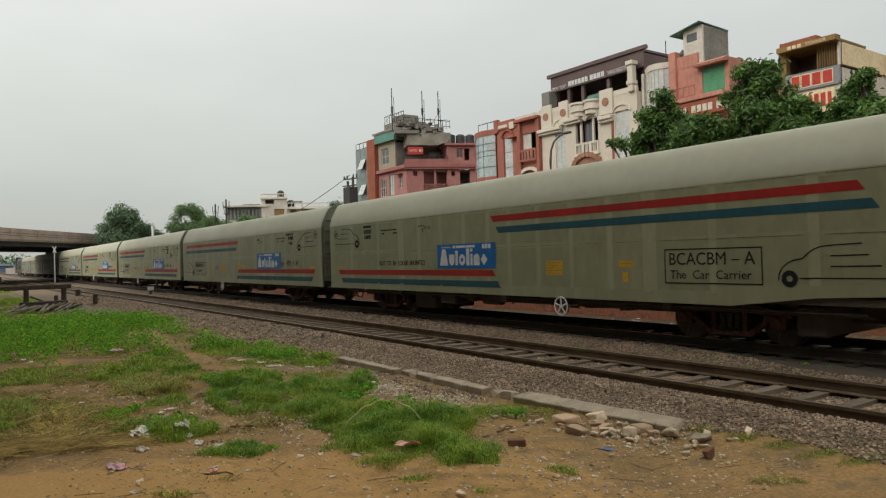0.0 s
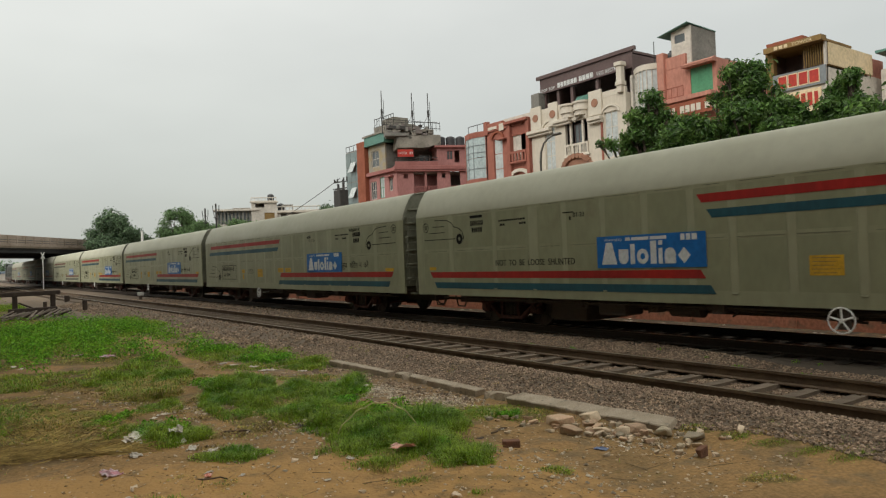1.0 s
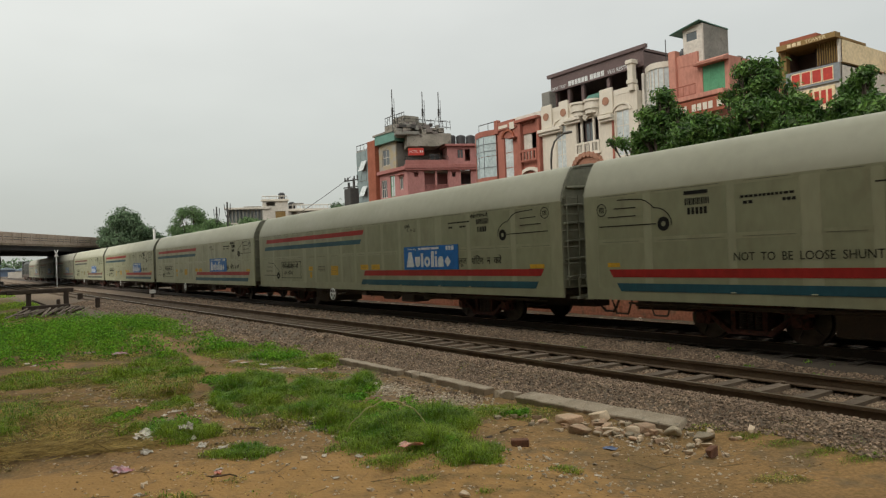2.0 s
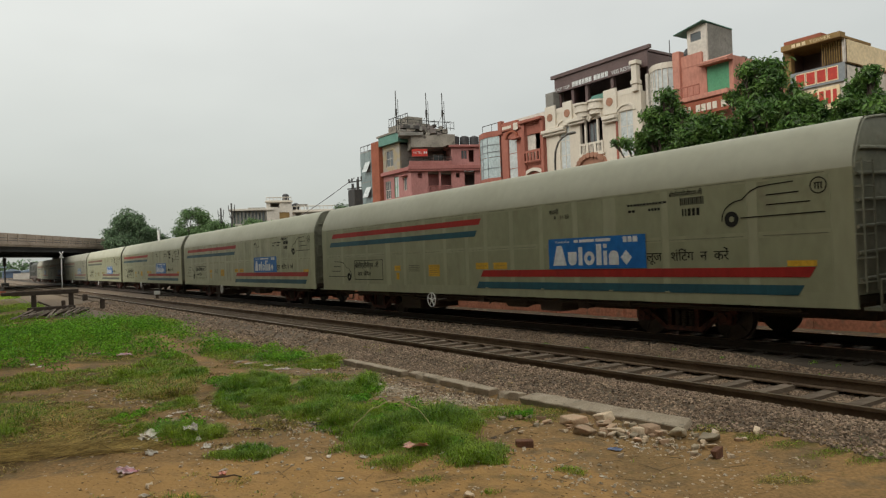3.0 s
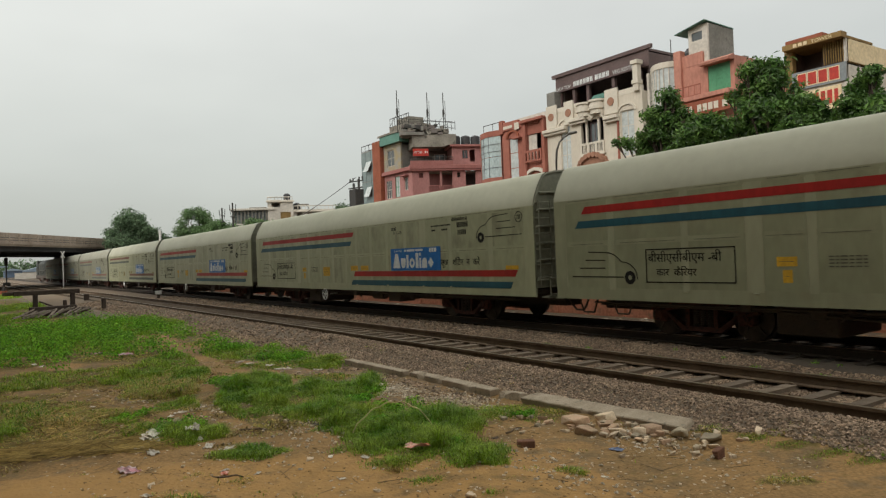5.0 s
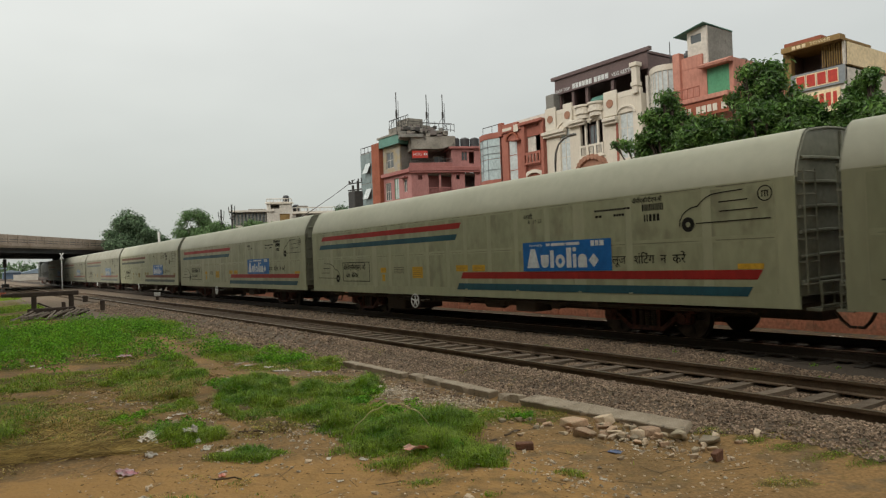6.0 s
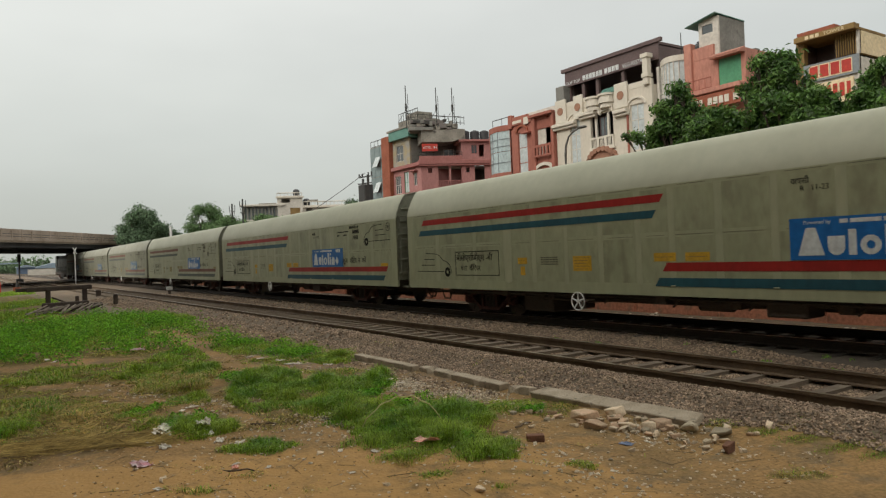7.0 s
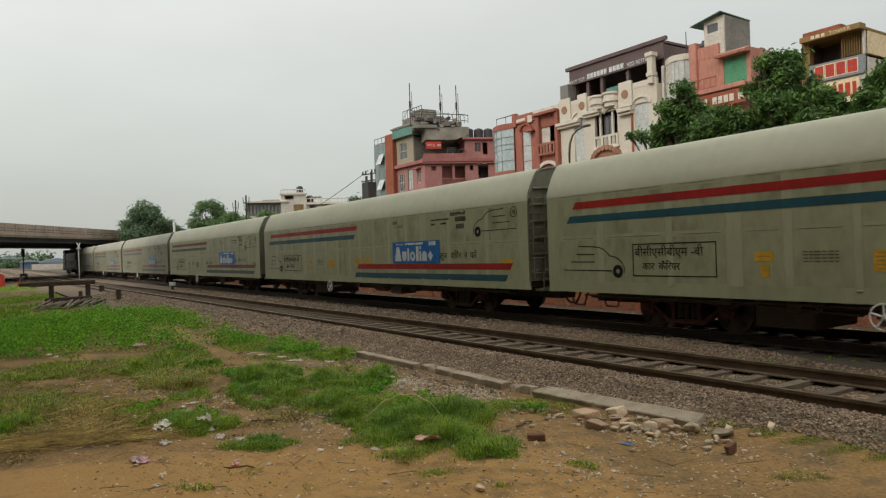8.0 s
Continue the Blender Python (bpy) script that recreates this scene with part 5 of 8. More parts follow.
def build_masala():
    """Cream house with bowed balcony and a brown roof-top restaurant."""
    y0, y1 = 32.2, 42.0
    W = y1 - y0
    h = thing("house", (40, y0, 0), "cream plaster house with bow balcony and brown rooftop restaurant", "house", "houses along the street")
    Y = lambda v: v - y0
    holes = [(Y(35.9), Y(38.2), 9.25, 11.9), (Y(33.0), Y(34.25), 8.6, 11.95), (Y(39.35), Y(40.45), 8.4, 11.9), (Y(33.0), Y(34.25), 4.6, 7.4), (Y(39.35), Y(40.45), 4.6, 7.4), (Y(35.6), Y(38.4), 4.4, 7.0)]
    shell(h, W, 11, 13.1, M["cream"], holes, floors=(8.9, 5.2))
    for a, b, c, d in holes[1:5]:
        window(h, a, b, c, d, M["cream2"], M["glass_pale"], 2, 3)
    # arched heads over the tall windows
    for yc, r in ((33.62, 0.75), (39.9, 0.68)):
        bm = bmesh.new()
        for k in range(12):
            a, b = math.pi * k / 12, math.pi * (k + 1) / 12
            prism_x(bm, [(Y(yc) + r * math.cos(a), 11.85 + 0.5 * math.sin(a)), (Y(yc) + r * math.cos(b), 11.85 + 0.5 * math.sin(b)),
                         (Y(yc) + (r + 0.16) * math.cos(b), 11.85 + 0.66 * math.sin(b)), (Y(yc) + (r + 0.16) * math.cos(a), 11.85 + 0.66 * math.sin(a))], -0.10, 0.0)
        bmesh.ops.remove_doubles(bm, verts=bm.verts[:], dist=0.0005)
        bmesh.ops.recalc_face_normals(bm, faces=bm.faces)
        part("window_arch", bm, M["cream2"], h, "raised plaster arch")
    # bow balcony: two half rounds on top, floor, balusters
    for yc in (36.45, 37.75):
        bm = bmesh.new()
        for z0, z1, r in ((12.55, 12.75, 0.72), (12.75, 13.1, 0.66), (13.1, 13.25, 0.76), (12.2, 12.55, 0.6)):
            bmesh.ops.create_cone(bm, cap_ends=True, segments=20, radius1=r, radius2=r, depth=z1 - z0, matrix=Matrix.Translation((0.1, Y(yc), (z0 + z1) / 2)))
        part("bow_cornice", bm, M["cream2"], h, "rounded plaster cornice", smooth=False)
        bm = bmesh.new()
        for k in range(10):
            a, b = math.pi * k / 10, math.pi * (k + 1) / 10
            f = lambda t: (Y(yc) + 0.62 * math.cos(t), 11.75 + 0.32 * math.sin(t))
            prism_x(bm, [f(a), f(b), (f(b)[0], 12.25), (f(a)[0], 12.25)], -0.14, -0.005)
        bmesh.ops.remove_doubles(bm, verts=bm.verts[:], dist=0.0005)
        bmesh.ops.recalc_face_normals(bm, faces=bm.faces)
        part("scalloped_valance", bm, M["cream2"], h)
    part("balcony_floor", boxes((-0.16, 0.0, Y(35.7), Y(38.4), 9.1, 9.25), bevel=0.03), M["cream2"], h)
    part("balcony_parapet", grid_wall(bmesh.new(), -0.1, -0.004, Y(35.85), Y(38.25), 9.25, 10.15, [(Y(36.0) + k * 0.78, Y(36.0) + k * 0.78 + 0.54, 9.37, 10.0) for k in range(3)]), M["cream2"], h)
    for k in range(3):
        for d in (0.12, 0.24, 0.36):
            part("baluster", boxes((-0.08, -0.03, Y(36.0) + k * 0.78 + d, Y(36.06) + k * 0.78 + d, 9.37, 10.0)), M["cream2"], h)
    for v in (36.45, 37.7):
        part("column", boxes((0.05, 0.2, Y(v) - 0.09, Y(v) + 0.09, 9.25, 11.9)), M["cream2"], h)
    window(h, Y(36.6), Y(37.5), 9.25, 11.7, M["brownsheet"], M["glass"], 2, 1, x=0.3, name="balcony_door")
    # pilasters with pink discs, ledges
    for v, wd in ((41.3, 1.2), (39.35, 1.0), (34.95, 1.25)):
        part("pilaster_block", boxes((-0.18, 0.0, Y(v) - wd / 2, Y(v) + wd / 2, 11.9, 13.75), bevel=0.03), M["cream2"], h)
        bm = bmesh.new()
        bmesh.ops.create_cone(bm, cap_ends=True, segments=24, radius1=0.31, radius2=0.31, depth=0.06, matrix=Matrix.Translation((-0.2, Y(v), 12.82)) @ Matrix.Rotation(radians(90), 4, "Y"))
        part("disc", bm, M["tan"], h, "tan round medallion")
    for a, b, z in ((39.6, 42.2, 11.55), (34.3, 35.6, 11.5), (37.5, 39.2, 11.95)):
        part("ledge", boxes((-0.45, 0.0, Y(a), Y(b), z, z + 0.28), (-0.3, 0.0, Y(a), Y(b), z - 0.2, z), bevel=0.04), M["cream2"], h)
    part("pipe", rods(((-0.06, Y(34.45), 0), (-0.06, Y(34.45), 11.7), 0.09)), M["terracotta"], h, "terracotta downpipe")
    # scalloped salmon arch over the storey below
    bm = bmesh.new()
    prism_x(bm, [(Y(37.05) + 1.3 * math.cos(math.pi * k / 16), 8.3 + 0.85 * math.sin(math.pi * k / 16)) for k in range(17)], -0.06, 0.0)
    bmesh.ops.recalc_face_normals(bm, faces=bm.faces)
    arch = part("scalloped_arch", bm, M["tan"], h, "tan scalloped arch")
    for k in range(10):
        t = math.pi * (k + 0.5) / 10
        c = (-0.14, Y(37.05) + 1.33 * math.cos(t), 8.3 + 0.88 * math.sin(t))
        bm = bmesh.new()
        bmesh.ops.create_cone(bm, cap_ends=True, segments=14, radius1=0.24, radius2=0.2, depth=0.28, matrix=Matrix.Translation(c) @ Matrix.Rotation(radians(-90), 4, "Y"))
        part("scallop", bm, M["tan"], arch)
    # parapet and the roof-top restaurant
    part("parapet", boxes((-0.02, 0.2, Y(32.2), Y(35.6), 13.1, 13.5)), M["cream2"], h)
    part("parapet", boxes((-0.02, 0.2, Y(38.4), Y(42), 13.1, 13.45)), M["cream2"], h)
    part("parapet_end", boxes((0.0, 1.2, Y(41.0), Y(41.9), 13.1, 14.9)), M["greyplaster"], h, "bare grey side wall")
    bm = bmesh.new()
    box(bm, 0.6, 9.0, Y(32.3), Y(41.4), 16.1, 16.27)
    box(bm, 0.35, 0.6, Y(31.6), Y(41.6), 16.05, 16.32)
    part("restaurant_roof", bm, M["brownsheet"], h, "flat dark brown roof with overhang")
    sign = part("sign_board", boxes((0.5, 0.6, Y(31.9), Y(41.3), 14.85, 16.05)), M["brownsheet"], h, "dark brown sign fascia")
    for v in (41.0, 39.5, 38.0, 35.4, 33.0):
        part("roof_column", boxes((0.7, 0.95, Y(v) - 0.14, Y(v) + 0.14, 13.1, 14.8)), M["brownsheet"], h)
    part("restaurant_back", boxes((4.0, 4.15, Y(32.3), Y(41.3), 13.1, 15.95), (0.9, 4.0, Y(32.2), Y(32.35), 13.1, 15.95), (0.9, 4.0, Y(41.25), Y(41.4), 13.1, 15.95)), M["brownsheet"], h)
    part("canvas_heap", boxes((0.7, 1.6, Y(36.2), Y(37.9), 13.3, 13.95), bevel=0.25), M["greensheet"], h)
    lettering("sign_words", "ROOF TOP", 0.37, M["white"], sign, Y(41.45), 14.97, 0.49, wide=1.0)
    bar_row("sign_block", ([0.14, 0.09, -0.02] * 6 + [-0.14] + [0.15, 0.1, -0.02] * 4), Y(39.3), 14.97, 15.36, 0.035, 0.47, 0.5, M["white"], sign)
    lettering("sign_words", "VEG RESTRO", 0.42, M["white"], sign, Y(35.25), 14.97, 0.49, wide=0.95)
    # gate pier at the end towards the glass house
    bm = boxes((-0.25, 0.2, Y(32.35), Y(32.8), 13.1, 15.0), (-0.35, 0.3, Y(32.25), Y(32.9), 15.0, 15.3), (-0.32, 0.27, Y(32.28), Y(32.87), 13.6, 13.9), bevel=0.03)
    part("pier", bm, M["cream2"], h, "cream capped pier")


def build_glass_house():
    y0, y1 = 29.2, 32.15
    h = thing("house", (40, y0, 0), "narrow house with curved pale glass front", "house", "houses along the street")
    W = y1 - y0
    part("wall", boxes((1.2, 10, 0, W, -0.4, 14.2), (0.5, 1.2, 0, 0.25, -0.4, 14.6), (0.5, 1.2, W - 0.2, W, -0.4, 14.3)), M["whitewall"], h)
    n = 8
    f = lambda k: (0.75 - 0.75 * math.sin(math.pi * k / n), 0.2 + (W - 0.4) * k / n)
    for k in range(n):
        (xa, ya), (xb, yb) = f(k), f(k + 1)
        for z0, z1 in ((5.5, 8.4), (8.6, 11.4), (11.55, 14.2)):
            bent_pane(h, (xa, ya), (xb, yb), z0, z1, M["glass_pale"])
        part("mullion", rods(((xa - 0.02, ya, 5.3), (xa - 0.02, ya, 14.3), 0.05), n=6), M["whitewall"], h)
    for z0, z1 in ((14.2, 14.6), (11.4, 11.55), (8.4, 8.6)):
        bm = bmesh.new()
        for k in range(n):
            (xa, ya), (xb, yb) = f(k), f(k + 1)
            v = [bm.verts.new(p) for p in ((xa - 0.08, ya, z0), (xb - 0.08, yb, z0), (xb - 0.08, yb, z1), (xa - 0.08, ya, z1), (1.2, ya, z0), (1.2, yb, z0), (1.2, yb, z1), (1.2, ya, z1))]
            for q in ((0, 1, 2, 3), (7, 6, 5, 4), (3, 2, 6, 7), (0, 4, 5, 1)):
                bm.faces.new([v[i] for i in q])
        bmesh.ops.remove_doubles(bm, verts=bm.verts[:], dist=0.0005)
        part("floor_band", bm, M["cream2"], h, "curved cream band between storeys")


def build_salmon():
    y0, y1 = 25.0, 29.3
    W = y1 - y0
    h = thing("house", (40, y0, 0), "salmon house with green shutter and grey stair tower", "house", "houses along the street")
    Y = lambda v: v - y0
    holes = [(Y(25.3), Y(26.9), 11.75, 13.45), (Y(27.6), Y(28.5), 8.2, 10.3)]
    shell(h, W, 11, 13.75, M["salmon"], holes, floors=(8.1, 11.5))
    part("upper_wall", boxes((-0.02, 0.22, Y(27.2), Y(29.2), 13.75, 14.55), (0.22, 6, Y(29.0), Y(29.2), 13.75, 14.55)), M["salmon"], h)
    part("pier", boxes((-0.25, 0.3, Y(28.75), Y(29.3), 11.4, 14.95), bevel=0.03), M["salmon"], h)
    sh = part("shutter", boxes((0.06, 0.1, Y(25.3), Y(26.9), 11.75, 13.45)), M["green"], h, "green panelled shutter")
    for k in range(1, 3):
        part("shutter_bar", boxes((0.045, 0.06, Y(25.3) + k * 0.53 - 0.02, Y(25.3) + k * 0.53 + 0.02, 11.75, 13.45)), M["green"], sh)
    part("shutter_bar", boxes((0.045, 0.06, Y(25.3), Y(26.9), 12.5, 12.55)), M["green"], sh)
    bm = bmesh.new()
    prism_y(bm, [(0.0, 13.85), (0.0, 13.5), (-0.55, 13.45), (-0.6, 13.6)], Y(25.0), Y(27.2))
    part("awning", bm, M["salmon"], h, "sloping concrete hood")
    part("ledge", boxes((-0.8, 0.0, Y(24.95), Y(29.3), 11.3, 11.6), bevel=0.03), M["salmon"], h)
    railing(h, Y(27.0), Y(29.2), 11.6, 12.3, -0.7, M["terracotta"], 0.4, 0.025)
    sb = part("sign_board", boxes((-0.75, -0.68, Y(24.95), Y(29.2), 10.3, 11.2)), M["rustbrown"], h, "brown shop board with white blocks")
    bar_row("sign_block", [0.35, 0.2, -0.2, 0.3, 0.3, 0.3, 0.3, -0.1, 0.35, 0.3], Y(28.3), 10.5, 10.95, 0.1, -0.78, -0.75, M["cream2"], sb)
    # stair tower
    t = thing("stair_tower", (40.3, 26.85, 13.0), "grey cement stair tower with green sheet roof, on a roof", "tower")
    part("side_wall", boxes((0.0, 2.6, 0.05, 0.25, 0.2, 3.35)), M["greyplaster"], t)
    part("front_wall", grid_wall(bmesh.new(), -0.15, 0.0, 0.05, 1.5, 0.2, 3.35, [(0.45, 1.25, 2.4, 2.95)]), M["whitewall"], t, "whitewashed front")
    part("back_wall", boxes((0.0, 2.6, 1.3, 1.5, 0.2, 3.35), (2.6, 2.75, 0.05, 1.5, 0.2, 3.35)), M["greyplaster"], t)
    part("window", boxes((-0.1, -0.06, 0.45, 1.25, 2.4, 2.95)), M["glass"], t)
    part("base", boxes((-0.15, 2.75, 0.05, 1.5, 0.1, 0.2)), M["greyplaster"], t)
    bm = bmesh.new()
    v = [bm.verts.new(p) for p in ((-0.55, 0.0, 3.5), (-0.55, 2.3, 3.1), (2.75, 2.3, 3.14), (2.75, 0.0, 3.4), (-0.55, 0.0, 3.46), (-0.55, 2.3, 3.06), (2.75, 2.3, 3.1), (2.75, 0.0, 3.34))]
    for q in ((3, 2, 1, 0), (4, 5, 6, 7), (0, 1, 5, 4), (1, 2, 6, 5), (2, 3, 7, 6), (3, 0, 4, 7)):
        bm.faces.new([v[i] for i in q])
    part("sheet_roof", bm, M["greensheet"], t, "green sheet roof with overhang")
    # tanks, dish and mast behind the parapet
    for x, y in ((41.6, 28.75), (42.0, 29.6)):
        tk = thing("water_tank", (x, y, 13.45), "black plastic water tank on a roof", "water tank", "roof tanks")
        bm = bmesh.new()
        for z0, z1, a, b in ((0, 0.25, 0.5, 0.52), (0.25, 1.7, 0.52, 0.52), (1.7, 2.0, 0.52, 0.25), (2.0, 2.1, 0.2, 0.2)):
            bmesh.ops.create_cone(bm, cap_ends=True, segments=18, radius1=a, radius2=b, depth=z1 - z0, matrix=Matrix.Translation((0, 0, (z0 + z1) / 2 + 0.05)))
        part("tank_body", bm, M["tank"], tk)
    b = thing("roof_parapet_block", (42.3, 25.7, 13.45), "low grey parapet block on the salmon house", "parapet")
    part("block", boxes((0, 0.5, 0, 1.2, 0.0, 0.75), bevel=0.03), M["greyplaster"], b)
    m = thing("roof_mast", (41.5, 30.75, 13.6), "thin steel mast on a roof", "mast")
    part("mast", rods(((0, 0, 0), (0, 0, 2.9), 0.03)), M["pole"], m)


def build_tower_house():
    y0, y1 = 18.35, 21.75
    W = y1 - y0
    h = thing("house", (40, y0, 0), "narrow ochre and white house with sign boards and open top floor", "house", "houses along the street")
    Y = lambda v: v - y0
    shell(h, W, 12, 11.6, M["whitewall"], [(0.5, W - 0.5, 8.6, 9.6)], floors=(8.5,))
    part("top_floor", boxes((0.0, 5, 0, W, 11.5, 11.65)), M["ochre"], h)
    part("corner_column", boxes((-0.1, 0.3, W - 0.45, W, 9.0, 13.3)), M["ochre"], h)
    part("corner_column", boxes((-0.05, 0.12, 0.0, 0.12, 9.0, 13.0)), M["whitewall"], h)
    bm = boxes((-0.6, 0.0, -0.05, W - 0.15, 12.92, 13.22), (0.0, 3.0, -0.05, W - 0.1, 12.92, 13.05))
    beam = part("top_beam", bm, M["ochre"], h, "ochre top beam with worn letters")
    part("roof_board", boxes((-0.5, 0.1, 1.0, W - 0.3, 13.22, 13.45)), M["rustbrown"], h, "red-brown board on the beam")
    lettering("sign_words", "TOWER", 0.27, M["yellowsheet"], beam, Y(19.95), 12.97, -0.61, wide=1.2)
    bar_row("sign_block", [0.2, 0.22, 0.2], Y(20.95), 12.97, 13.16, 0.08, -0.62, -0.6, M["yellowsheet"], beam)
    part("room_back", boxes((1.6, 1.75, 0.0, W, 11.65, 12.95), (0.3, 1.6, W - 0.3, W - 0.1, 11.65, 12.95)), M["brownsheet"], h)
    part("inner_post", boxes((0.9, 1.1, 1.5, 1.75, 11.65, 12.95)), M["brownsheet"], h)
    bm = bmesh.new()
    for k in range(9):
        box(bm, 0.0, 0.06, 0.15 + k * 0.13, 0.2 + k * 0.13, 11.7, 12.95)
    part("grille", bm, M["ochre"], h, "upright slats")
    sb = part("sign_board", boxes((-0.14, -0.06, 0.0, W - 0.4, 10.6, 11.62)), M["signgrey"], h, "grey board with red blocks")
    bar_row("sign_block", [0.56, 0.56, 0.56, 0.6], W - 0.70, 10.72, 11.51, 0.03, -0.152, -0.14, M["yellowsheet"], sb)
    bar_row("sign_block", [0.46, 0.46, 0.46, 0.5], W - 0.75, 10.78, 11.45, 0.13, -0.165, -0.14, M["signred"], sb)
    sb2 = part("sign_board", boxes((-0.14, -0.06, 0.3, W - 0.4, 9.2, 10.45)), M["yellowsheet"], h, "dull yellow lower board with red blocks")
    bar_row("sign_block", [0.2, 0.24, 0.26, 0.22, 0.24, 0.26, 0.2], W - 0.6, 9.5, 10.25, 0.12, -0.16, -0.14, M["signred"], sb2)
    sheet = boxes((0.2, 5.6, -0.06, -0.004, 11.66, 12.88))
    part("canvas_screen", sheet, M["yellowsheet"], h, "yellow canvas screen along the roof edge")
    part("upper_room", boxes((1.75, 8.0, 0.3, W - 0.3, 11.65, 12.9)), M["salmon"], h)
    d = thing("house", (46, 13.0, 0), "mauve and white house beside an ochre house", "house", "houses along the street")
    shell(d, 5.0, 8, 12.0, M["whitewall"], [(1, 2, 9, 10.4), (3, 4, 9, 10.4)], floors=(8.7,))
    part("upper_storey", boxes((0.3, 7, 0.2, 4.8, 12.0, 13.0)), M["pink"], d)
    part("sheet_roof", boxes((-0.2, 7.3, -0.2, 5.2, 13.0, 13.15)), M["greensheet"], d)


def build_red_house():
    y0, y1 = 42.05, 51.0
    W = y1 - y0
    h = thing("house", (40, y0, 0), "terracotta house with pale glass bay and arched balcony", "house", "houses along the street")
    Y = lambda v: v - y0
    holes = [(Y(42.5), Y(44.4), 9.7, 11.9), (Y(45.7), Y(46.9), 8.0, 12.0), (Y(42.6), Y(44.6), 5.8, 8.0)]
    shell(h, W, 11, 13.0, M["terracotta"], holes, floors=(9.5, 5.6))
    window(h, Y(45.7), Y(46.9), 8.0, 12.0, M["terracotta"], M["glass_pale"], 1, 3)
    part("parapet_step", boxes((-0.15, 0.2, Y(45.5), Y(48.0), 12.7, 13.45), (-0.1, 0.2, Y(43.0), Y(45.5), 12.7, 13.25), (-0.2, 0.2, Y(47.5), Y(48.0), 12.5, 13.7), bevel=0.03), M["terracotta"], h)
    bm = bmesh.new()
    for k in range(10):
        a, b = math.pi * k / 10, math.pi * (k + 1) / 10
        g = lambda r, t: (Y(46.3) + r * math.cos(t), 12.0 + r * 0.8 * math.sin(t))
        prism_x(bm, [g(0.62, a), g(0.62, b), g(0.85, b), g(0.85, a)], -0.15, 0)
    bmesh.ops.remove_doubles(bm, verts=bm.verts[:], dist=0.0005)
    bmesh.ops.recalc_face_normals(bm, faces=bm.faces)
    part("window_arch", bm, M["rustbrown"], h)
    part("relief", boxes((-0.18, -0.15, Y(46.2), Y(47.4), 12.85, 13.1), (-0.18, -0.15, Y(45.3), Y(45.9), 12.6, 13.2)), M["cream2"], h, "cream plaster relief")
    part("column", boxes((-0.3, 0, Y(44.4), Y(44.8), 8, 13.0), (-0.3, 0, Y(42.1), Y(42.45), 8, 13.0), bevel=0.03), M["terracotta"], h)
    part("hood", boxes((-0.5, 0, Y(42.1), Y(45.0), 12.9, 13.15), (-0.5, 0, Y(45.0), Y(46.0), 11.75, 11.9), bevel=0.03), M["terracotta"], h)
    part("balcony_parapet", grid_wall(bmesh.new(), -0.4, -0.28, Y(42.4), Y(44.5), 9.5, 10.5, [(Y(42.55) + k * 0.4, Y(42.75) + k * 0.4, 9.65, 10.3) for k in range(5)]), M["terracotta"], h)
    part("balcony_screen", boxes((0.1, 0.16, Y(43.4), Y(44.4), 9.7, 11.9)), M["whitewall"], h)
    bm = bmesh.new()
    for k in range(12):
        a, b = math.pi * k / 12, math.pi * (k + 1) / 12
        g = lambda r, t: (Y(43.5) + r * math.cos(t), 7.9 + r * 0.75 * math.sin(t))
        prism_x(bm, [g(1.15, a), g(1.15, b), g(1.5, b), g(1.5, a)], -0.25, 0)
    bmesh.ops.remove_doubles(bm, verts=bm.verts[:], dist=0.0005)
    bmesh.ops.recalc_face_normals(bm, faces=bm.faces)
    part("porch_arch", bm, M["cream2"], h, "cream arch over a porch")
    # bowed glass bay
    n = 7
    f = lambda k: (-0.05 - 0.45 * math.sin(math.pi * k / n), Y(47.9) + 2.9 * k / n)
    bay = part("bay_wall", boxes((0.0, 0.12, Y(47.8), Y(50.9), 4, 12.9)), M["terracotta"], h)
    for k in range(n):
        (xa, ya), (xb, yb) = f(k), f(k + 1)
        for z0, z1 in ((6.3, 8.35), (8.75, 10.6), (10.65, 12.45)):
            bent_pane(bay, (xa, ya), (xb, yb), z0, z1, M["glass_bay"])
        if k in (0, 3, 5):
            part("mullion", rods(((xa - 0.02, ya, 6.3), (xa - 0.02, ya, 12.45), 0.03), n=5), M["terracotta"] if k == 0 else M["signgrey"], bay)
        for z in (9.65, 11.1, 11.75):
            part("cross_bar", rods(((xa - 0.03, ya, z), (xb - 0.03, yb, z), 0.028), n=5), M["signgrey"], bay)
        for z0, z1 in ((12.45, 12.95), (8.35, 8.75)):
            bm = bmesh.new()
            v = [bm.verts.new(p) for p in ((xa - 0.05, ya, z0), (xb - 0.05, yb, z0), (xb - 0.05, yb, z1), (xa - 0.05, ya, z1), (0.1, ya, z1), (0.1, yb, z1), (0.1, ya, z0), (0.1, yb, z0))]
            for q in ((0, 1, 2, 3), (3, 2, 5, 4), (1, 0, 6, 7)):
                bm.faces.new([v[i] for i in q])
            part("band", bm, M["terracotta"], bay)
    railing(h, Y(48.2), Y(50.9), 13.0, 13.8, 0.4, M["pole"], 0.9, 0.025)
    part("roof_wall", boxes((3.0, 3.2, Y(48.0), Y(51), 13.0, 13.6)), M["greyplaster"], h)
    part("white_band", boxes((0.3, 0.5, Y(42.1), Y(46), 13.15, 13.6)), M["whitewall"], h)


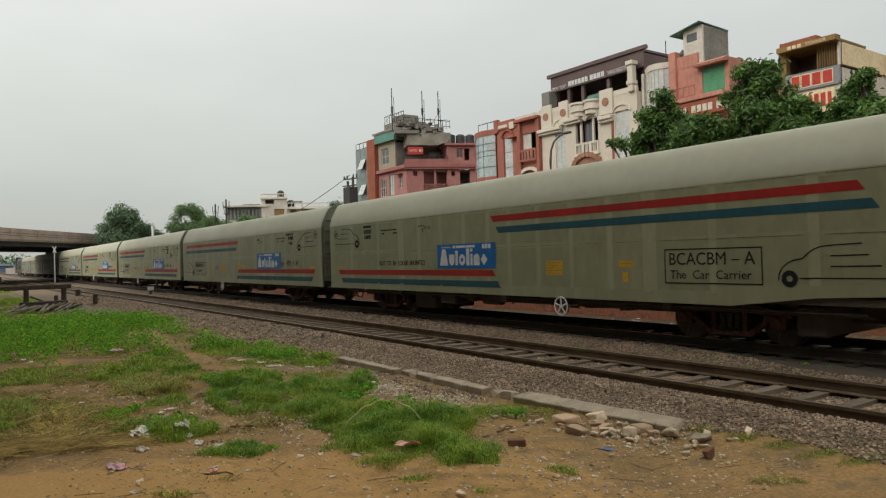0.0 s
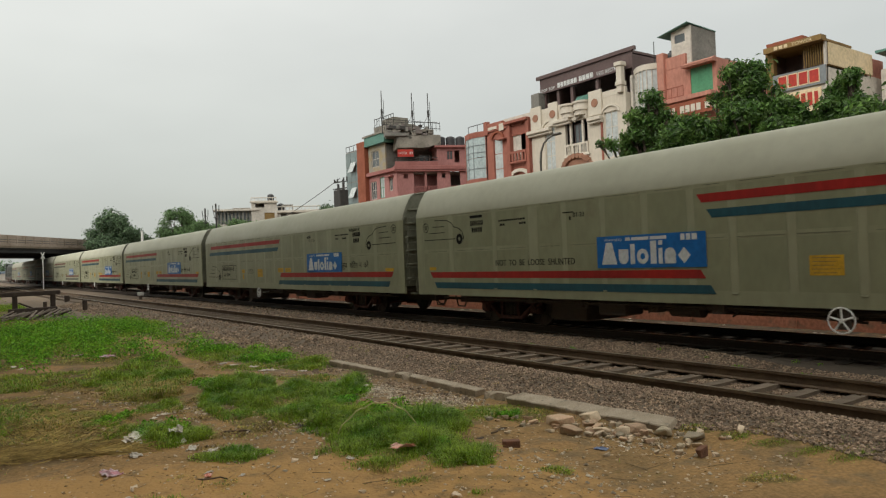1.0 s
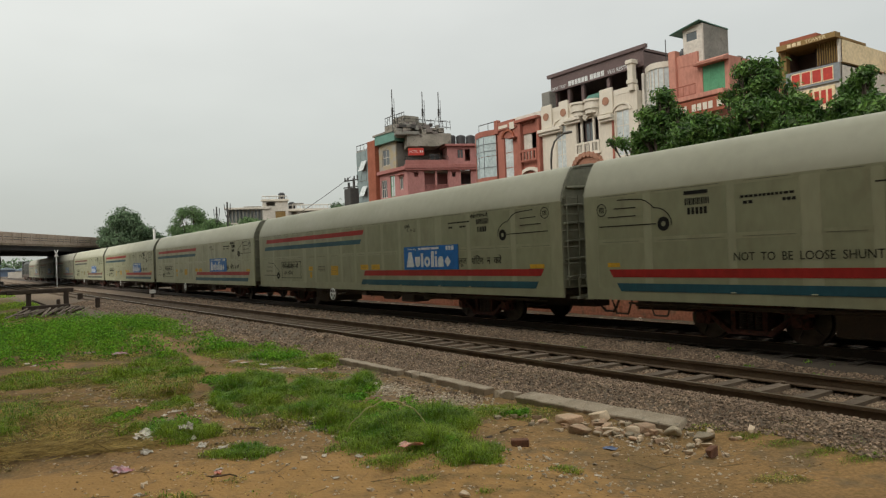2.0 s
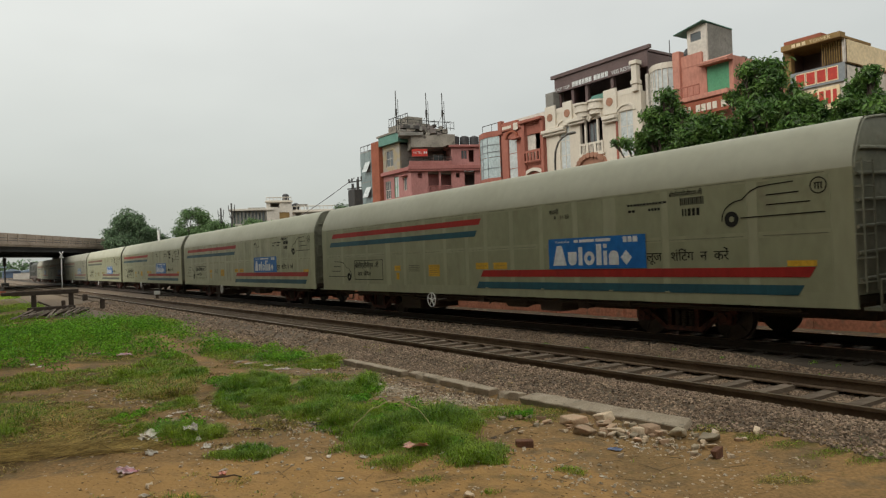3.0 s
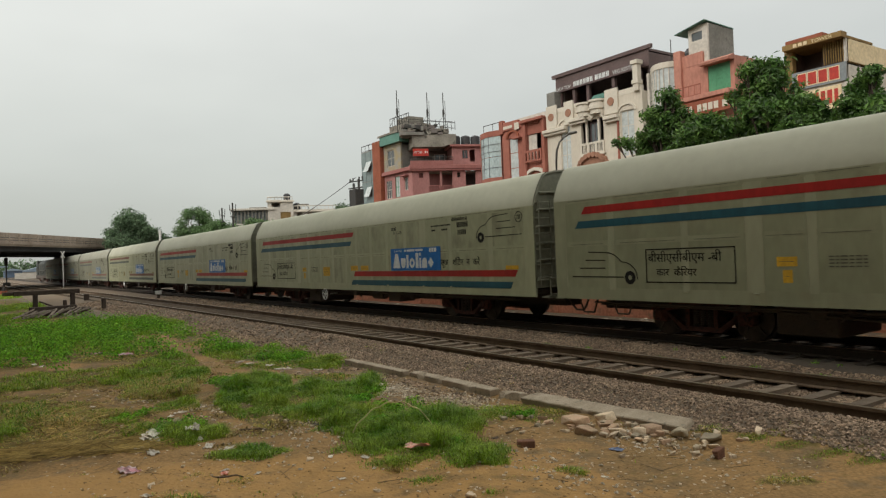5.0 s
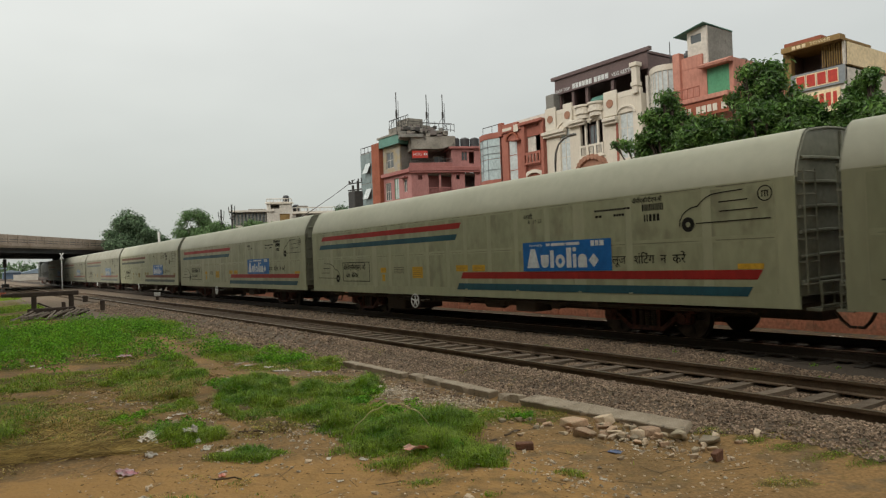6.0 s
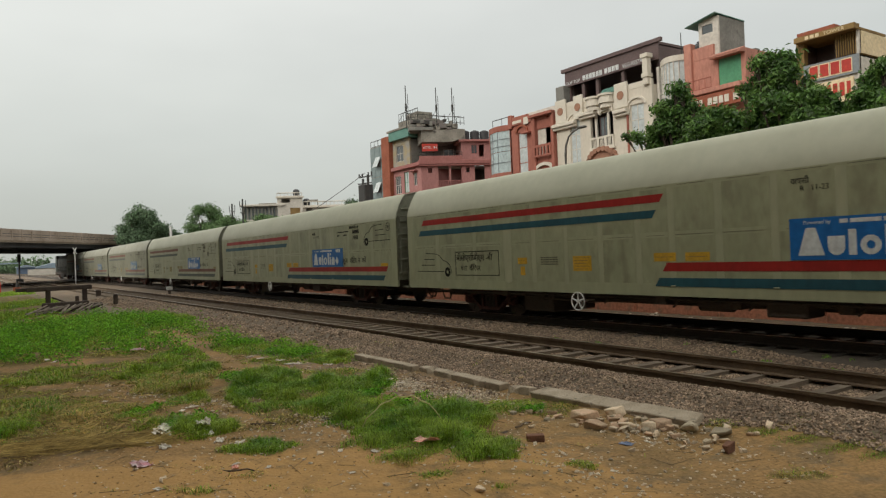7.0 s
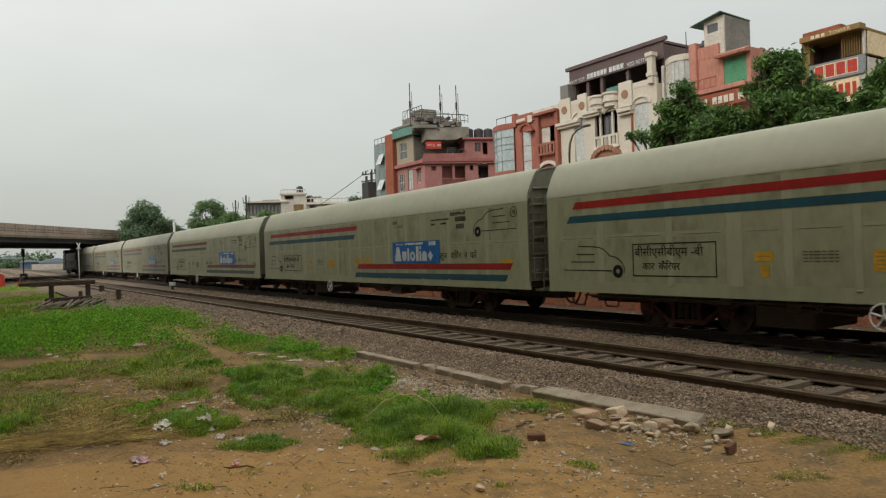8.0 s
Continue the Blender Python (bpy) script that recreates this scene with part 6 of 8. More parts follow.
def build_hotel():
    """Pink hotel at the corner; its front looks down the line."""
    W = 7.8
    h = thing("hotel", (47.2, 60.0, 0), "pink plastered corner hotel with balconies and cluttered bare-concrete roof", "hotel", rz=67.4)
    holes = [(4.75, 5.95, 8.95, 11.15), (3.35, 4.55, 8.95, 11.15), (0.75, 1.9, 8.95, 11.15), (2.45, 2.85, 10.4, 10.9), (6.6, 7.1, 10.4, 10.9), (0.75, 1.35, 12.1, 13.45), (1.5, 2.2, 12.4, 13.45), (4.75, 5.95, 5.4, 7.8), (3.35, 4.55, 5.4, 7.8)]
    shell(h, W, 9, 11.4, M["pink"], holes, floors=(8.9, 5.3), room=2.2)
    for a, b in ((4.7, 6.0), (3.3, 4.6), (0.7, 1.95)):
        r = railing(h, a, b, 8.95, 9.5, -0.06, M["pinktrim"], 0.16, 0.03, "balustrade")
    part("floor_band", boxes((-0.35, 0.0, -0.1, W + 0.35, 11.3, 11.75), (-0.28, 0.0, -0.1, W + 0.3, 11.1, 11.3), bevel=0.04), M["pinktrim"], h)
    # upper storey: room at one end, terrace along the rest
    part("upper_wall", grid_wall(bmesh.new(), 0.0, 0.2, 0.0, 3.3, 11.75, 13.7, [(0.75, 1.35, 12.1, 13.4), (1.5, 2.2, 12.4, 13.4)]), M["pink"], h)
    part("upper_side", boxes((0.2, 6, 3.1, 3.3, 11.75, 13.7), (0.2, 6, 0.0, 0.2, 11.75, 13.7), (2.0, 2.15, 0.2, 3.1, 11.75, 13.7)), M["pink"], h)
    window(h, 1.5, 2.2, 12.4, 13.4, M["pinktrim"], M["glass"], 2, 1)
    part("roof_slab", boxes((-0.3, 7, -0.1, 3.6, 13.7, 13.95), bevel=0.03), M["pinktrim"], h)
    part("terrace_back", boxes((2.6, 2.8, 3.3, W, 11.75, 14.2)), M["interior"], h, "dark glazed terrace back")
    window(h, 3.6, 4.8, 11.9, 13.3, M["whitewall"], M["glass"], 2, 1, x=2.4, name="terrace_door")
    part("terrace_parapet", boxes((-0.3, -0.15, 3.3, W + 0.2, 11.75, 12.2), bevel=0.02), M["pinktrim"], h)
    railing(h, 3.3, W + 0.2, 12.2, 12.6, -0.22, M["pole"], 0.7, 0.02)
    sg = part("sign_board", boxes((-0.45, -0.38, 6.0, 7.7, 12.68, 13.46)), M["signred"], h, "red sign board")
    lettering("sign_words", "HOTEL", 0.34, M["white"], sg, 7.6, 12.96, -0.46, wide=0.9)
    bar_row("sign_block", [0.14, 0.1], 6.42, 12.96, 13.2, 0.1, -0.47, -0.45, M["white"], sg)
    bm = bmesh.new()
    prism_x(bm, [(2.9, 13.95), (3.7, 13.93), (4.3, 13.72), (5.2, 13.66), (6.0, 13.7), (W - 0.1, 13.66), (W - 0.1, 14.95), (6.8, 15.05), (5.5, 14.95), (4.2, 15.1), (2.9, 15.05)], -0.3, 2.6)
    bmesh.ops.recalc_face_normals(bm, faces=bm.faces)
    part("roof_wall", bm, M["concrete"], h, "stained bare concrete roof wall")
    part("roof_room", boxes((1.0, 4.0, 3.4, 5.4, 14.9, 15.9), (0.4, 3.5, 6.0, W + 0.9, 14.9, 16.2), (1.2, 3.0, 6.6, 8.0, 16.2, 16.6)), M["concrete"], h, "bare concrete roof room")
    bm = bmesh.new()
    rng = random.Random(11)
    for k in range(16):
        y = 2.8 + k * 0.42
        rod(bm, (0.3, y, 15.6), (0.3 + rng.uniform(-0.1, 0.1), y + rng.uniform(-0.1, 0.1), 16.3 + 0.03 * k + rng.uniform(-0.4, 0.3)), 0.03, n=5)
    for z in (16.3, 16.9):
        rod(bm, (0.3, 2.8, z - 0.5), (0.3, 9.2, z), 0.035, n=5)
    rod(bm, (0.6, 3, 16.6), (3.5, 8.5, 17.1), 0.03, n=5)
    part("pipe_frame", bm, M["pole"], h, "tangle of roof pipes and rails")
    crng = random.Random(5)
    for k in range(34):
        y = crng.uniform(3.8, 8.8)
        z = crng.uniform(15.2, 15.9 + 0.06 * y)
        a, b, c = crng.uniform(0.1, 0.5), crng.uniform(0.15, 0.8), crng.uniform(0.08, 0.5)
        m = (M["concrete"], M["interior"], M["greyplaster"], M["interior"], M["pole"])[crng.randrange(5)]
        part("roof_scrap", boxes((-0.15 - a * 0.4, a, y - b / 2, y + b / 2, z - c, z), bevel=0.02), m, h)
    part("roof_ledge", boxes((-0.5, 0.6, 6.4, 9.0, 14.9, 15.25), bevel=0.03), M["greyplaster"], h, "pale broken ledge")
    for k, y in enumerate((0.4, 1.5, 2.62)):
        tk = thing("water_tank", (0, 0, 0), "black plastic water tank on the hotel roof", "water tank", "roof tanks")
        c = pose(47.2, 60.0, 0, 0, 0, 67.4) @ Vector((1.0, y, 13.95))
        tk.location = c
        bm = bmesh.new()
        for z0, z1, a, b in ((0, 0.98, 0.52, 0.52), (0.98, 1.1, 0.52, 0.34), (1.1, 1.15, 0.2, 0.2)):
            bmesh.ops.create_cone(bm, cap_ends=True, segments=18, radius1=a, radius2=b, depth=z1 - z0, matrix=Matrix.Translation((0, 0, (z0 + z1) / 2)))
        part("tank_body", bm, M["tank"], tk)
    for y, z1 in ((9.0, 20.1), (5.65, 19.9), (3.85, 19.9)):
        c = pose(47.2, 60.0, 0, 0, 0, 67.4) @ Vector((1.2, y, 15.4))
        a = thing("antenna_mast", tuple(c), "thin grey aerial mast with stays on a hotel roof", "antenna", "roof aerials")
        H = z1 - 15.4
        bm = rods(((0, 0, 0), (0, 0, H), 0.05), ((0.25, 0, 0), (0.25, 0, H * 0.8), 0.03), ((0, 0, H * 0.45), (0.9, 0.5, 0.6), 0.02), ((0, 0, H * 0.45), (-0.9, 0.3, 0.6), 0.02), ((0, 0, H * 0.5), (0.2, 0, H * 0.5), 0.04))
        part("mast", bm, M["pole"], a)
        part("aerial", boxes((-0.08, 0.08, -0.08, 0.08, H * 0.42, H * 0.58)), M["pole"], a)
    # street side: bay rooms, orange strip, grey glass block
    s = thing("office_house", (40, 63.0, 0), "orange-brown and pink house end with grey curtain glass", "house", "houses along the street")
    shell(s, 5.9, 7, 11.7, M["pink"], [(4.3, 5.6, 8.6, 10.6), (2.6, 3.6, 8.6, 10.9), (0.9, 1.6, 9.2, 10.6), (4.3, 5.6, 12, 12.1)], floors=(8.5,))
    window(s, 4.3, 5.6, 8.6, 10.6, M["whitewall"], M["glass"], 3, 2)
    window(s, 2.6, 3.6, 8.6, 10.9, M["green"], M["glass_pale"], 2, 2)
    window(s, 0.9, 1.6, 9.2, 10.6, M["whitewall"], M["glass"], 2, 1)
    part("hood", boxes((-0.5, 0, 0.7, 1.8, 10.7, 10.85), bevel=0.03), M["pinktrim"], s)
    part("floor_band", boxes((-0.4, 0.0, -0.2, 5.9, 11.2, 11.6), bevel=0.04), M["pinktrim"], s)
    part("upper_room", grid_wall(bmesh.new(), 0.0, 0.2, 2.2, 5.9, 11.7, 14.6, [(3.6, 5.2, 12.2, 14.0)]), M["patched"], s, "patched yellow and grey plaster upper room")
    part("upper_side", boxes((0.2, 3, 2.2, 2.4, 11.7, 14.6), (2.5, 2.7, 2.4, 5.9, 11.7, 14.6), (0.2, 2.7, 2.2, 5.9, 14.4, 14.6)), M["greyplaster"], s)
    window(s, 3.6, 5.2, 12.2, 14.0, M["whitewall"], M["glass"], 2, 2)
    part("green_canopy", boxes((-0.5, 3.0, 1.6, 5.9, 14.6, 15.6)), M["greensheet"], s, "dull green sheet canopy")
    part("slab", boxes((-0.6, 3.0, 1.2, 6.2, 15.6, 15.8)), M["concrete"], s)
    part("orange_strip", boxes((-0.5, 4, 5.95, 7.7, -0.4, 15.3)), M["rustbrown"], s, "orange-brown plaster strip")
    g = thing("glass_house", (40, 70.75, 0), "house front of grey curtain glass with two open vents", "house", "houses along the street")
    part("wall", boxes((0.05, 8, 0, 3.6, -0.4, 14.7)), M["greyplaster"], g)
    for i in range(3):
        for j in range(7):
            part("pane", boxes((-0.03, 0.05, 0.05 + i * 1.18, 1.17 + i * 1.18, 2.2 + j * 1.78, 3.9 + j * 1.78)), M["glass_grey"], g)
    for z in (9.0, 12.0):
        bm = bmesh.new()
        prism_y(bm, [(-0.03, z + 1.4), (-0.07, z + 1.4), (-0.6, z + 0.2), (-0.56, z + 0.2)], 1.0, 2.2)
        part("open_vent", bm, M["glass_pale"], g, "tilted open vent pane")
        # dark sheet over the panes, in place of a shaded opening
        part("vent_opening", boxes((-0.04, -0.03, 1.0, 2.2, z + 0.2, z + 1.4)), M["interior"], g)
    railing(g, 0, 3.6, 14.7, 15.4, 0.1, M["pole"], 0.9, 0.03)
    r = thing("roof_room", (41.0, 66.5, 15.8), "bare concrete roof room with rails", "roof room")
    part("block", boxes((0, 3, -1.5, 2.6, 0, 1.1), (0.5, 2.5, -0.8, 1.6, 1.1, 1.9)), M["concrete"], r)
    railing(r, -1.5, 2.6, 1.1, 2.1, 0.1, M["pole"], 0.5, 0.03)


def build_white_house():
    """Pale house far off, its front turned to the line of sight."""
    rz = 67.5
    h = thing("house", (48.25, 98.4, 0), "pale far house with slatted wing, roof tower and balustrades", "house", "houses along the street", rz=rz)
    shell(h, 15.6, 9, 8.0, M["whitewall"], [(1.0 + k * 2.2, 2.0 + k * 2.2, 5.2, 6.8) for k in range(3)], floors=(4.6,))
    # low wing with parapet and rail
    part("wing_wall", grid_wall(bmesh.new(), 0.0, 0.2, 0.0, 6.6, 8.0, 9.85, [(0.8, 1.8, 8.5, 9.5), (3.0, 4.4, 8.5, 9.5), (5.2, 6.1, 8.4, 9.5)]), M["whitewall"], h)
    part("wing_back", boxes((1.8, 2.0, 0.0, 6.6, 8.0, 9.85), (0.2, 1.8, 0.0, 0.2, 8.0, 9.85), (0.2, 1.8, 0.2, 6.6, 9.75, 9.85)), M["whitewall"], h)
    part("cornice", boxes((-0.35, 0.0, -0.2, 6.6, 9.55, 9.77), bevel=0.03), M["cream2"], h)
    railing(h, 0.0, 6.5, 9.85, 10.5, 0.05, M["whitewall"], 0.55, 0.05, "balustrade")
    part("roof_canopy", boxes((0.6, 3.0, 4.2, 5.9, 10.65, 10.85)), M["concrete"], h, "flat roof canopy on posts")
    for y in (4.3, 5.8):
        part("canopy_post", rods(((0.8, y, 9.85), (0.8, y, 10.7), 0.06)), M["concrete"], h)
    # roof tower
    part("tower_wall", grid_wall(bmesh.new(), -0.3, -0.05, 6.6, 10.4, 8.0, 11.3, [(7.0, 8.5, 8.5, 9.6), (8.5, 9.8, 10.4, 11.0)]), M["whitewall"], h)
    part("tower_back", boxes((-0.05, 4, 6.6, 6.8, 8.0, 11.3), (-0.05, 4, 10.2, 10.4, 8.0, 11.3), (1.6, 1.8, 6.8, 10.2, 8.0, 11.2), (-0.05, 4, 6.8, 10.2, 11.2, 11.3)), M["whitewall"], h)
    part("shutter", boxes((-0.2, -0.12, 7.0, 8.5, 8.5, 9.6)), M["ochre"], h, "brown wooden shutter")
    part("tower_cornice", boxes((-0.5, -0.3, 6.4, 10.6, 11.1, 11.35), bevel=0.03), M["cream2"], h)
    railing(h, 6.7, 10.4, 11.35, 11.9, -0.2, M["whitewall"], 0.5, 0.05, "balustrade")
    # slatted wing with flat roof
    part("slat_back", boxes((0.25, 0.4, 10.4, 15.5, 8.0, 9.95)), M["signgrey"], h)
    for k in range(10):
        part("pilaster", boxes((-0.05, 0.25, 10.5 + k * 0.53, 10.72 + k * 0.53, 8.0, 9.95)), M["greyplaster"], h)
    part("flat_roof", boxes((-0.5, 6, 9.3, 15.9, 9.95, 10.25), bevel=0.03), M["whitewall"], h)
    part("roof_beam", boxes((1.0, 1.3, 10.6, 13.2, 10.35, 10.5)), M["concrete"], h)
    for x, y, z, r in ((1.2, 7.5, 11.3, 0.5), (1.6, 6.0, 9.85, 0.55)):
        c = pose(48.25, 98.4, 0, 0, 0, rz) @ Vector((x, y, z))
        tk = thing("water_tank", tuple(c), "black plastic water tank on a far roof", "water tank", "roof tanks")
        bm = bmesh.new()
        for z0, z1, a, b in ((0, 1.05, r, r), (1.05, 1.25, r, r * 0.5)):
            bmesh.ops.create_cone(bm, cap_ends=True, segments=16, radius1=a, radius2=b, depth=z1 - z0, matrix=Matrix.Translation((0, 0, (z0 + z1) / 2)))
        part("tank_body", bm, M["tank"], tk)


build_masala()
build_glass_house()
build_salmon()
build_tower_house()
build_red_house()
build_hotel()
build_white_house()

# ---- flyover ----


def build_bridge():
    # runs askew over the line; local y along the deck, the near edge in x = 0
    ang = math.degrees(math.atan2(-15.1, 23.7))
    b = thing("flyover", (1.9, 90.0, 0), "dark concrete road flyover with pale brown parapet over the tracks", "bridge", rz=ang)
    y0, y1, w = -50.0, 80.0, -19.0
    part("deck", boxes((w, 0.0, y0, y1, 5.1, 5.45)), M["bridge"], b)
    for k in range(9):
        x = -0.9 + (w + 1.6) * k / 8
        part("girder", boxes((x - 0.35, x + 0.35, y0, y1, 4.4, 5.1)), M["bridge"], b)
    for x in (-0.3, w):
        part("parapet", boxes((x, x + 0.3, y0, y1, 5.45, 6.45)), M["parapet"], b, "pale brown concrete parapet")
    part("cornice", boxes((0.0, 0.25, y0, y1, 5.15, 5.45), (0.0, 0.12, y0, y1, 4.95, 5.15)), M["parapet"], b)
    part("hand_rail", boxes((-0.2, -0.08, y0, y1, 6.42, 6.5)), M["parapet"], b)
    # dark strips on the face stand for the shade in grooves
    part("rail_groove", boxes((0.001, 0.012, y0, y1, 5.62, 5.68), (0.001, 0.012, y0, y1, 5.9, 5.96)), M["bridge"], b)
    for k in range(65):
        y = y0 + 1.0 + k * 2.0
        part("parapet_post", boxes((-0.22, 0.06, y - 0.1, y + 0.1, 5.45, 6.5)), M["parapet"], b)
    for y in (-36.0, 52.0):
        part("pier", boxes((w + 1.2, -1.2, y - 0.8, y + 0.8, -0.5, 4.0), (w + 0.4, -0.4, y - 1.0, y + 1.0, 3.9, 4.4), bevel=0.08), M["bridge"], b)


build_bridge()


def build_abutments():
    """Solid walls under the deck on both sides of the line, out of sight, added to shade the wagons."""
    for x, y0, y1 in ((17.0, 113.0, 149.0), (-1.5, 87.0, 121.0)):
        t = thing("bridge_abutment", (x, y0, -0.5), "dark concrete wall out of sight, added to shade wagons under the flyover", "abutment", "abutments of the flyover", "structure")
        part("wall", boxes((0, 1.0, 0, y1 - y0, 0, 4.88), bevel=0.04), M["bridge"], t)
        for k in range(5):
            y = 1.0 + k * (y1 - y0 - 2.6) / 4
            part("buttress", boxes((-0.25, 1.25, y, y + 0.6, 0, 4.5), bevel=0.04), M["bridge"], t)


build_abutments()

# ---- trees ----


def leaves(centres, n, size, seed, flat=0.8):
    """Many small bent leaves round cluster centres (x, y, z, r)."""
    rng = np.random.default_rng(seed)
    c = np.array(centres)
    w = c[:, 3] ** 2
    pick = rng.choice(len(c), n, p=w / w.sum())
    d = rng.normal(size=(n, 3))
    d /= np.linalg.norm(d, axis=1)[:, None]
    rad = c[pick, 3] * (0.3 + 0.85 * rng.random(n) ** 0.7 + 0.6 * (rng.random(n) < 0.06))
    p = c[pick, :3] + d * rad[:, None] * np.array((1, 1, flat))
    out = d + rng.normal(scale=0.6, size=(n, 3)) + (0, 0, 0.35)
    out /= np.linalg.norm(out, axis=1)[:, None]
    side = np.cross(out, rng.normal(size=(n, 3)))
    side /= np.linalg.norm(side, axis=1)[:, None]
    fwd = np.cross(side, out)
    s = size * rng.uniform(0.6, 1.3, n)[:, None]
    verts = np.stack([p - fwd * s * 0.5, p + side * s * 0.22 + out * s * 0.06, p + fwd * s * 0.6 - out * s * 0.14, p - side * s * 0.22 + out * s * 0.06], 1).reshape(-1, 3)
    k = np.arange(n)[:, None] * 4
    faces = np.concatenate([k + (0, 1, 2), k + (0, 2, 3)], 1).reshape(-1, 3)
    return verts.tolist(), faces.tolist()


def tree(at, height, clusters, n, size, material, label, seed, trunk=0.2):
    t = thing("tree", at, label, "tree", "trees")
    rng = random.Random(seed)
    bm = bmesh.new()
    fork = Vector((0, 0, height * 0.33))
    rod(bm, (0, 0, -0.3), fork, trunk, trunk * 0.75, n=10)
    for x, y, z, r in clusters:
        a = Vector((x, y, z))
        mid = fork.lerp(a, 0.5) + Vector((rng.uniform(-0.3, 0.3), rng.uniform(-0.3, 0.3), 0.25))
        rod(bm, fork, mid, trunk * 0.5, trunk * 0.3, n=7)
        rod(bm, mid, a, trunk * 0.3, trunk * 0.1, n=6)
        for k in range(4):
            b = a + Vector((rng.uniform(-1, 1), rng.uniform(-1, 1), rng.uniform(-0.4, 1))) * r * 0.8
            rod(bm, mid.lerp(a, 0.7), b, trunk * 0.12, trunk * 0.05, n=5)
    part("trunk", bm, M["bark"], t, "grey-brown trunk and limbs")
    v, f = leaves(clusters, n, size, seed)
    raw("crown", v, f, material, t)
    return t


def crown(cx, cy, cz, rx, ry, rz, k, r, seed):
    """Cluster centres spread through an uneven crown."""
    rng = random.Random(seed)
    out = []
    for i in range(k):
        a, u = rng.uniform(0, 2 * math.pi), rng.uniform(-0.8, 1)
        q = math.sqrt(max(0.05, 1 - u * u)) * rng.uniform(0.35, 1.0)
        out.append((cx + rx * q * math.cos(a), cy + ry * q * math.sin(a), cz + rz * u * rng.uniform(0.5, 1.0), r * rng.uniform(0.65, 1.2)))
    return out


def build_trees():
    # roadside trees behind the train: base at x = 24
    tree((24, 18.0, -0.4), 8, crown(0, 0.1, 7.5, 0.9, 0.85, 1.25, 26, 0.34, 1) + crown(0, 0.25, 6.5, 1.0, 1.25, 0.9, 26, 0.42, 31) + crown(0, 1.1, 6.6, 0.6, 0.8, 0.5, 10, 0.3, 37) + [(0.0, 2.3, 6.9, 0.28), (-0.1, 2.75, 6.95, 0.24), (0.0, 2.0, 6.7, 0.3)], 9500, 0.2, M["leaf"], "dark green broad-leaved roadside tree behind the train", 21)
    tree((24.3, 14.0, -0.4), 9, crown(0, 0.1, 8.0, 0.9, 1.05, 1.0, 30, 0.36, 2) + crown(0, 0.1, 6.8, 1.2, 1.5, 1.0, 34, 0.5, 32) + [(0.0, -1.15, 7.7, 0.3), (-0.1, 1.3, 7.9, 0.3)], 12500, 0.2, M["leaf"], "tall dark green roadside tree behind the train", 22)
    tree((24, 10.3, -0.4), 8, crown(0, 0.2, 6.75, 0.9, 0.7, 0.85, 18, 0.33, 3) + crown(0, 0.0, 5.9, 1.1, 1.5, 0.8, 24, 0.45, 33), 8000, 0.2, M["leaf"], "dark green broad-leaved roadside tree behind the train", 23)
    tree((23.6, 16.1, -0.4), 7, crown(0, 0, 6.2, 0.9, 0.9, 1.0, 22, 0.42, 34), 8000, 0.2, M["leaf"], "leafy roadside tree filling a gap behind the train", 35, 0.12)
    tree((23.6, 12.0, -0.4), 7, crown(0, 0, 6.0, 0.9, 0.9, 0.95, 22, 0.4, 36), 7000, 0.2, M["leaf"], "leafy roadside tree filling a gap behind the train", 36, 0.12)
    tree((24, 6.5, -0.4), 8, crown(0, 0, 5.6, 1.4, 2.2, 1.7, 14, 0.8, 4), 3500, 0.28, M["leaf"], "dark green broad-leaved roadside tree behind the train", 24)
    tree((23.2, 16.3, -0.4), 6, crown(0, 0, 4.6, 1.0, 1.9, 1.2, 26, 0.6, 41), 8000, 0.165, M["leaf"], "dense green roadside shrub behind the train", 41, 0.1)
    tree((23.2, 12.0, -0.4), 6, crown(0, 0, 4.6, 1.0, 2.2, 1.2, 28, 0.6, 42), 8500, 0.165, M["leaf"], "dense green roadside shrub behind the train", 42, 0.1)
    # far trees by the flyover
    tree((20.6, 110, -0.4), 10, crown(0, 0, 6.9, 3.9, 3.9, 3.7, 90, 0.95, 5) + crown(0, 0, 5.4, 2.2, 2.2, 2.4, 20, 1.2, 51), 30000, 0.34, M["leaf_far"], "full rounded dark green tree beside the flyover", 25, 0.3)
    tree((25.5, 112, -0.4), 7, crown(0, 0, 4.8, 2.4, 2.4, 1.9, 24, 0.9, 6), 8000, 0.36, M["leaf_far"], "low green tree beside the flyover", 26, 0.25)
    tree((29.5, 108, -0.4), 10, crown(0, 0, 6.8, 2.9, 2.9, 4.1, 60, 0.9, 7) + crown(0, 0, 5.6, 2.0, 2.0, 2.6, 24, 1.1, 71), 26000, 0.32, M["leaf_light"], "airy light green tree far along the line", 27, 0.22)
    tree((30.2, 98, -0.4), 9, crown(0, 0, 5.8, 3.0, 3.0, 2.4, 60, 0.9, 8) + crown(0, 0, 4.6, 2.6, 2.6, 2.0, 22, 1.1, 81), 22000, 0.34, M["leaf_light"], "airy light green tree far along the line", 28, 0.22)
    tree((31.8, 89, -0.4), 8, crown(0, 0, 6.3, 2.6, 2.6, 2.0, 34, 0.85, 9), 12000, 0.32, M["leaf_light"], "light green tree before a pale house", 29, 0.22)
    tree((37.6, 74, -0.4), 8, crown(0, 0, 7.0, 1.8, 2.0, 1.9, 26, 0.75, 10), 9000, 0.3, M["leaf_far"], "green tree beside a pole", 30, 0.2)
    # wooded skyline: stuff
    rng = random.Random(4)
    cl = []
    for k in range(170):
        x = rng.uniform(-260, 160)
        cl.append((x, 520 + rng.uniform(-40, 60), rng.uniform(1, 6), rng.uniform(3, 6)))
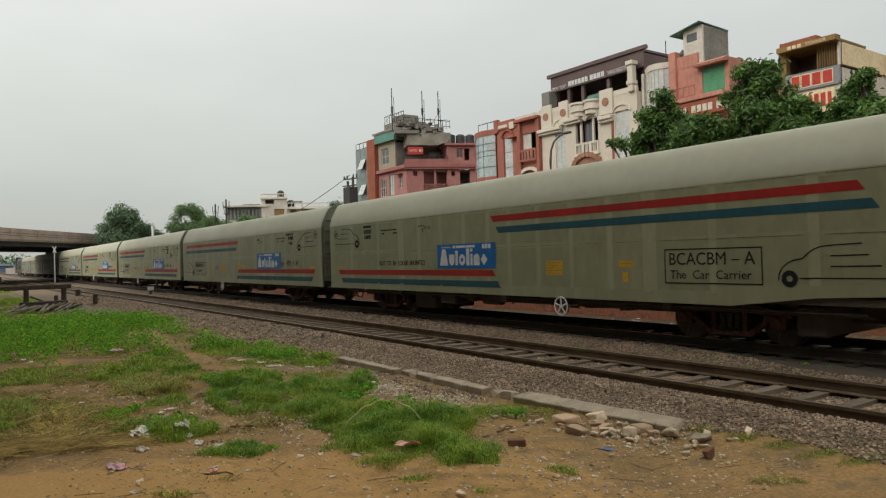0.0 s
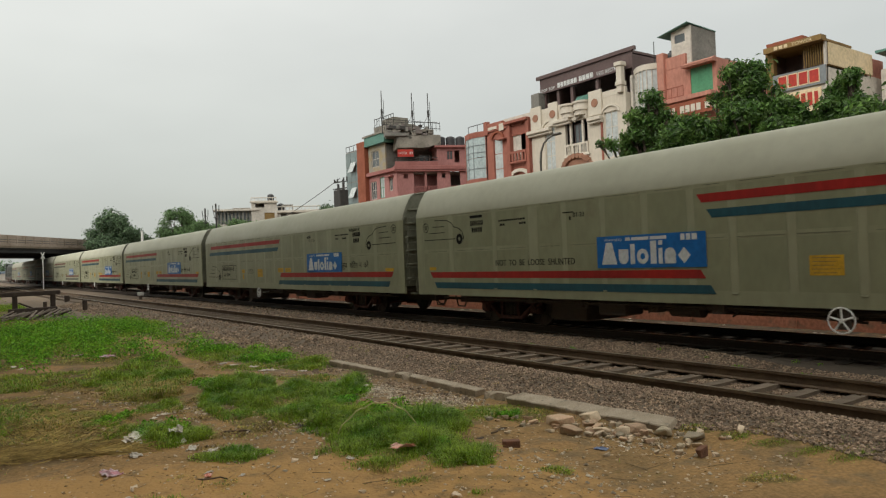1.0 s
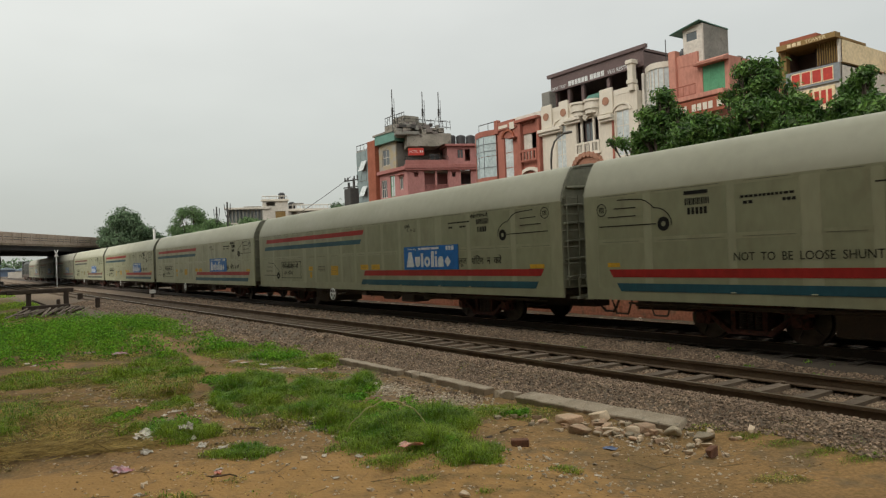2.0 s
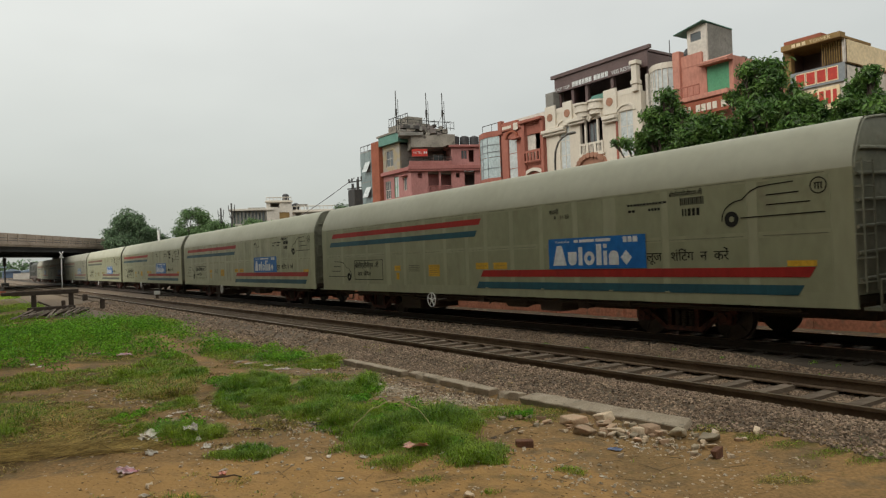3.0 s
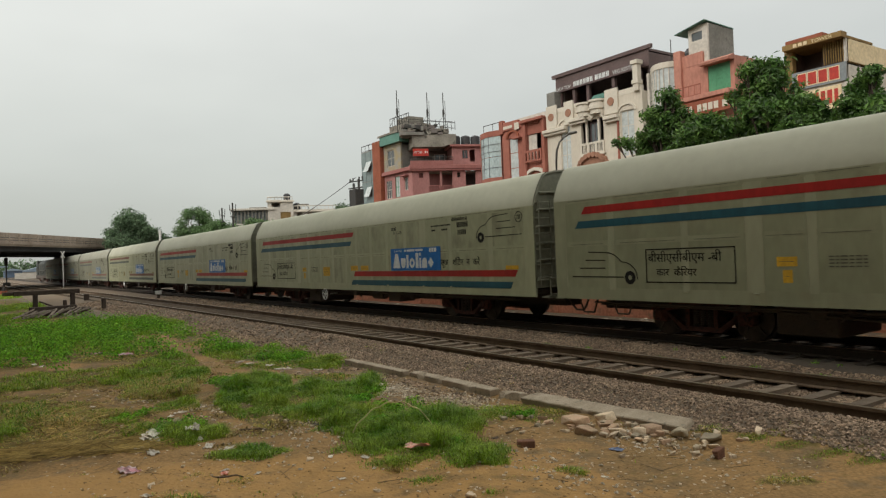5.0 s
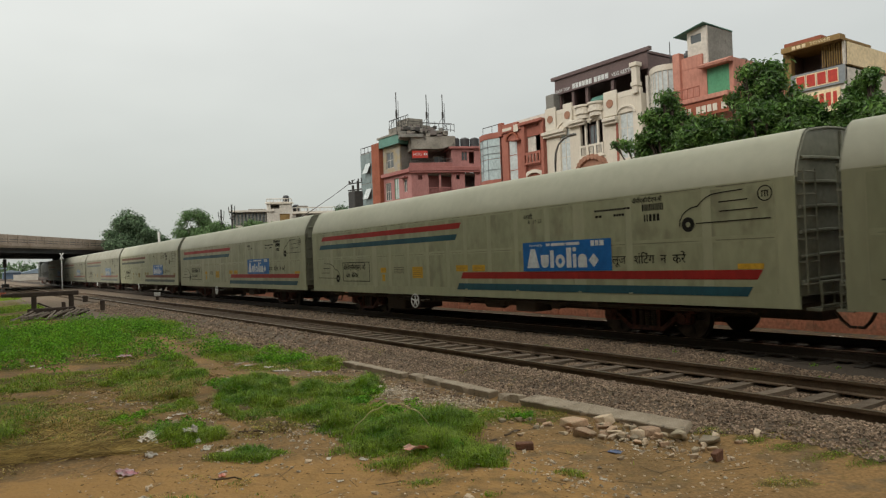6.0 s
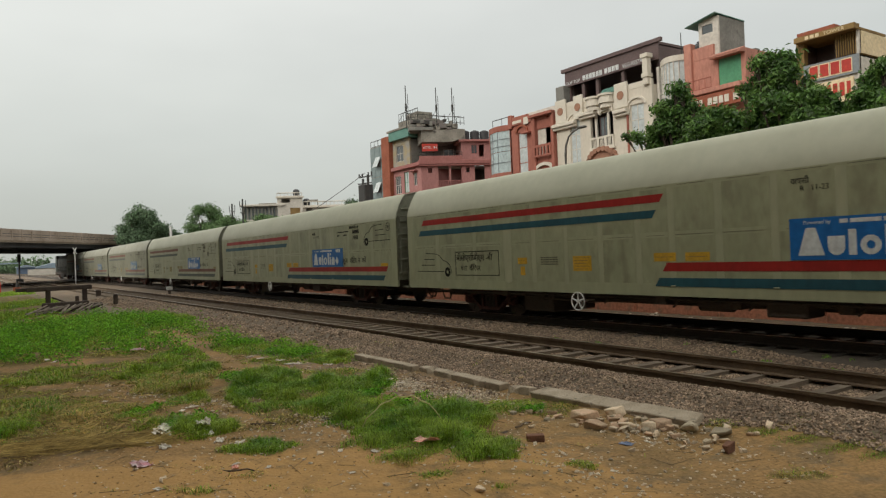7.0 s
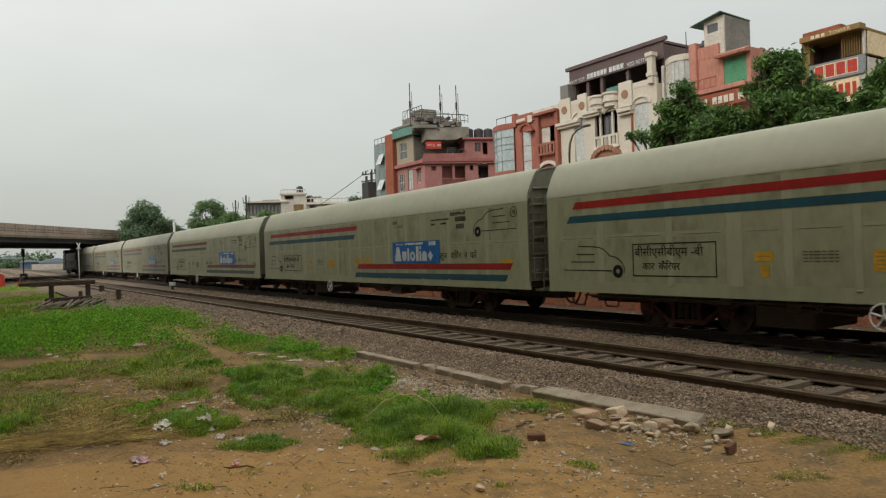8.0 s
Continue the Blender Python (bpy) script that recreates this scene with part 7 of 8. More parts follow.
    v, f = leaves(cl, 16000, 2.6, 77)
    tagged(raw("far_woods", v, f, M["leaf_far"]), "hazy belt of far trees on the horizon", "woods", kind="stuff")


build_trees()

# ---- poles, signals, shed ----


def build_poles():
    l = thing("street_lamp", (22, 22.6, -0.4), "grey street lamp with curved arm", "street lamp")
    bm = bmesh.new()
    tube(bm, [(0, 0, 0), (0, 0, 3.5), (0, 0, 6.3), (0, -0.06, 6.75), (0, -0.25, 7.1), (0, -0.55, 7.28), (0, -0.95, 7.38)], [0.085, 0.075, 0.055, 0.045, 0.04, 0.04, 0.035], 10)
    part("pole", bm, M["lamp_grey"], l, smooth=True)
    part("lamp_head", boxes((-0.1, 0.1, -1.3, -0.85, 7.33, 7.43), bevel=0.035), M["lamp_grey"], l)
    t = thing("transformer_pole", (30, 56.9, -0.4), "double pole with dark transformer and cross arms", "utility pole")
    bm = rods(((0, -0.5, 0), (0, -0.5, 9.6), 0.12), ((0, 0.5, 0), (0, 0.5, 9.3), 0.12), ((0, -1.3, 9.4), (0, 1.3, 9.5), 0.06), ((0, -1.1, 8.8), (0, 1.5, 8.9), 0.06))
    part("pole", bm, M["pole"], t)
    part("transformer", boxes((-0.45, 0.45, -0.6, 0.65, 6.9, 8.7), bevel=0.06), M["pole"], t, "dark transformer tank with fins")
    for y in (-1.2, -0.6, 0.6, 1.2):
        part("insulator", rods(((0, y, 9.5), (0, y, 9.8), 0.07)), M["pole"], t)
    w = thing("overhead_wire", (30, 57, 9.4), "sagging black wire from a pole", "cable")
    bm = tube(bmesh.new(), [(1.5 * u, 30 * u, -4.2 * u - 2.0 * u * (1 - u)) for u in [k / 16 for k in range(17)]], 0.03, 5)
    part("wire", bm, M["pole"], w)
    for x, y, h in ((30, 97, 10.2), (30.4, 93.6, 10.6)):
        t = thing("utility_pole", (x, y, -0.4), "dark utility pole with crooked arms", "utility pole", "far utility poles")
        bm = rods(((0, 0, 0), (0, 0, h), 0.11), ((-0.2, -1.3, h - 1.2), (0.2, 1.3, h - 0.9), 0.06), ((0, -1.0, h - 2.0), (0, 1.0, h - 1.8), 0.06), ((0, -1.2, h - 1.1), (0, -1.3, h - 0.3), 0.05), ((0, 1.2, h - 0.9), (0, 1.3, h - 0.2), 0.05), ((0, -1.2, h - 1.1), (0, 0, h - 2.6), 0.04), ((0, 1.2, h - 0.9), (0, 0, h - 2.6), 0.04))
        part("pole", bm, M["pole"], t)
    s = thing("marker_post", (10.35, 98, -0.3), "white post with a crossed board at its top", "railway sign")
    part("post", rods(((0, 0, 0), (0, 0, 4.2), 0.065)), M["polewhite"], s)
    bm = bmesh.new()
    for g in (-1, 1):
        rod(bm, (-0.2 * g, -0.12, 3.8), (0.2 * g, -0.12, 4.6), 0.06, n=6)
    part("cross_board", bm, M["polewhite"], s)
    s = thing("railway_signal", (5.7, 128, -0.3), "dark railway signal mast with lamp head", "signal")
    part("mast", rods(((0, 0, 0), (0, 0, 4.0), 0.10)), M["pole"], s)
    part("signal_head", boxes((-0.25, 0.25, -0.2, 0.2, 3.3, 4.6), bevel=0.08), M["pole"], s)
    part("base", boxes((-0.5, 0.5, -0.5, 0.5, 0, 0.7), bevel=0.05), M["pole"], s)
    q = thing("white_post", (17.9, 80, -0.4), "plain white post behind the train", "post")
    part("post", rods(((0, 0, 0), (0, 0, 6.3), 0.13)), M["polewhite"], q)
    d = thing("shed", (22.3, 430, -0.4), "far dark blue shed beyond the bridge", "shed")
    part("wall", boxes((-4, 4, 0, 12, 0, 3.4)), M["navyshed"], d)
    bm = bmesh.new()
    prism_y(bm, [(-4.6, 3.4), (4.6, 3.4), (4.6, 3.6), (0, 4.7), (-4.6, 3.6)], -1, 13)
    part("roof", bm, M["blueshed"], d)
    d = thing("shed", (34, 445, -0.4), "far low shed with pale blue roof", "shed")
    part("wall", boxes((-7, 12, 0, 14, 0, 2.6)), M["whitewall"], d)
    bm = bmesh.new()
    prism_y(bm, [(-8, 2.6), (13, 2.6), (13, 2.9), (2, 5.4), (-8, 2.9)], -1, 15)
    part("roof", bm, M["blueshed"], d)
    d = thing("footbridge", (5, 450, -0.4), "far pale steel footbridge across the yard", "footbridge")
    part("deck", boxes((-30, 16, 0, 2.5, 5.6, 6.3)), M["blueshed"], d)
    for x in (-26, -12, 2, 15):
        part("pier", boxes((x - 0.3, x + 0.3, 0.8, 1.6, 0, 5.6)), M["blueshed"], d)
    q = thing("marker_block", (1.35, 73.0, -0.25), "round-topped red painted marker block in grass", "marker")
    bm = bmesh.new()
    pts = [(-0.45, 0), (0.45, 0), (0.45, 0.8)] + [(0.45 * math.cos(k * math.pi / 8), 0.9 + 0.45 * math.sin(k * math.pi / 8)) for k in range(9)] + [(-0.45, 0.8)]
    prism_y(bm, pts, -0.12, 0.12)
    part("block", bm, M["signred"], q)
    q = thing("stump", (3.2, 78.0, -0.25), "low brown stump with a black top", "stump")
    part("body", rods(((0, 0, -0.05), (0, 0, 0.42), 0.32), n=9), M["rustbrown"], q)
    part("cap", rods(((0, 0, 0.42), (0.1, 0, 0.75), 0.16), n=8), M["pole"], q)
    d = thing("platform_wall", (30, 300, -0.4), "far pale low wall beside the line", "wall")
    part("wall", boxes((-14, 20, 0, 1.0, 0, 2.2)), M["whitewall"], d)


build_poles()

# ---- trackside things ----


def build_trackside():
    t = thing("timber_trestle", (3.35, 36.5, -0.22), "dark timber trestle standing in grass", "trestle")
    rows = ((-0.75, -0.55), (0.75, 0.95))
    for a, b in rows:
        bm = bmesh.new()
        box(bm, a, b, -0.1, 0.1, -0.05, 1.0, bevel=0.015)
        part("post", bm, M["wood"], t)
    part("beam", boxes((-1.5, 1.15, -0.14, 0.14, 1.0, 1.2), bevel=0.02), M["wood"], t)
    part("beam", boxes((-1.9, 1.2, 0.2, 0.45, 1.02, 1.18), bevel=0.02), M["wood"], t)
    part("brace", rods(((-0.5, 0.05, 0.7), (0.75, 0.05, 0.1), 0.035), n=6), M["wood"], t)
    rng = random.Random(8)
    p = thing("scrap_sleepers", (3.4, 35.0, -0.22), "heap of weathered steel sleepers on the ground", "scrap heap")
    for k in range(20):
        x = -1.3 + k * 0.13
        bm = bmesh.new()
        a = 60 + rng.uniform(-18, 18)
        box(bm, -0.03, 0.03, -0.75, 0.75, 0, 0.05, bevel=0.008)
        bmesh.ops.rotate(bm, verts=bm.verts, cent=(0, 0, 0), matrix=Matrix.Rotation(radians(a - 90), 3, "Z") @ Matrix.Rotation(radians(rng.uniform(2, 14)), 3, "X"))
        bmesh.ops.translate(bm, verts=bm.verts, vec=(x, rng.uniform(-0.25, 0.25), 0.14 + rng.uniform(0, 0.1)))
        part("bar", bm, M["pile"], p)
    for a, b, y, h in ((-1.2, 1.3, 0.75, 0.3), (-0.8, 1.5, 1.1, 0.34), (-1.0, 0.9, 0.95, 0.48)):
        part("log", boxes((a, b, y - 0.12, y + 0.12, h - 0.24, h), bevel=0.03), M["wood"], p)
    for x, y, h, wd in ((6.35, 42.0, 0.55, 0.22), (6.95, 53.0, 0.5, 0.3), (5.0, 47, 0.4, 0.2)):
        q = thing("stub_post", (x, y, -0.3), "short dark stub post beside the track", "post", "stub posts")
        part("post", boxes((-wd / 2, wd / 2, -wd / 2, wd / 2, 0, h), bevel=0.03), M["wood"], q)
    q = thing("track_marker", (10.95, 50.0, -0.3), "small white marker box between the tracks", "marker")
    part("post", boxes((-0.08, 0.08, -0.08, 0.08, 0, 0.3)), M["wood"], q)
    part("plate", boxes((-0.2, 0.2, -0.06, 0.06, 0.3, 0.55), bevel=0.02), M["polewhite"], q)
    # kerb slabs
    rows = ((6.40, 12.8, 6.42, 10.55, 0.18, 0.0), (6.52, 10.5, 6.48, 8.1, 0.18, -3.0), (6.46, 8.0, 6.58, 7.6, 0.22, 9.0), (6.58, 7.5, 6.78, 4.95, 0.30, -8.0))
    for x0, y0, x1, y1, wd, tilt in rows:
        L = math.hypot(x1 - x0, y1 - y0)
        k = thing("kerb_slab", ((x0 + x1) / 2, (y0 + y1) / 2, -0.40), "worn grey concrete kerb slab at the edge of the ballast", "kerb slab", "kerb slabs")
        bm = bmesh.new()
        box(bm, -wd / 2, wd / 2, -L / 2, L / 2, 0, 0.22, bevel=0.012)
        cuts = max(4, int(L / 0.09))
        bmesh.ops.subdivide_edges(bm, edges=[e for e in bm.edges if abs((e.verts[0].co - e.verts[1].co).y) > 0.3], cuts=cuts)
        seat = Vector((x0 * 3, y0, 0))
        for v in bm.verts:
            p = v.co.copy()
            v.co += Vector((noise.noise(p * 7 + seat), noise.noise(p * 5 + seat), noise.noise(p * 6 - seat))) * 0.01
            # chipped front edge and broken ends
            chip = noise.noise((p.y * 5.5, y0, 11.0))
            if chip > 0.2 and p.z > 0.15 and p.x < 0:
                v.co.z -= (chip - 0.2) * 0.12
                v.co.x += (chip - 0.2) * 0.18
            if abs(p.y) > L / 2 - 0.08:
                v.co.y -= math.copysign(0.09, p.y) * (0.5 + noise.noise((p.x * 14, p.z * 12, y0)))
        me = part("slab", bm, M["kerb"], k)
        k.matrix_basis = pose((x0 + x1) / 2, (y0 + y1) / 2, -0.41, 0, tilt, -math.degrees(math.atan2(x0 - x1, y0 - y1)))


build_trackside()


def chunk(name, x, y, r, m, label, category, group, seed, squash=0.62):
    """A broken block: the hull of a few random points, with knocked-off edges."""
    rng = random.Random(seed)
    bm = bmesh.new()
    ax = Vector((rng.uniform(0.9, 1.35), rng.uniform(0.55, 0.9), squash * rng.uniform(0.7, 1.15)))
    for sx in (-1, 1):
        for sy in (-1, 1):
            for sz in (-1, 1):
                p = Vector((sx, sy, sz)) * 0.72 + Vector((rng.uniform(-0.3, 0.3), rng.uniform(-0.3, 0.3), rng.uniform(-0.22, 0.22)))
                if rng.random() < 0.25:
                    p *= 0.62
                bm.verts.new((p.x * ax.x * r, p.y * ax.y * r, p.z * ax.z * r))
    hull = bmesh.ops.convex_hull(bm, input=bm.verts[:])
    bmesh.ops.delete(bm, geom=[e for e in hull["geom_interior"] if isinstance(e, bmesh.types.BMVert)], context="VERTS")
    if r > 0.05:
        bmesh.ops.dissolve_limit(bm, angle_limit=0.2, verts=bm.verts[:], edges=bm.edges[:])
        bmesh.ops.bevel(bm, geom=bm.edges[:], offset=r * 0.06, segments=1, affect="EDGES")
    low = min(v.co.z for v in bm.verts)
    z = gz(x, y) - low * 0.75
    t = thing(name, (x, y, z), label, category, group)
    t.matrix_basis = pose(x, y, z, rng.uniform(-10, 10), rng.uniform(-10, 10), rng.uniform(0, 180))
    part("block", bm, m, t)
    return t


def build_rubble():
    rng = random.Random(31)
    kinds = ((M["rubble"], "broken pale stone rubble by the kerb"), (M["rubble"], "broken pale stone rubble by the kerb"), (M["rubble_pink"], "broken pinkish brick rubble by the kerb"), (M["rubble_grey"], "broken grey concrete rubble by the kerb"))
    for i in range(70):
        y = rng.gauss(5.45, 0.75)
        m, text = kinds[rng.randrange(4)]
        chunk("rubble_block", 6.17 + 0.24 * (6 - y) + rng.uniform(-0.4, 0.18), y, rng.uniform(0.025, 0.065), m, text, "rubble", "rubble by the kerb", 200 + i)
    rows = ((6.1, 6.12, 0.17, 2), (6.4, 5.95, 0.16, 0), (6.28, 5.82, 0.09, 2), (5.85, 5.7, 0.15, 2), (6.12, 5.5, 0.12, 1), (6.28, 5.32, 0.11, 0), (6.45, 5.26, 0.13, 2), (6.5, 4.92, 0.16, 3), (6.55, 4.58, 0.13, 3), (6.0, 5.9, 0.08, 1), (6.2, 5.62, 0.08, 2), (6.02, 5.45, 0.07, 0), (6.15, 5.12, 0.06, 1), (6.3, 4.95, 0.05, 0), (6.14, 4.46, 0.06, 0), (7.0, 4.28, 0.07, 0), (5.75, 5.95, 0.06, 0))
    for i, (x, y, r, k) in enumerate(rows):
        m, text = kinds[k]
        chunk("rubble_block", x, y, r, m, text, "rubble", "rubble by the kerb", i, 0.46)
    chunk("rubble_block", 5.2, 10.4, 0.1, M["rubble"], "pale stone lying in grass", "stone", "loose stones", 40)
    for i in range(60):
        x, y = rng.uniform(1.0, 6.2), 4.0 + 9.0 * rng.random() ** 1.3
        chunk("loose_stone", x, y, rng.uniform(0.018, 0.05), M["rubble"], "small loose stone on bare earth", "stone", "loose stones", 60 + i)
    def chip(r):
        return r.uniform(0.6, 6.6), 3.3 + 12 * r.random() ** 1.5

    def heap(r):
        k = r.choice(8, p=(0.32, 0.23, 0.05, 0.12, 0.06, 0.08, 0.06, 0.08))
        cx, cy, q = ((5.55, 9.6, 0.5), (6.0, 8.3, 0.45), (4.6, 4.9, 0.6), (6.2, 5.1, 0.45), (2.7, 7.6, 0.6), (2.2, 11.6, 0.55), (2.8, 10.0, 0.5), (3.5, 7.9, 0.45))[k]
        return r.normal(cx, q * 0.5), r.normal(cy, q * 0.9)
    v, f = stones_mesh(2600, chip, 0.026, 9, 0.25, 0.45)
    tagged(raw("earth_chips", v, f, M["rubble"]), "small stone chips and crumbs scattered on bare earth", "gravel", kind="stuff")
    v, f = stones_mesh(5000, chip, 0.02, 10, 0.25, 0.5)
    tagged(raw("earth_crumbs", v, f, M["crumb"]), "brown crumbs of earth on the ground", "earth", kind="stuff")
    v, f = stones_mesh(2000, heap, 0.03, 13)
    tagged(raw("stone_chippings", v, f, M["chipping"]), "grey and pale stone chippings strewn below the kerb", "gravel", kind="stuff")
    chunk("brick_piece", 6.2, 4.24, 0.085, M["brick"], "broken half of a dark red brick on earth", "brick", "", 91, 0.8)
    b = thing("loose_brick", (4.96, 5.74, gz(4.96, 5.74)), "single dark red brick on bare earth", "brick")
    part("brick", boxes((-0.095, 0.095, -0.05, 0.05, -0.01, 0.07), bevel=0.008), M["brick"], b)
    b.matrix_basis = pose(4.96, 5.74, gz(4.96, 5.74), 0, 0, -35)


build_rubble()


def build_litter():
    rng = random.Random(17)
    rows = [(1.75, 8.5, 0.17, "litter", 0.02), (2.17, 8.45, 0.17, "litter", 0.1), (2.2, 7.9, 0.11, "litter", 0), (1.62, 7.98, 0.13, "litter", 0), (1.3, 7.45, 0.15, "litter_pink", 0), (3.77, 6.04, 0.15, "litter_red", 0.06), (5.4, 6.4, 0.06, "litter", 0), (4.95, 6.25, 0.06, "wet", 0), (5.63, 5.07, 0.09, "litter_blue", 0),
            (2.35, 7.65, 0.1, "litter", 0), (3.3, 6.3, 0.06, "litter", 0), (2.0, 6.7, 0.08, "litter_red", 0), (4.75, 14.6, 0.12, "litter", 0), (5.0, 13.0, 0.1, "litter", 0), (2.6, 18.5, 0.14, "litter_pink", 0), (1.3, 16.5, 0.12, "litter", 0.05), (5.25, 10.2, 0.1, "litter", 0), (5.6, 9.7, 0.09, "litter", 0), (4.2, 5.4, 0.06, "litter", 0), (2.98, 17.21, 0.2, "litter_pink", 0.03), (1.79, 8.72, 0.2, "litter", 0.03), (1.62, 8.42, 0.15, "litter", 0), (2.17, 8.29, 0.13, "litter", 0), (4.7, 13.76, 0.09, "litter", 0.05), (4.88, 13.15, 0.1, "litter", 0.05), (5.05, 12.66, 0.11, "litter", 0.05), (5.41, 12.08, 0.1, "litter", 0.04), (5.51, 9.91, 0.1, "litter", 0.03), (3.55, 7.9, 0.12, "wet", 0.01), (2.8, 10.62, 0.07, "litter", 0), (2.4, 9.84, 0.07, "litter", 0), (2.25, 9.81, 0.07, "litter", 0), (1.18, 16.88, 0.09, "litter", 0.06), (3.94, 6.34, 0.07, "litter", 0)]
    for i in range(60):
        rows.append((rng.uniform(1.2, 6.3), rng.uniform(4.2, 13), rng.uniform(0.025, 0.06), "litter", 0))
    for i in range(110):
        rows.append((rng.uniform(14.6, 16.9), rng.uniform(4, 40), rng.uniform(0.04, 0.12), "litter", 0))
    for i, (x, y, r, m, up) in enumerate(rows):
        n = 6 if x < 10 else 3
        bm = bmesh.new()
        bmesh.ops.create_grid(bm, x_segments=n, y_segments=n, size=r * 0.8)
        for v in bm.verts:
            v.co.z = r * 0.45 * abs(noise.noise(v.co * (1.6 / r) + Vector((i * 7.7, 0, 0)))) + r * 0.06
            v.co.x += r * 0.35 * noise.noise(v.co * (2 / r) + Vector((0, i * 3.3, 0)))
            v.co.y *= 0.55 + 0.25 * noise.noise((v.co.x * 9 / r, i * 2.1, 0.0))
        bmesh.ops.solidify(bm, geom=bm.faces[:], thickness=0.003)
        t = thing("plastic_litter", (x, y, 0), {"litter": "crumpled pale plastic litter on the ground", "litter_pink": "crumpled pink and white wrapper on the ground", "litter_red": "crumpled red wrapper on the ground", "wet": "dark soaked rag flattened on the ground", "litter_blue": "crumpled blue plastic bag on the ground"}[m], "litter", "litter")
        part("sheet", bm, M[m], t)
        t.matrix_basis = pose(x, y, gz(x, y) + 0.004 + up, 0, 0, rng.uniform(0, 180))


build_litter()


def blades(n, area, seed, want_dry, tall=1.0):
    """Bent grass blades where the patches are, from a fine table of the patches."""
    rng = np.random.default_rng(seed)
    x0, x1, y0, y1 = area
    st = 0.06
    nx, ny = int((x1 - x0) / st) + 2, int((y1 - y0) / st) + 2
    tab = np.array([(*patch(x0 + i * st, y0 + j * st), gz(x0 + i * st, y0 + j * st)) for j in range(ny) for i in range(nx)]).reshape(ny, nx, 4)
    x, y = rng.uniform(x0, x1, n), rng.uniform(y0, y1, n)
    fx, fy = (x - x0) / st, (y - y0) / st
    i, j = fx.astype(int), fy.astype(int)
    u, v = (fx - i)[:, None], (fy - j)[:, None]
    t = (tab[j, i] * (1 - u) + tab[j, i + 1] * u) * (1 - v) + (tab[j + 1, i] * (1 - u) + tab[j + 1, i + 1] * u) * v
    s, h, d, z = t.T
    keep = (s > 0.15 + 0.75 * rng.random(n)) & ((rng.random(n) < d) == want_dry)
    x, y, s, h, z = x[keep], y[keep], s[keep], h[keep], z[keep] - 0.008
    m = len(x)
    h = h * rng.uniform(0.25, 0.8, m) * tall * (0.8 if want_dry else 1.0) * np.minimum(1.0, 0.25 + 0.9 * s)
    a = rng.uniform(0, 6.283, m)
    lean = rng.uniform(0.6, 2.0, m) if want_dry else rng.uniform(0.25, 1.5, m)
    wd = rng.uniform(0.0012, 0.0028, m) * (1 + y / 12)
    ca, sa = np.cos(a), np.sin(a)
    px, py = -sa * wd, ca * wd
    mx, my = x + ca * h * lean * 0.35, y + sa * h * lean * 0.35
    tx, ty = x + ca * h * lean, y + sa * h * lean
    zm, zt = z + h * 0.62, z + h * np.maximum(0.3, 1.0 - 0.3 * lean)
    verts = np.stack([np.stack(c, 1) for c in ((x - px, y - py, z), (x + px, y + py, z), (mx + px * 0.8, my + py * 0.8, zm), (mx - px * 0.8, my - py * 0.8, zm), (tx, ty, zt))], 1).reshape(-1, 3)
    k = np.arange(m)[:, None] * 5
    faces = np.concatenate([k + (0, 1, 2), k + (0, 2, 3), k + (3, 2, 4)], 1).reshape(-1, 3)
    return verts, faces


def big_mesh(name, verts, faces, material, parent):
    """Mesh of triangles straight from arrays."""
    me = bpy.data.meshes.new(name)
    me.vertices.add(len(verts))
    me.vertices.foreach_set("co", verts.astype(np.float32).ravel())
    me.loops.add(faces.size)
    me.loops.foreach_set("vertex_index", faces.astype(np.int32).ravel())
    me.polygons.add(len(faces))
    me.polygons.foreach_set("loop_start", np.arange(0, faces.size, 3, dtype=np.int32))
    me.update(calc_edges=True)
    me.materials.append(material)
    ob = new(name, me)
    ob.parent = parent
    return ob


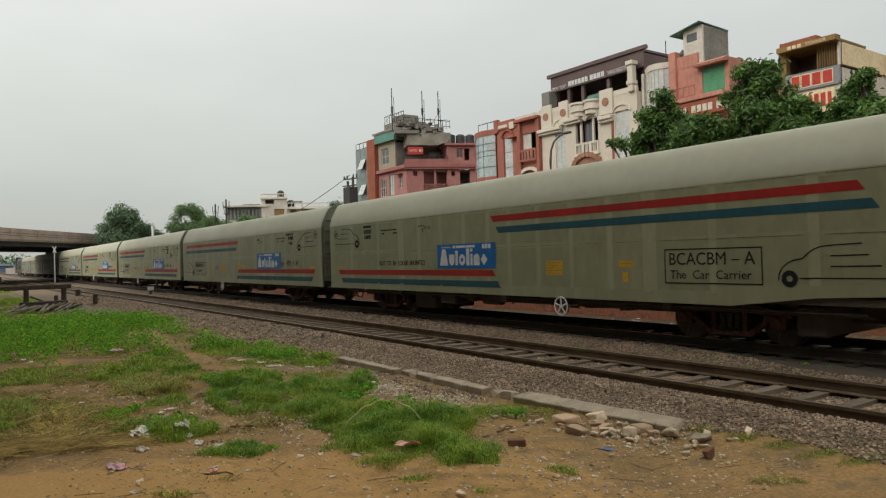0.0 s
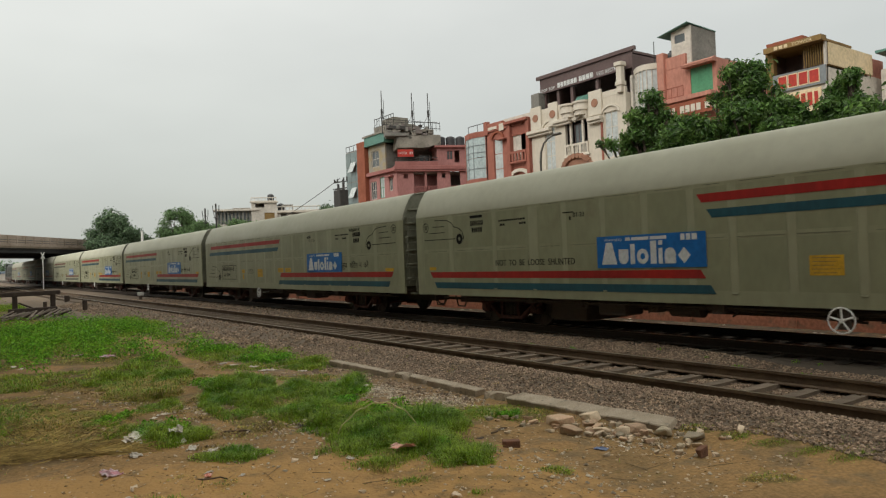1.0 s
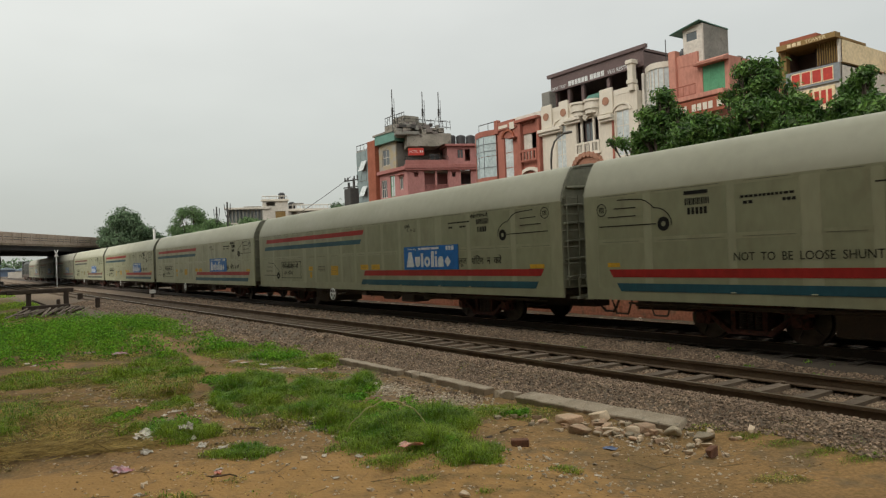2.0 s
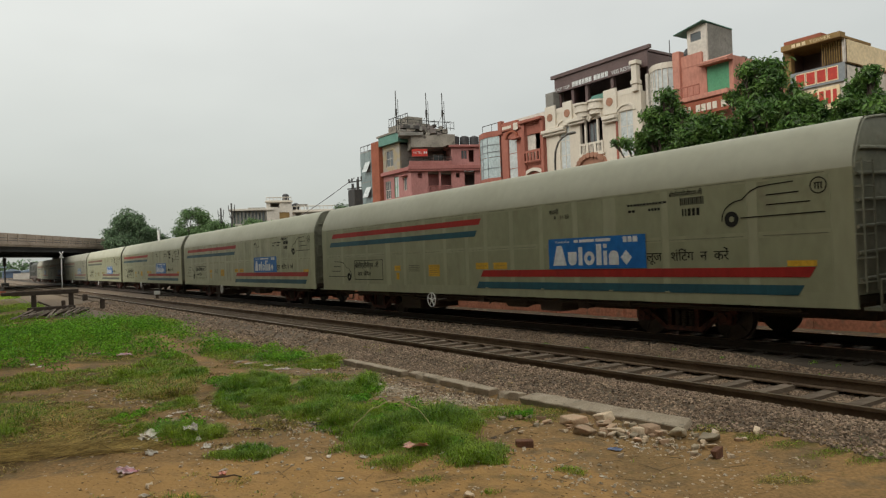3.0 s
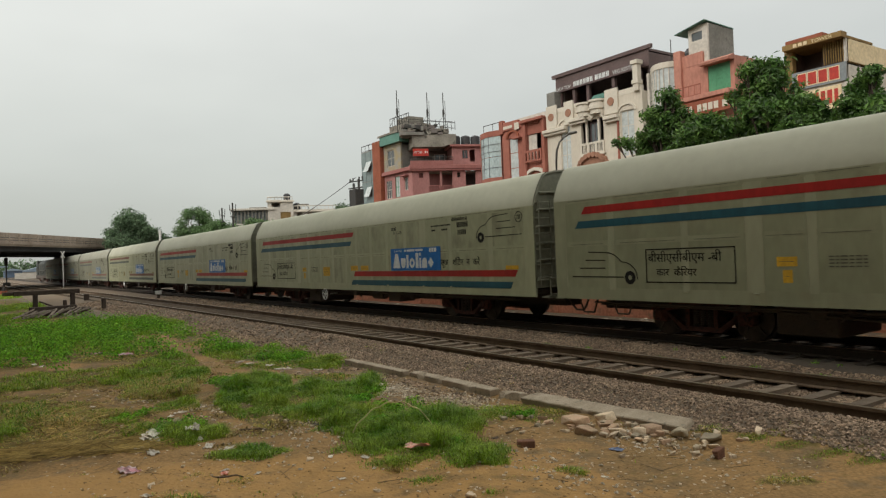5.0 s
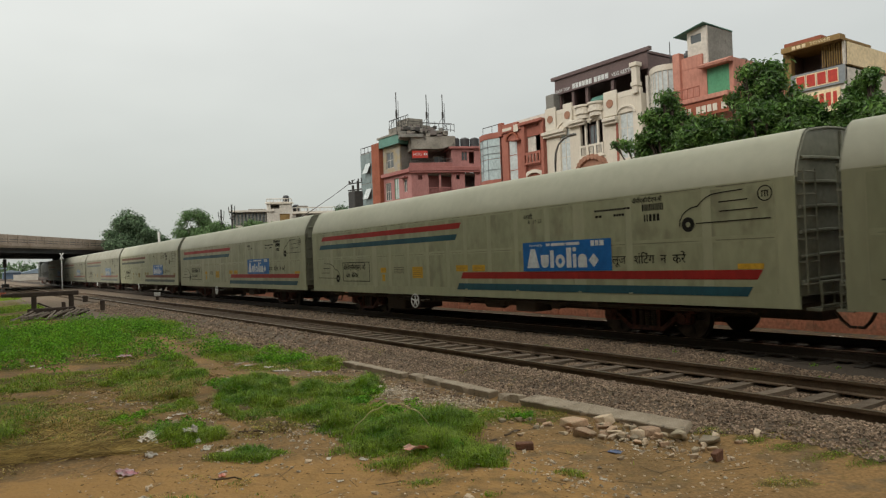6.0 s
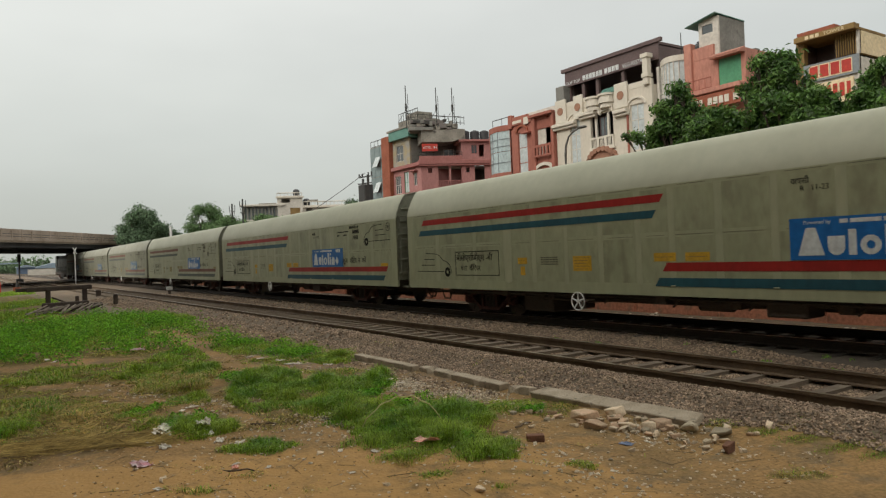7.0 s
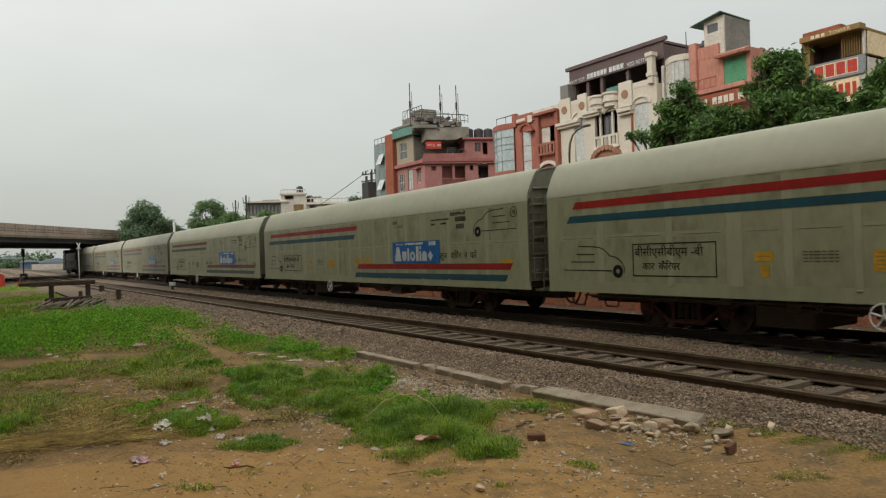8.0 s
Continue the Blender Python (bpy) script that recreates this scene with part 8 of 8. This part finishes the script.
def build_grass():
    g = thing("grass", (0, 0, 0), "patches of green and dry grass on bare earth", "grass", kind="stuff")
    for n, area, seed, dry, tall in ((880000, (0.0, 7.6, 3.0, 14.0), 1, False, 1.35), (760000, (0.0, 7.6, 3.0, 14.0), 2, True, 1.25), (270000, (-1.5, 6.8, 14.0, 34.0), 3, False, 1.0), (240000, (-1.5, 6.8, 14.0, 34.0), 4, True, 1.0), (80000, (-1.5, 4.0, 34.0, 82.0), 5, False, 1.2)):
        v, f = blades(n, area, seed, dry, tall)
        tagged(big_mesh("dry_blades" if dry else "green_blades", v, f, M["dry"] if dry else M["grass"], g), kind="stuff")
    # broad weeds among the grass
    rng = random.Random(12)
    cl = []
    for x, y, r in ((4.2, 6.2, 0.1), (4.3, 7.2, 0.13), (4.9, 8.1, 0.15), (5.12, 9.7, 0.13), (4.5, 8.9, 0.14), (3.8, 11.4, 0.2), (0.2, 9.7, 0.13), (2.2, 9.0, 0.13), (1.85, 10.2, 0.1), (5.6, 16.5, 0.3), (5.75, 14.5, 0.25), (5.2, 7.3, 0.12), (4.0, 8.6, 0.12), (5.9, 6.8, 0.08)):
        for q in range(6):
            a, b = x + rng.uniform(-2, 2) * r, y + rng.uniform(-2, 2) * r
            cl.append((a, b, gz(a, b) + 0.05 + r * 0.15, r * 0.9))
    v, f = leaves(cl, 9000, 0.05, 55, 0.4)
    tagged(raw("weeds", v, f, M["weed"], g), kind="stuff")
    cl = []
    for q in range(260):
        a, b = rng.uniform(-0.5, 5.6), rng.uniform(16.0, 29.5)
        if patch(a, b)[0] > 0.5:
            cl.append((a, b, gz(a, b) + 0.14, rng.uniform(0.2, 0.42)))
    v, f = leaves(cl, 30000, 0.07, 57)
    tagged(raw("weeds", v, f, M["weed"], g), kind="stuff")
    cl = []
    for q in range(90):
        b = 7.6 + 8.5 * rng.random() ** 1.2
        a = rng.uniform(0.2, 5.4) if b < 12 else rng.uniform(-0.3, 4.5)
        cl.append((a, b, gz(a, b) + 0.015, rng.uniform(0.06, 0.2)))
    v, f = leaves(cl, 6000, 0.045, 58, 0.25)
    tagged(raw("dead_leaves", v, f, M["deadleaf"], g), kind="stuff")
    cl = []
    for q in range(16):
        b = rng.uniform(2.0, 12.0)
        a = rng.choice((rng.gauss(11.75, 0.2), rng.gauss(10.95, 0.15)))
        cl.append((a, b, gz(a, b) + 0.02, rng.uniform(0.05, 0.14)))
    v, f = leaves(cl, 800, 0.035, 56, 0.5)
    tagged(raw("track_weeds", v, f, M["weed"], g), kind="stuff")
    # arched dry stalk
    s = thing("dry_stalk", (4.0, 6.85, gz(4.0, 6.85)), "long arched dry stalk over the grass", "plant stalk")
    bm = tube(bmesh.new(), [(-0.40 + 0.80 * u, 0.30 - 0.46 * u, 0.04 + (0.30 + 0.05 * u) * math.sin(math.pi * u) ** 0.7 + 0.012 * math.sin(u * 32)) for u in [k / 18 for k in range(19)]], 0.0075)
    part("stalk", bm, M["stalk"], s)
    # dark sticks on the path and beside the grass
    for x, y, L, a, r in ((2.85, 8.3, 0.32, -38, 0.014), (3.72, 7.9, 0.4, -30, 0.012), (3.85, 8.0, 0.3, -10, 0.009), (3.6, 7.8, 0.22, -55, 0.009), (2.0, 6.6, 0.3, -30, 0.011), (5.3, 6.35, 0.3, 20, 0.012)):
        k = thing("stick", (x, y, gz(x, y)), "dark weathered stick lying on bare earth", "stick", "sticks on the ground")
        bm = tube(bmesh.new(), [(L * (i / 4 - 0.5), 0.03 * math.sin(i * 2.1 + L * 9), r * 0.9 + 0.01 * (i % 2)) for i in range(5)], [r * (1 - 0.1 * i) for i in range(5)])
        part("stem", bm, M["stickwood"], k)
        k.matrix_basis = pose(x, y, gz(x, y), 0, 0, a)
    # straw
    bm = bmesh.new()
    for q in range(1500):
        k = rng.random()
        if k < 0.6:
            x = rng.uniform(0.1, 1.75)
            y, a = 9.05 - 0.35 * x + rng.gauss(0, 0.16), rng.gauss(-0.45, 0.35)
        elif k < 0.75:
            x, y, a = rng.gauss(1.2, 0.38), rng.gauss(9.7, 0.4), rng.uniform(0, 3.14)
        elif k < 0.9:
            x, y, a = rng.gauss(1.1, 0.45), rng.gauss(11.0, 0.6), rng.uniform(0, 3.14)
        else:
            x, y, a = rng.gauss(2.85, 0.35), rng.gauss(12.7, 0.7), rng.uniform(0, 3.14)
        L = rng.uniform(0.1, 0.32)
        z = gz(x, y)
        rod(bm, (x, y, z + rng.uniform(0.005, 0.06)), (x + L * math.cos(a), y + L * math.sin(a), z + rng.uniform(0.005, 0.08)), rng.uniform(0.003, 0.0065), n=3)
    tw = bmesh.new()
    for q in range(260):
        x, y = rng.uniform(0.8, 6.2), 3.6 + 8.5 * rng.random() ** 1.3
        a, L = rng.uniform(0, 6.28), rng.uniform(0.06, 0.3)
        z = gz(x, y)
        rod(tw, (x, y, z + 0.006), (x + L * math.cos(a), y + L * math.sin(a), gz(x + L * math.cos(a), y + L * math.sin(a)) + rng.uniform(0.005, 0.03)), rng.uniform(0.0015, 0.0035), n=4)
    tagged(part("twigs", tw, M["twig"], g), "thin dry twigs and stems lying about", kind="stuff")
    st = part("straw", bm, M["straw"], g)
    tagged(st, kind="stuff")


build_grass()

# ---- tracks last: rails and sleepers ----
build_track(TRACKS[0], -14, 420, "rusty rails on concrete sleepers in ballast", -3.0, 130, cant=1.3, askew=0.6)
build_track(TRACKS[1], -30, 420, "rails under the passing train, darkened for its shade", -3.0, 60, "rail_shaded", "sleeper_shaded")
build_track(4.6, 84, 420, "siding with rusty rails beyond the grass", 84, 130)

motions()
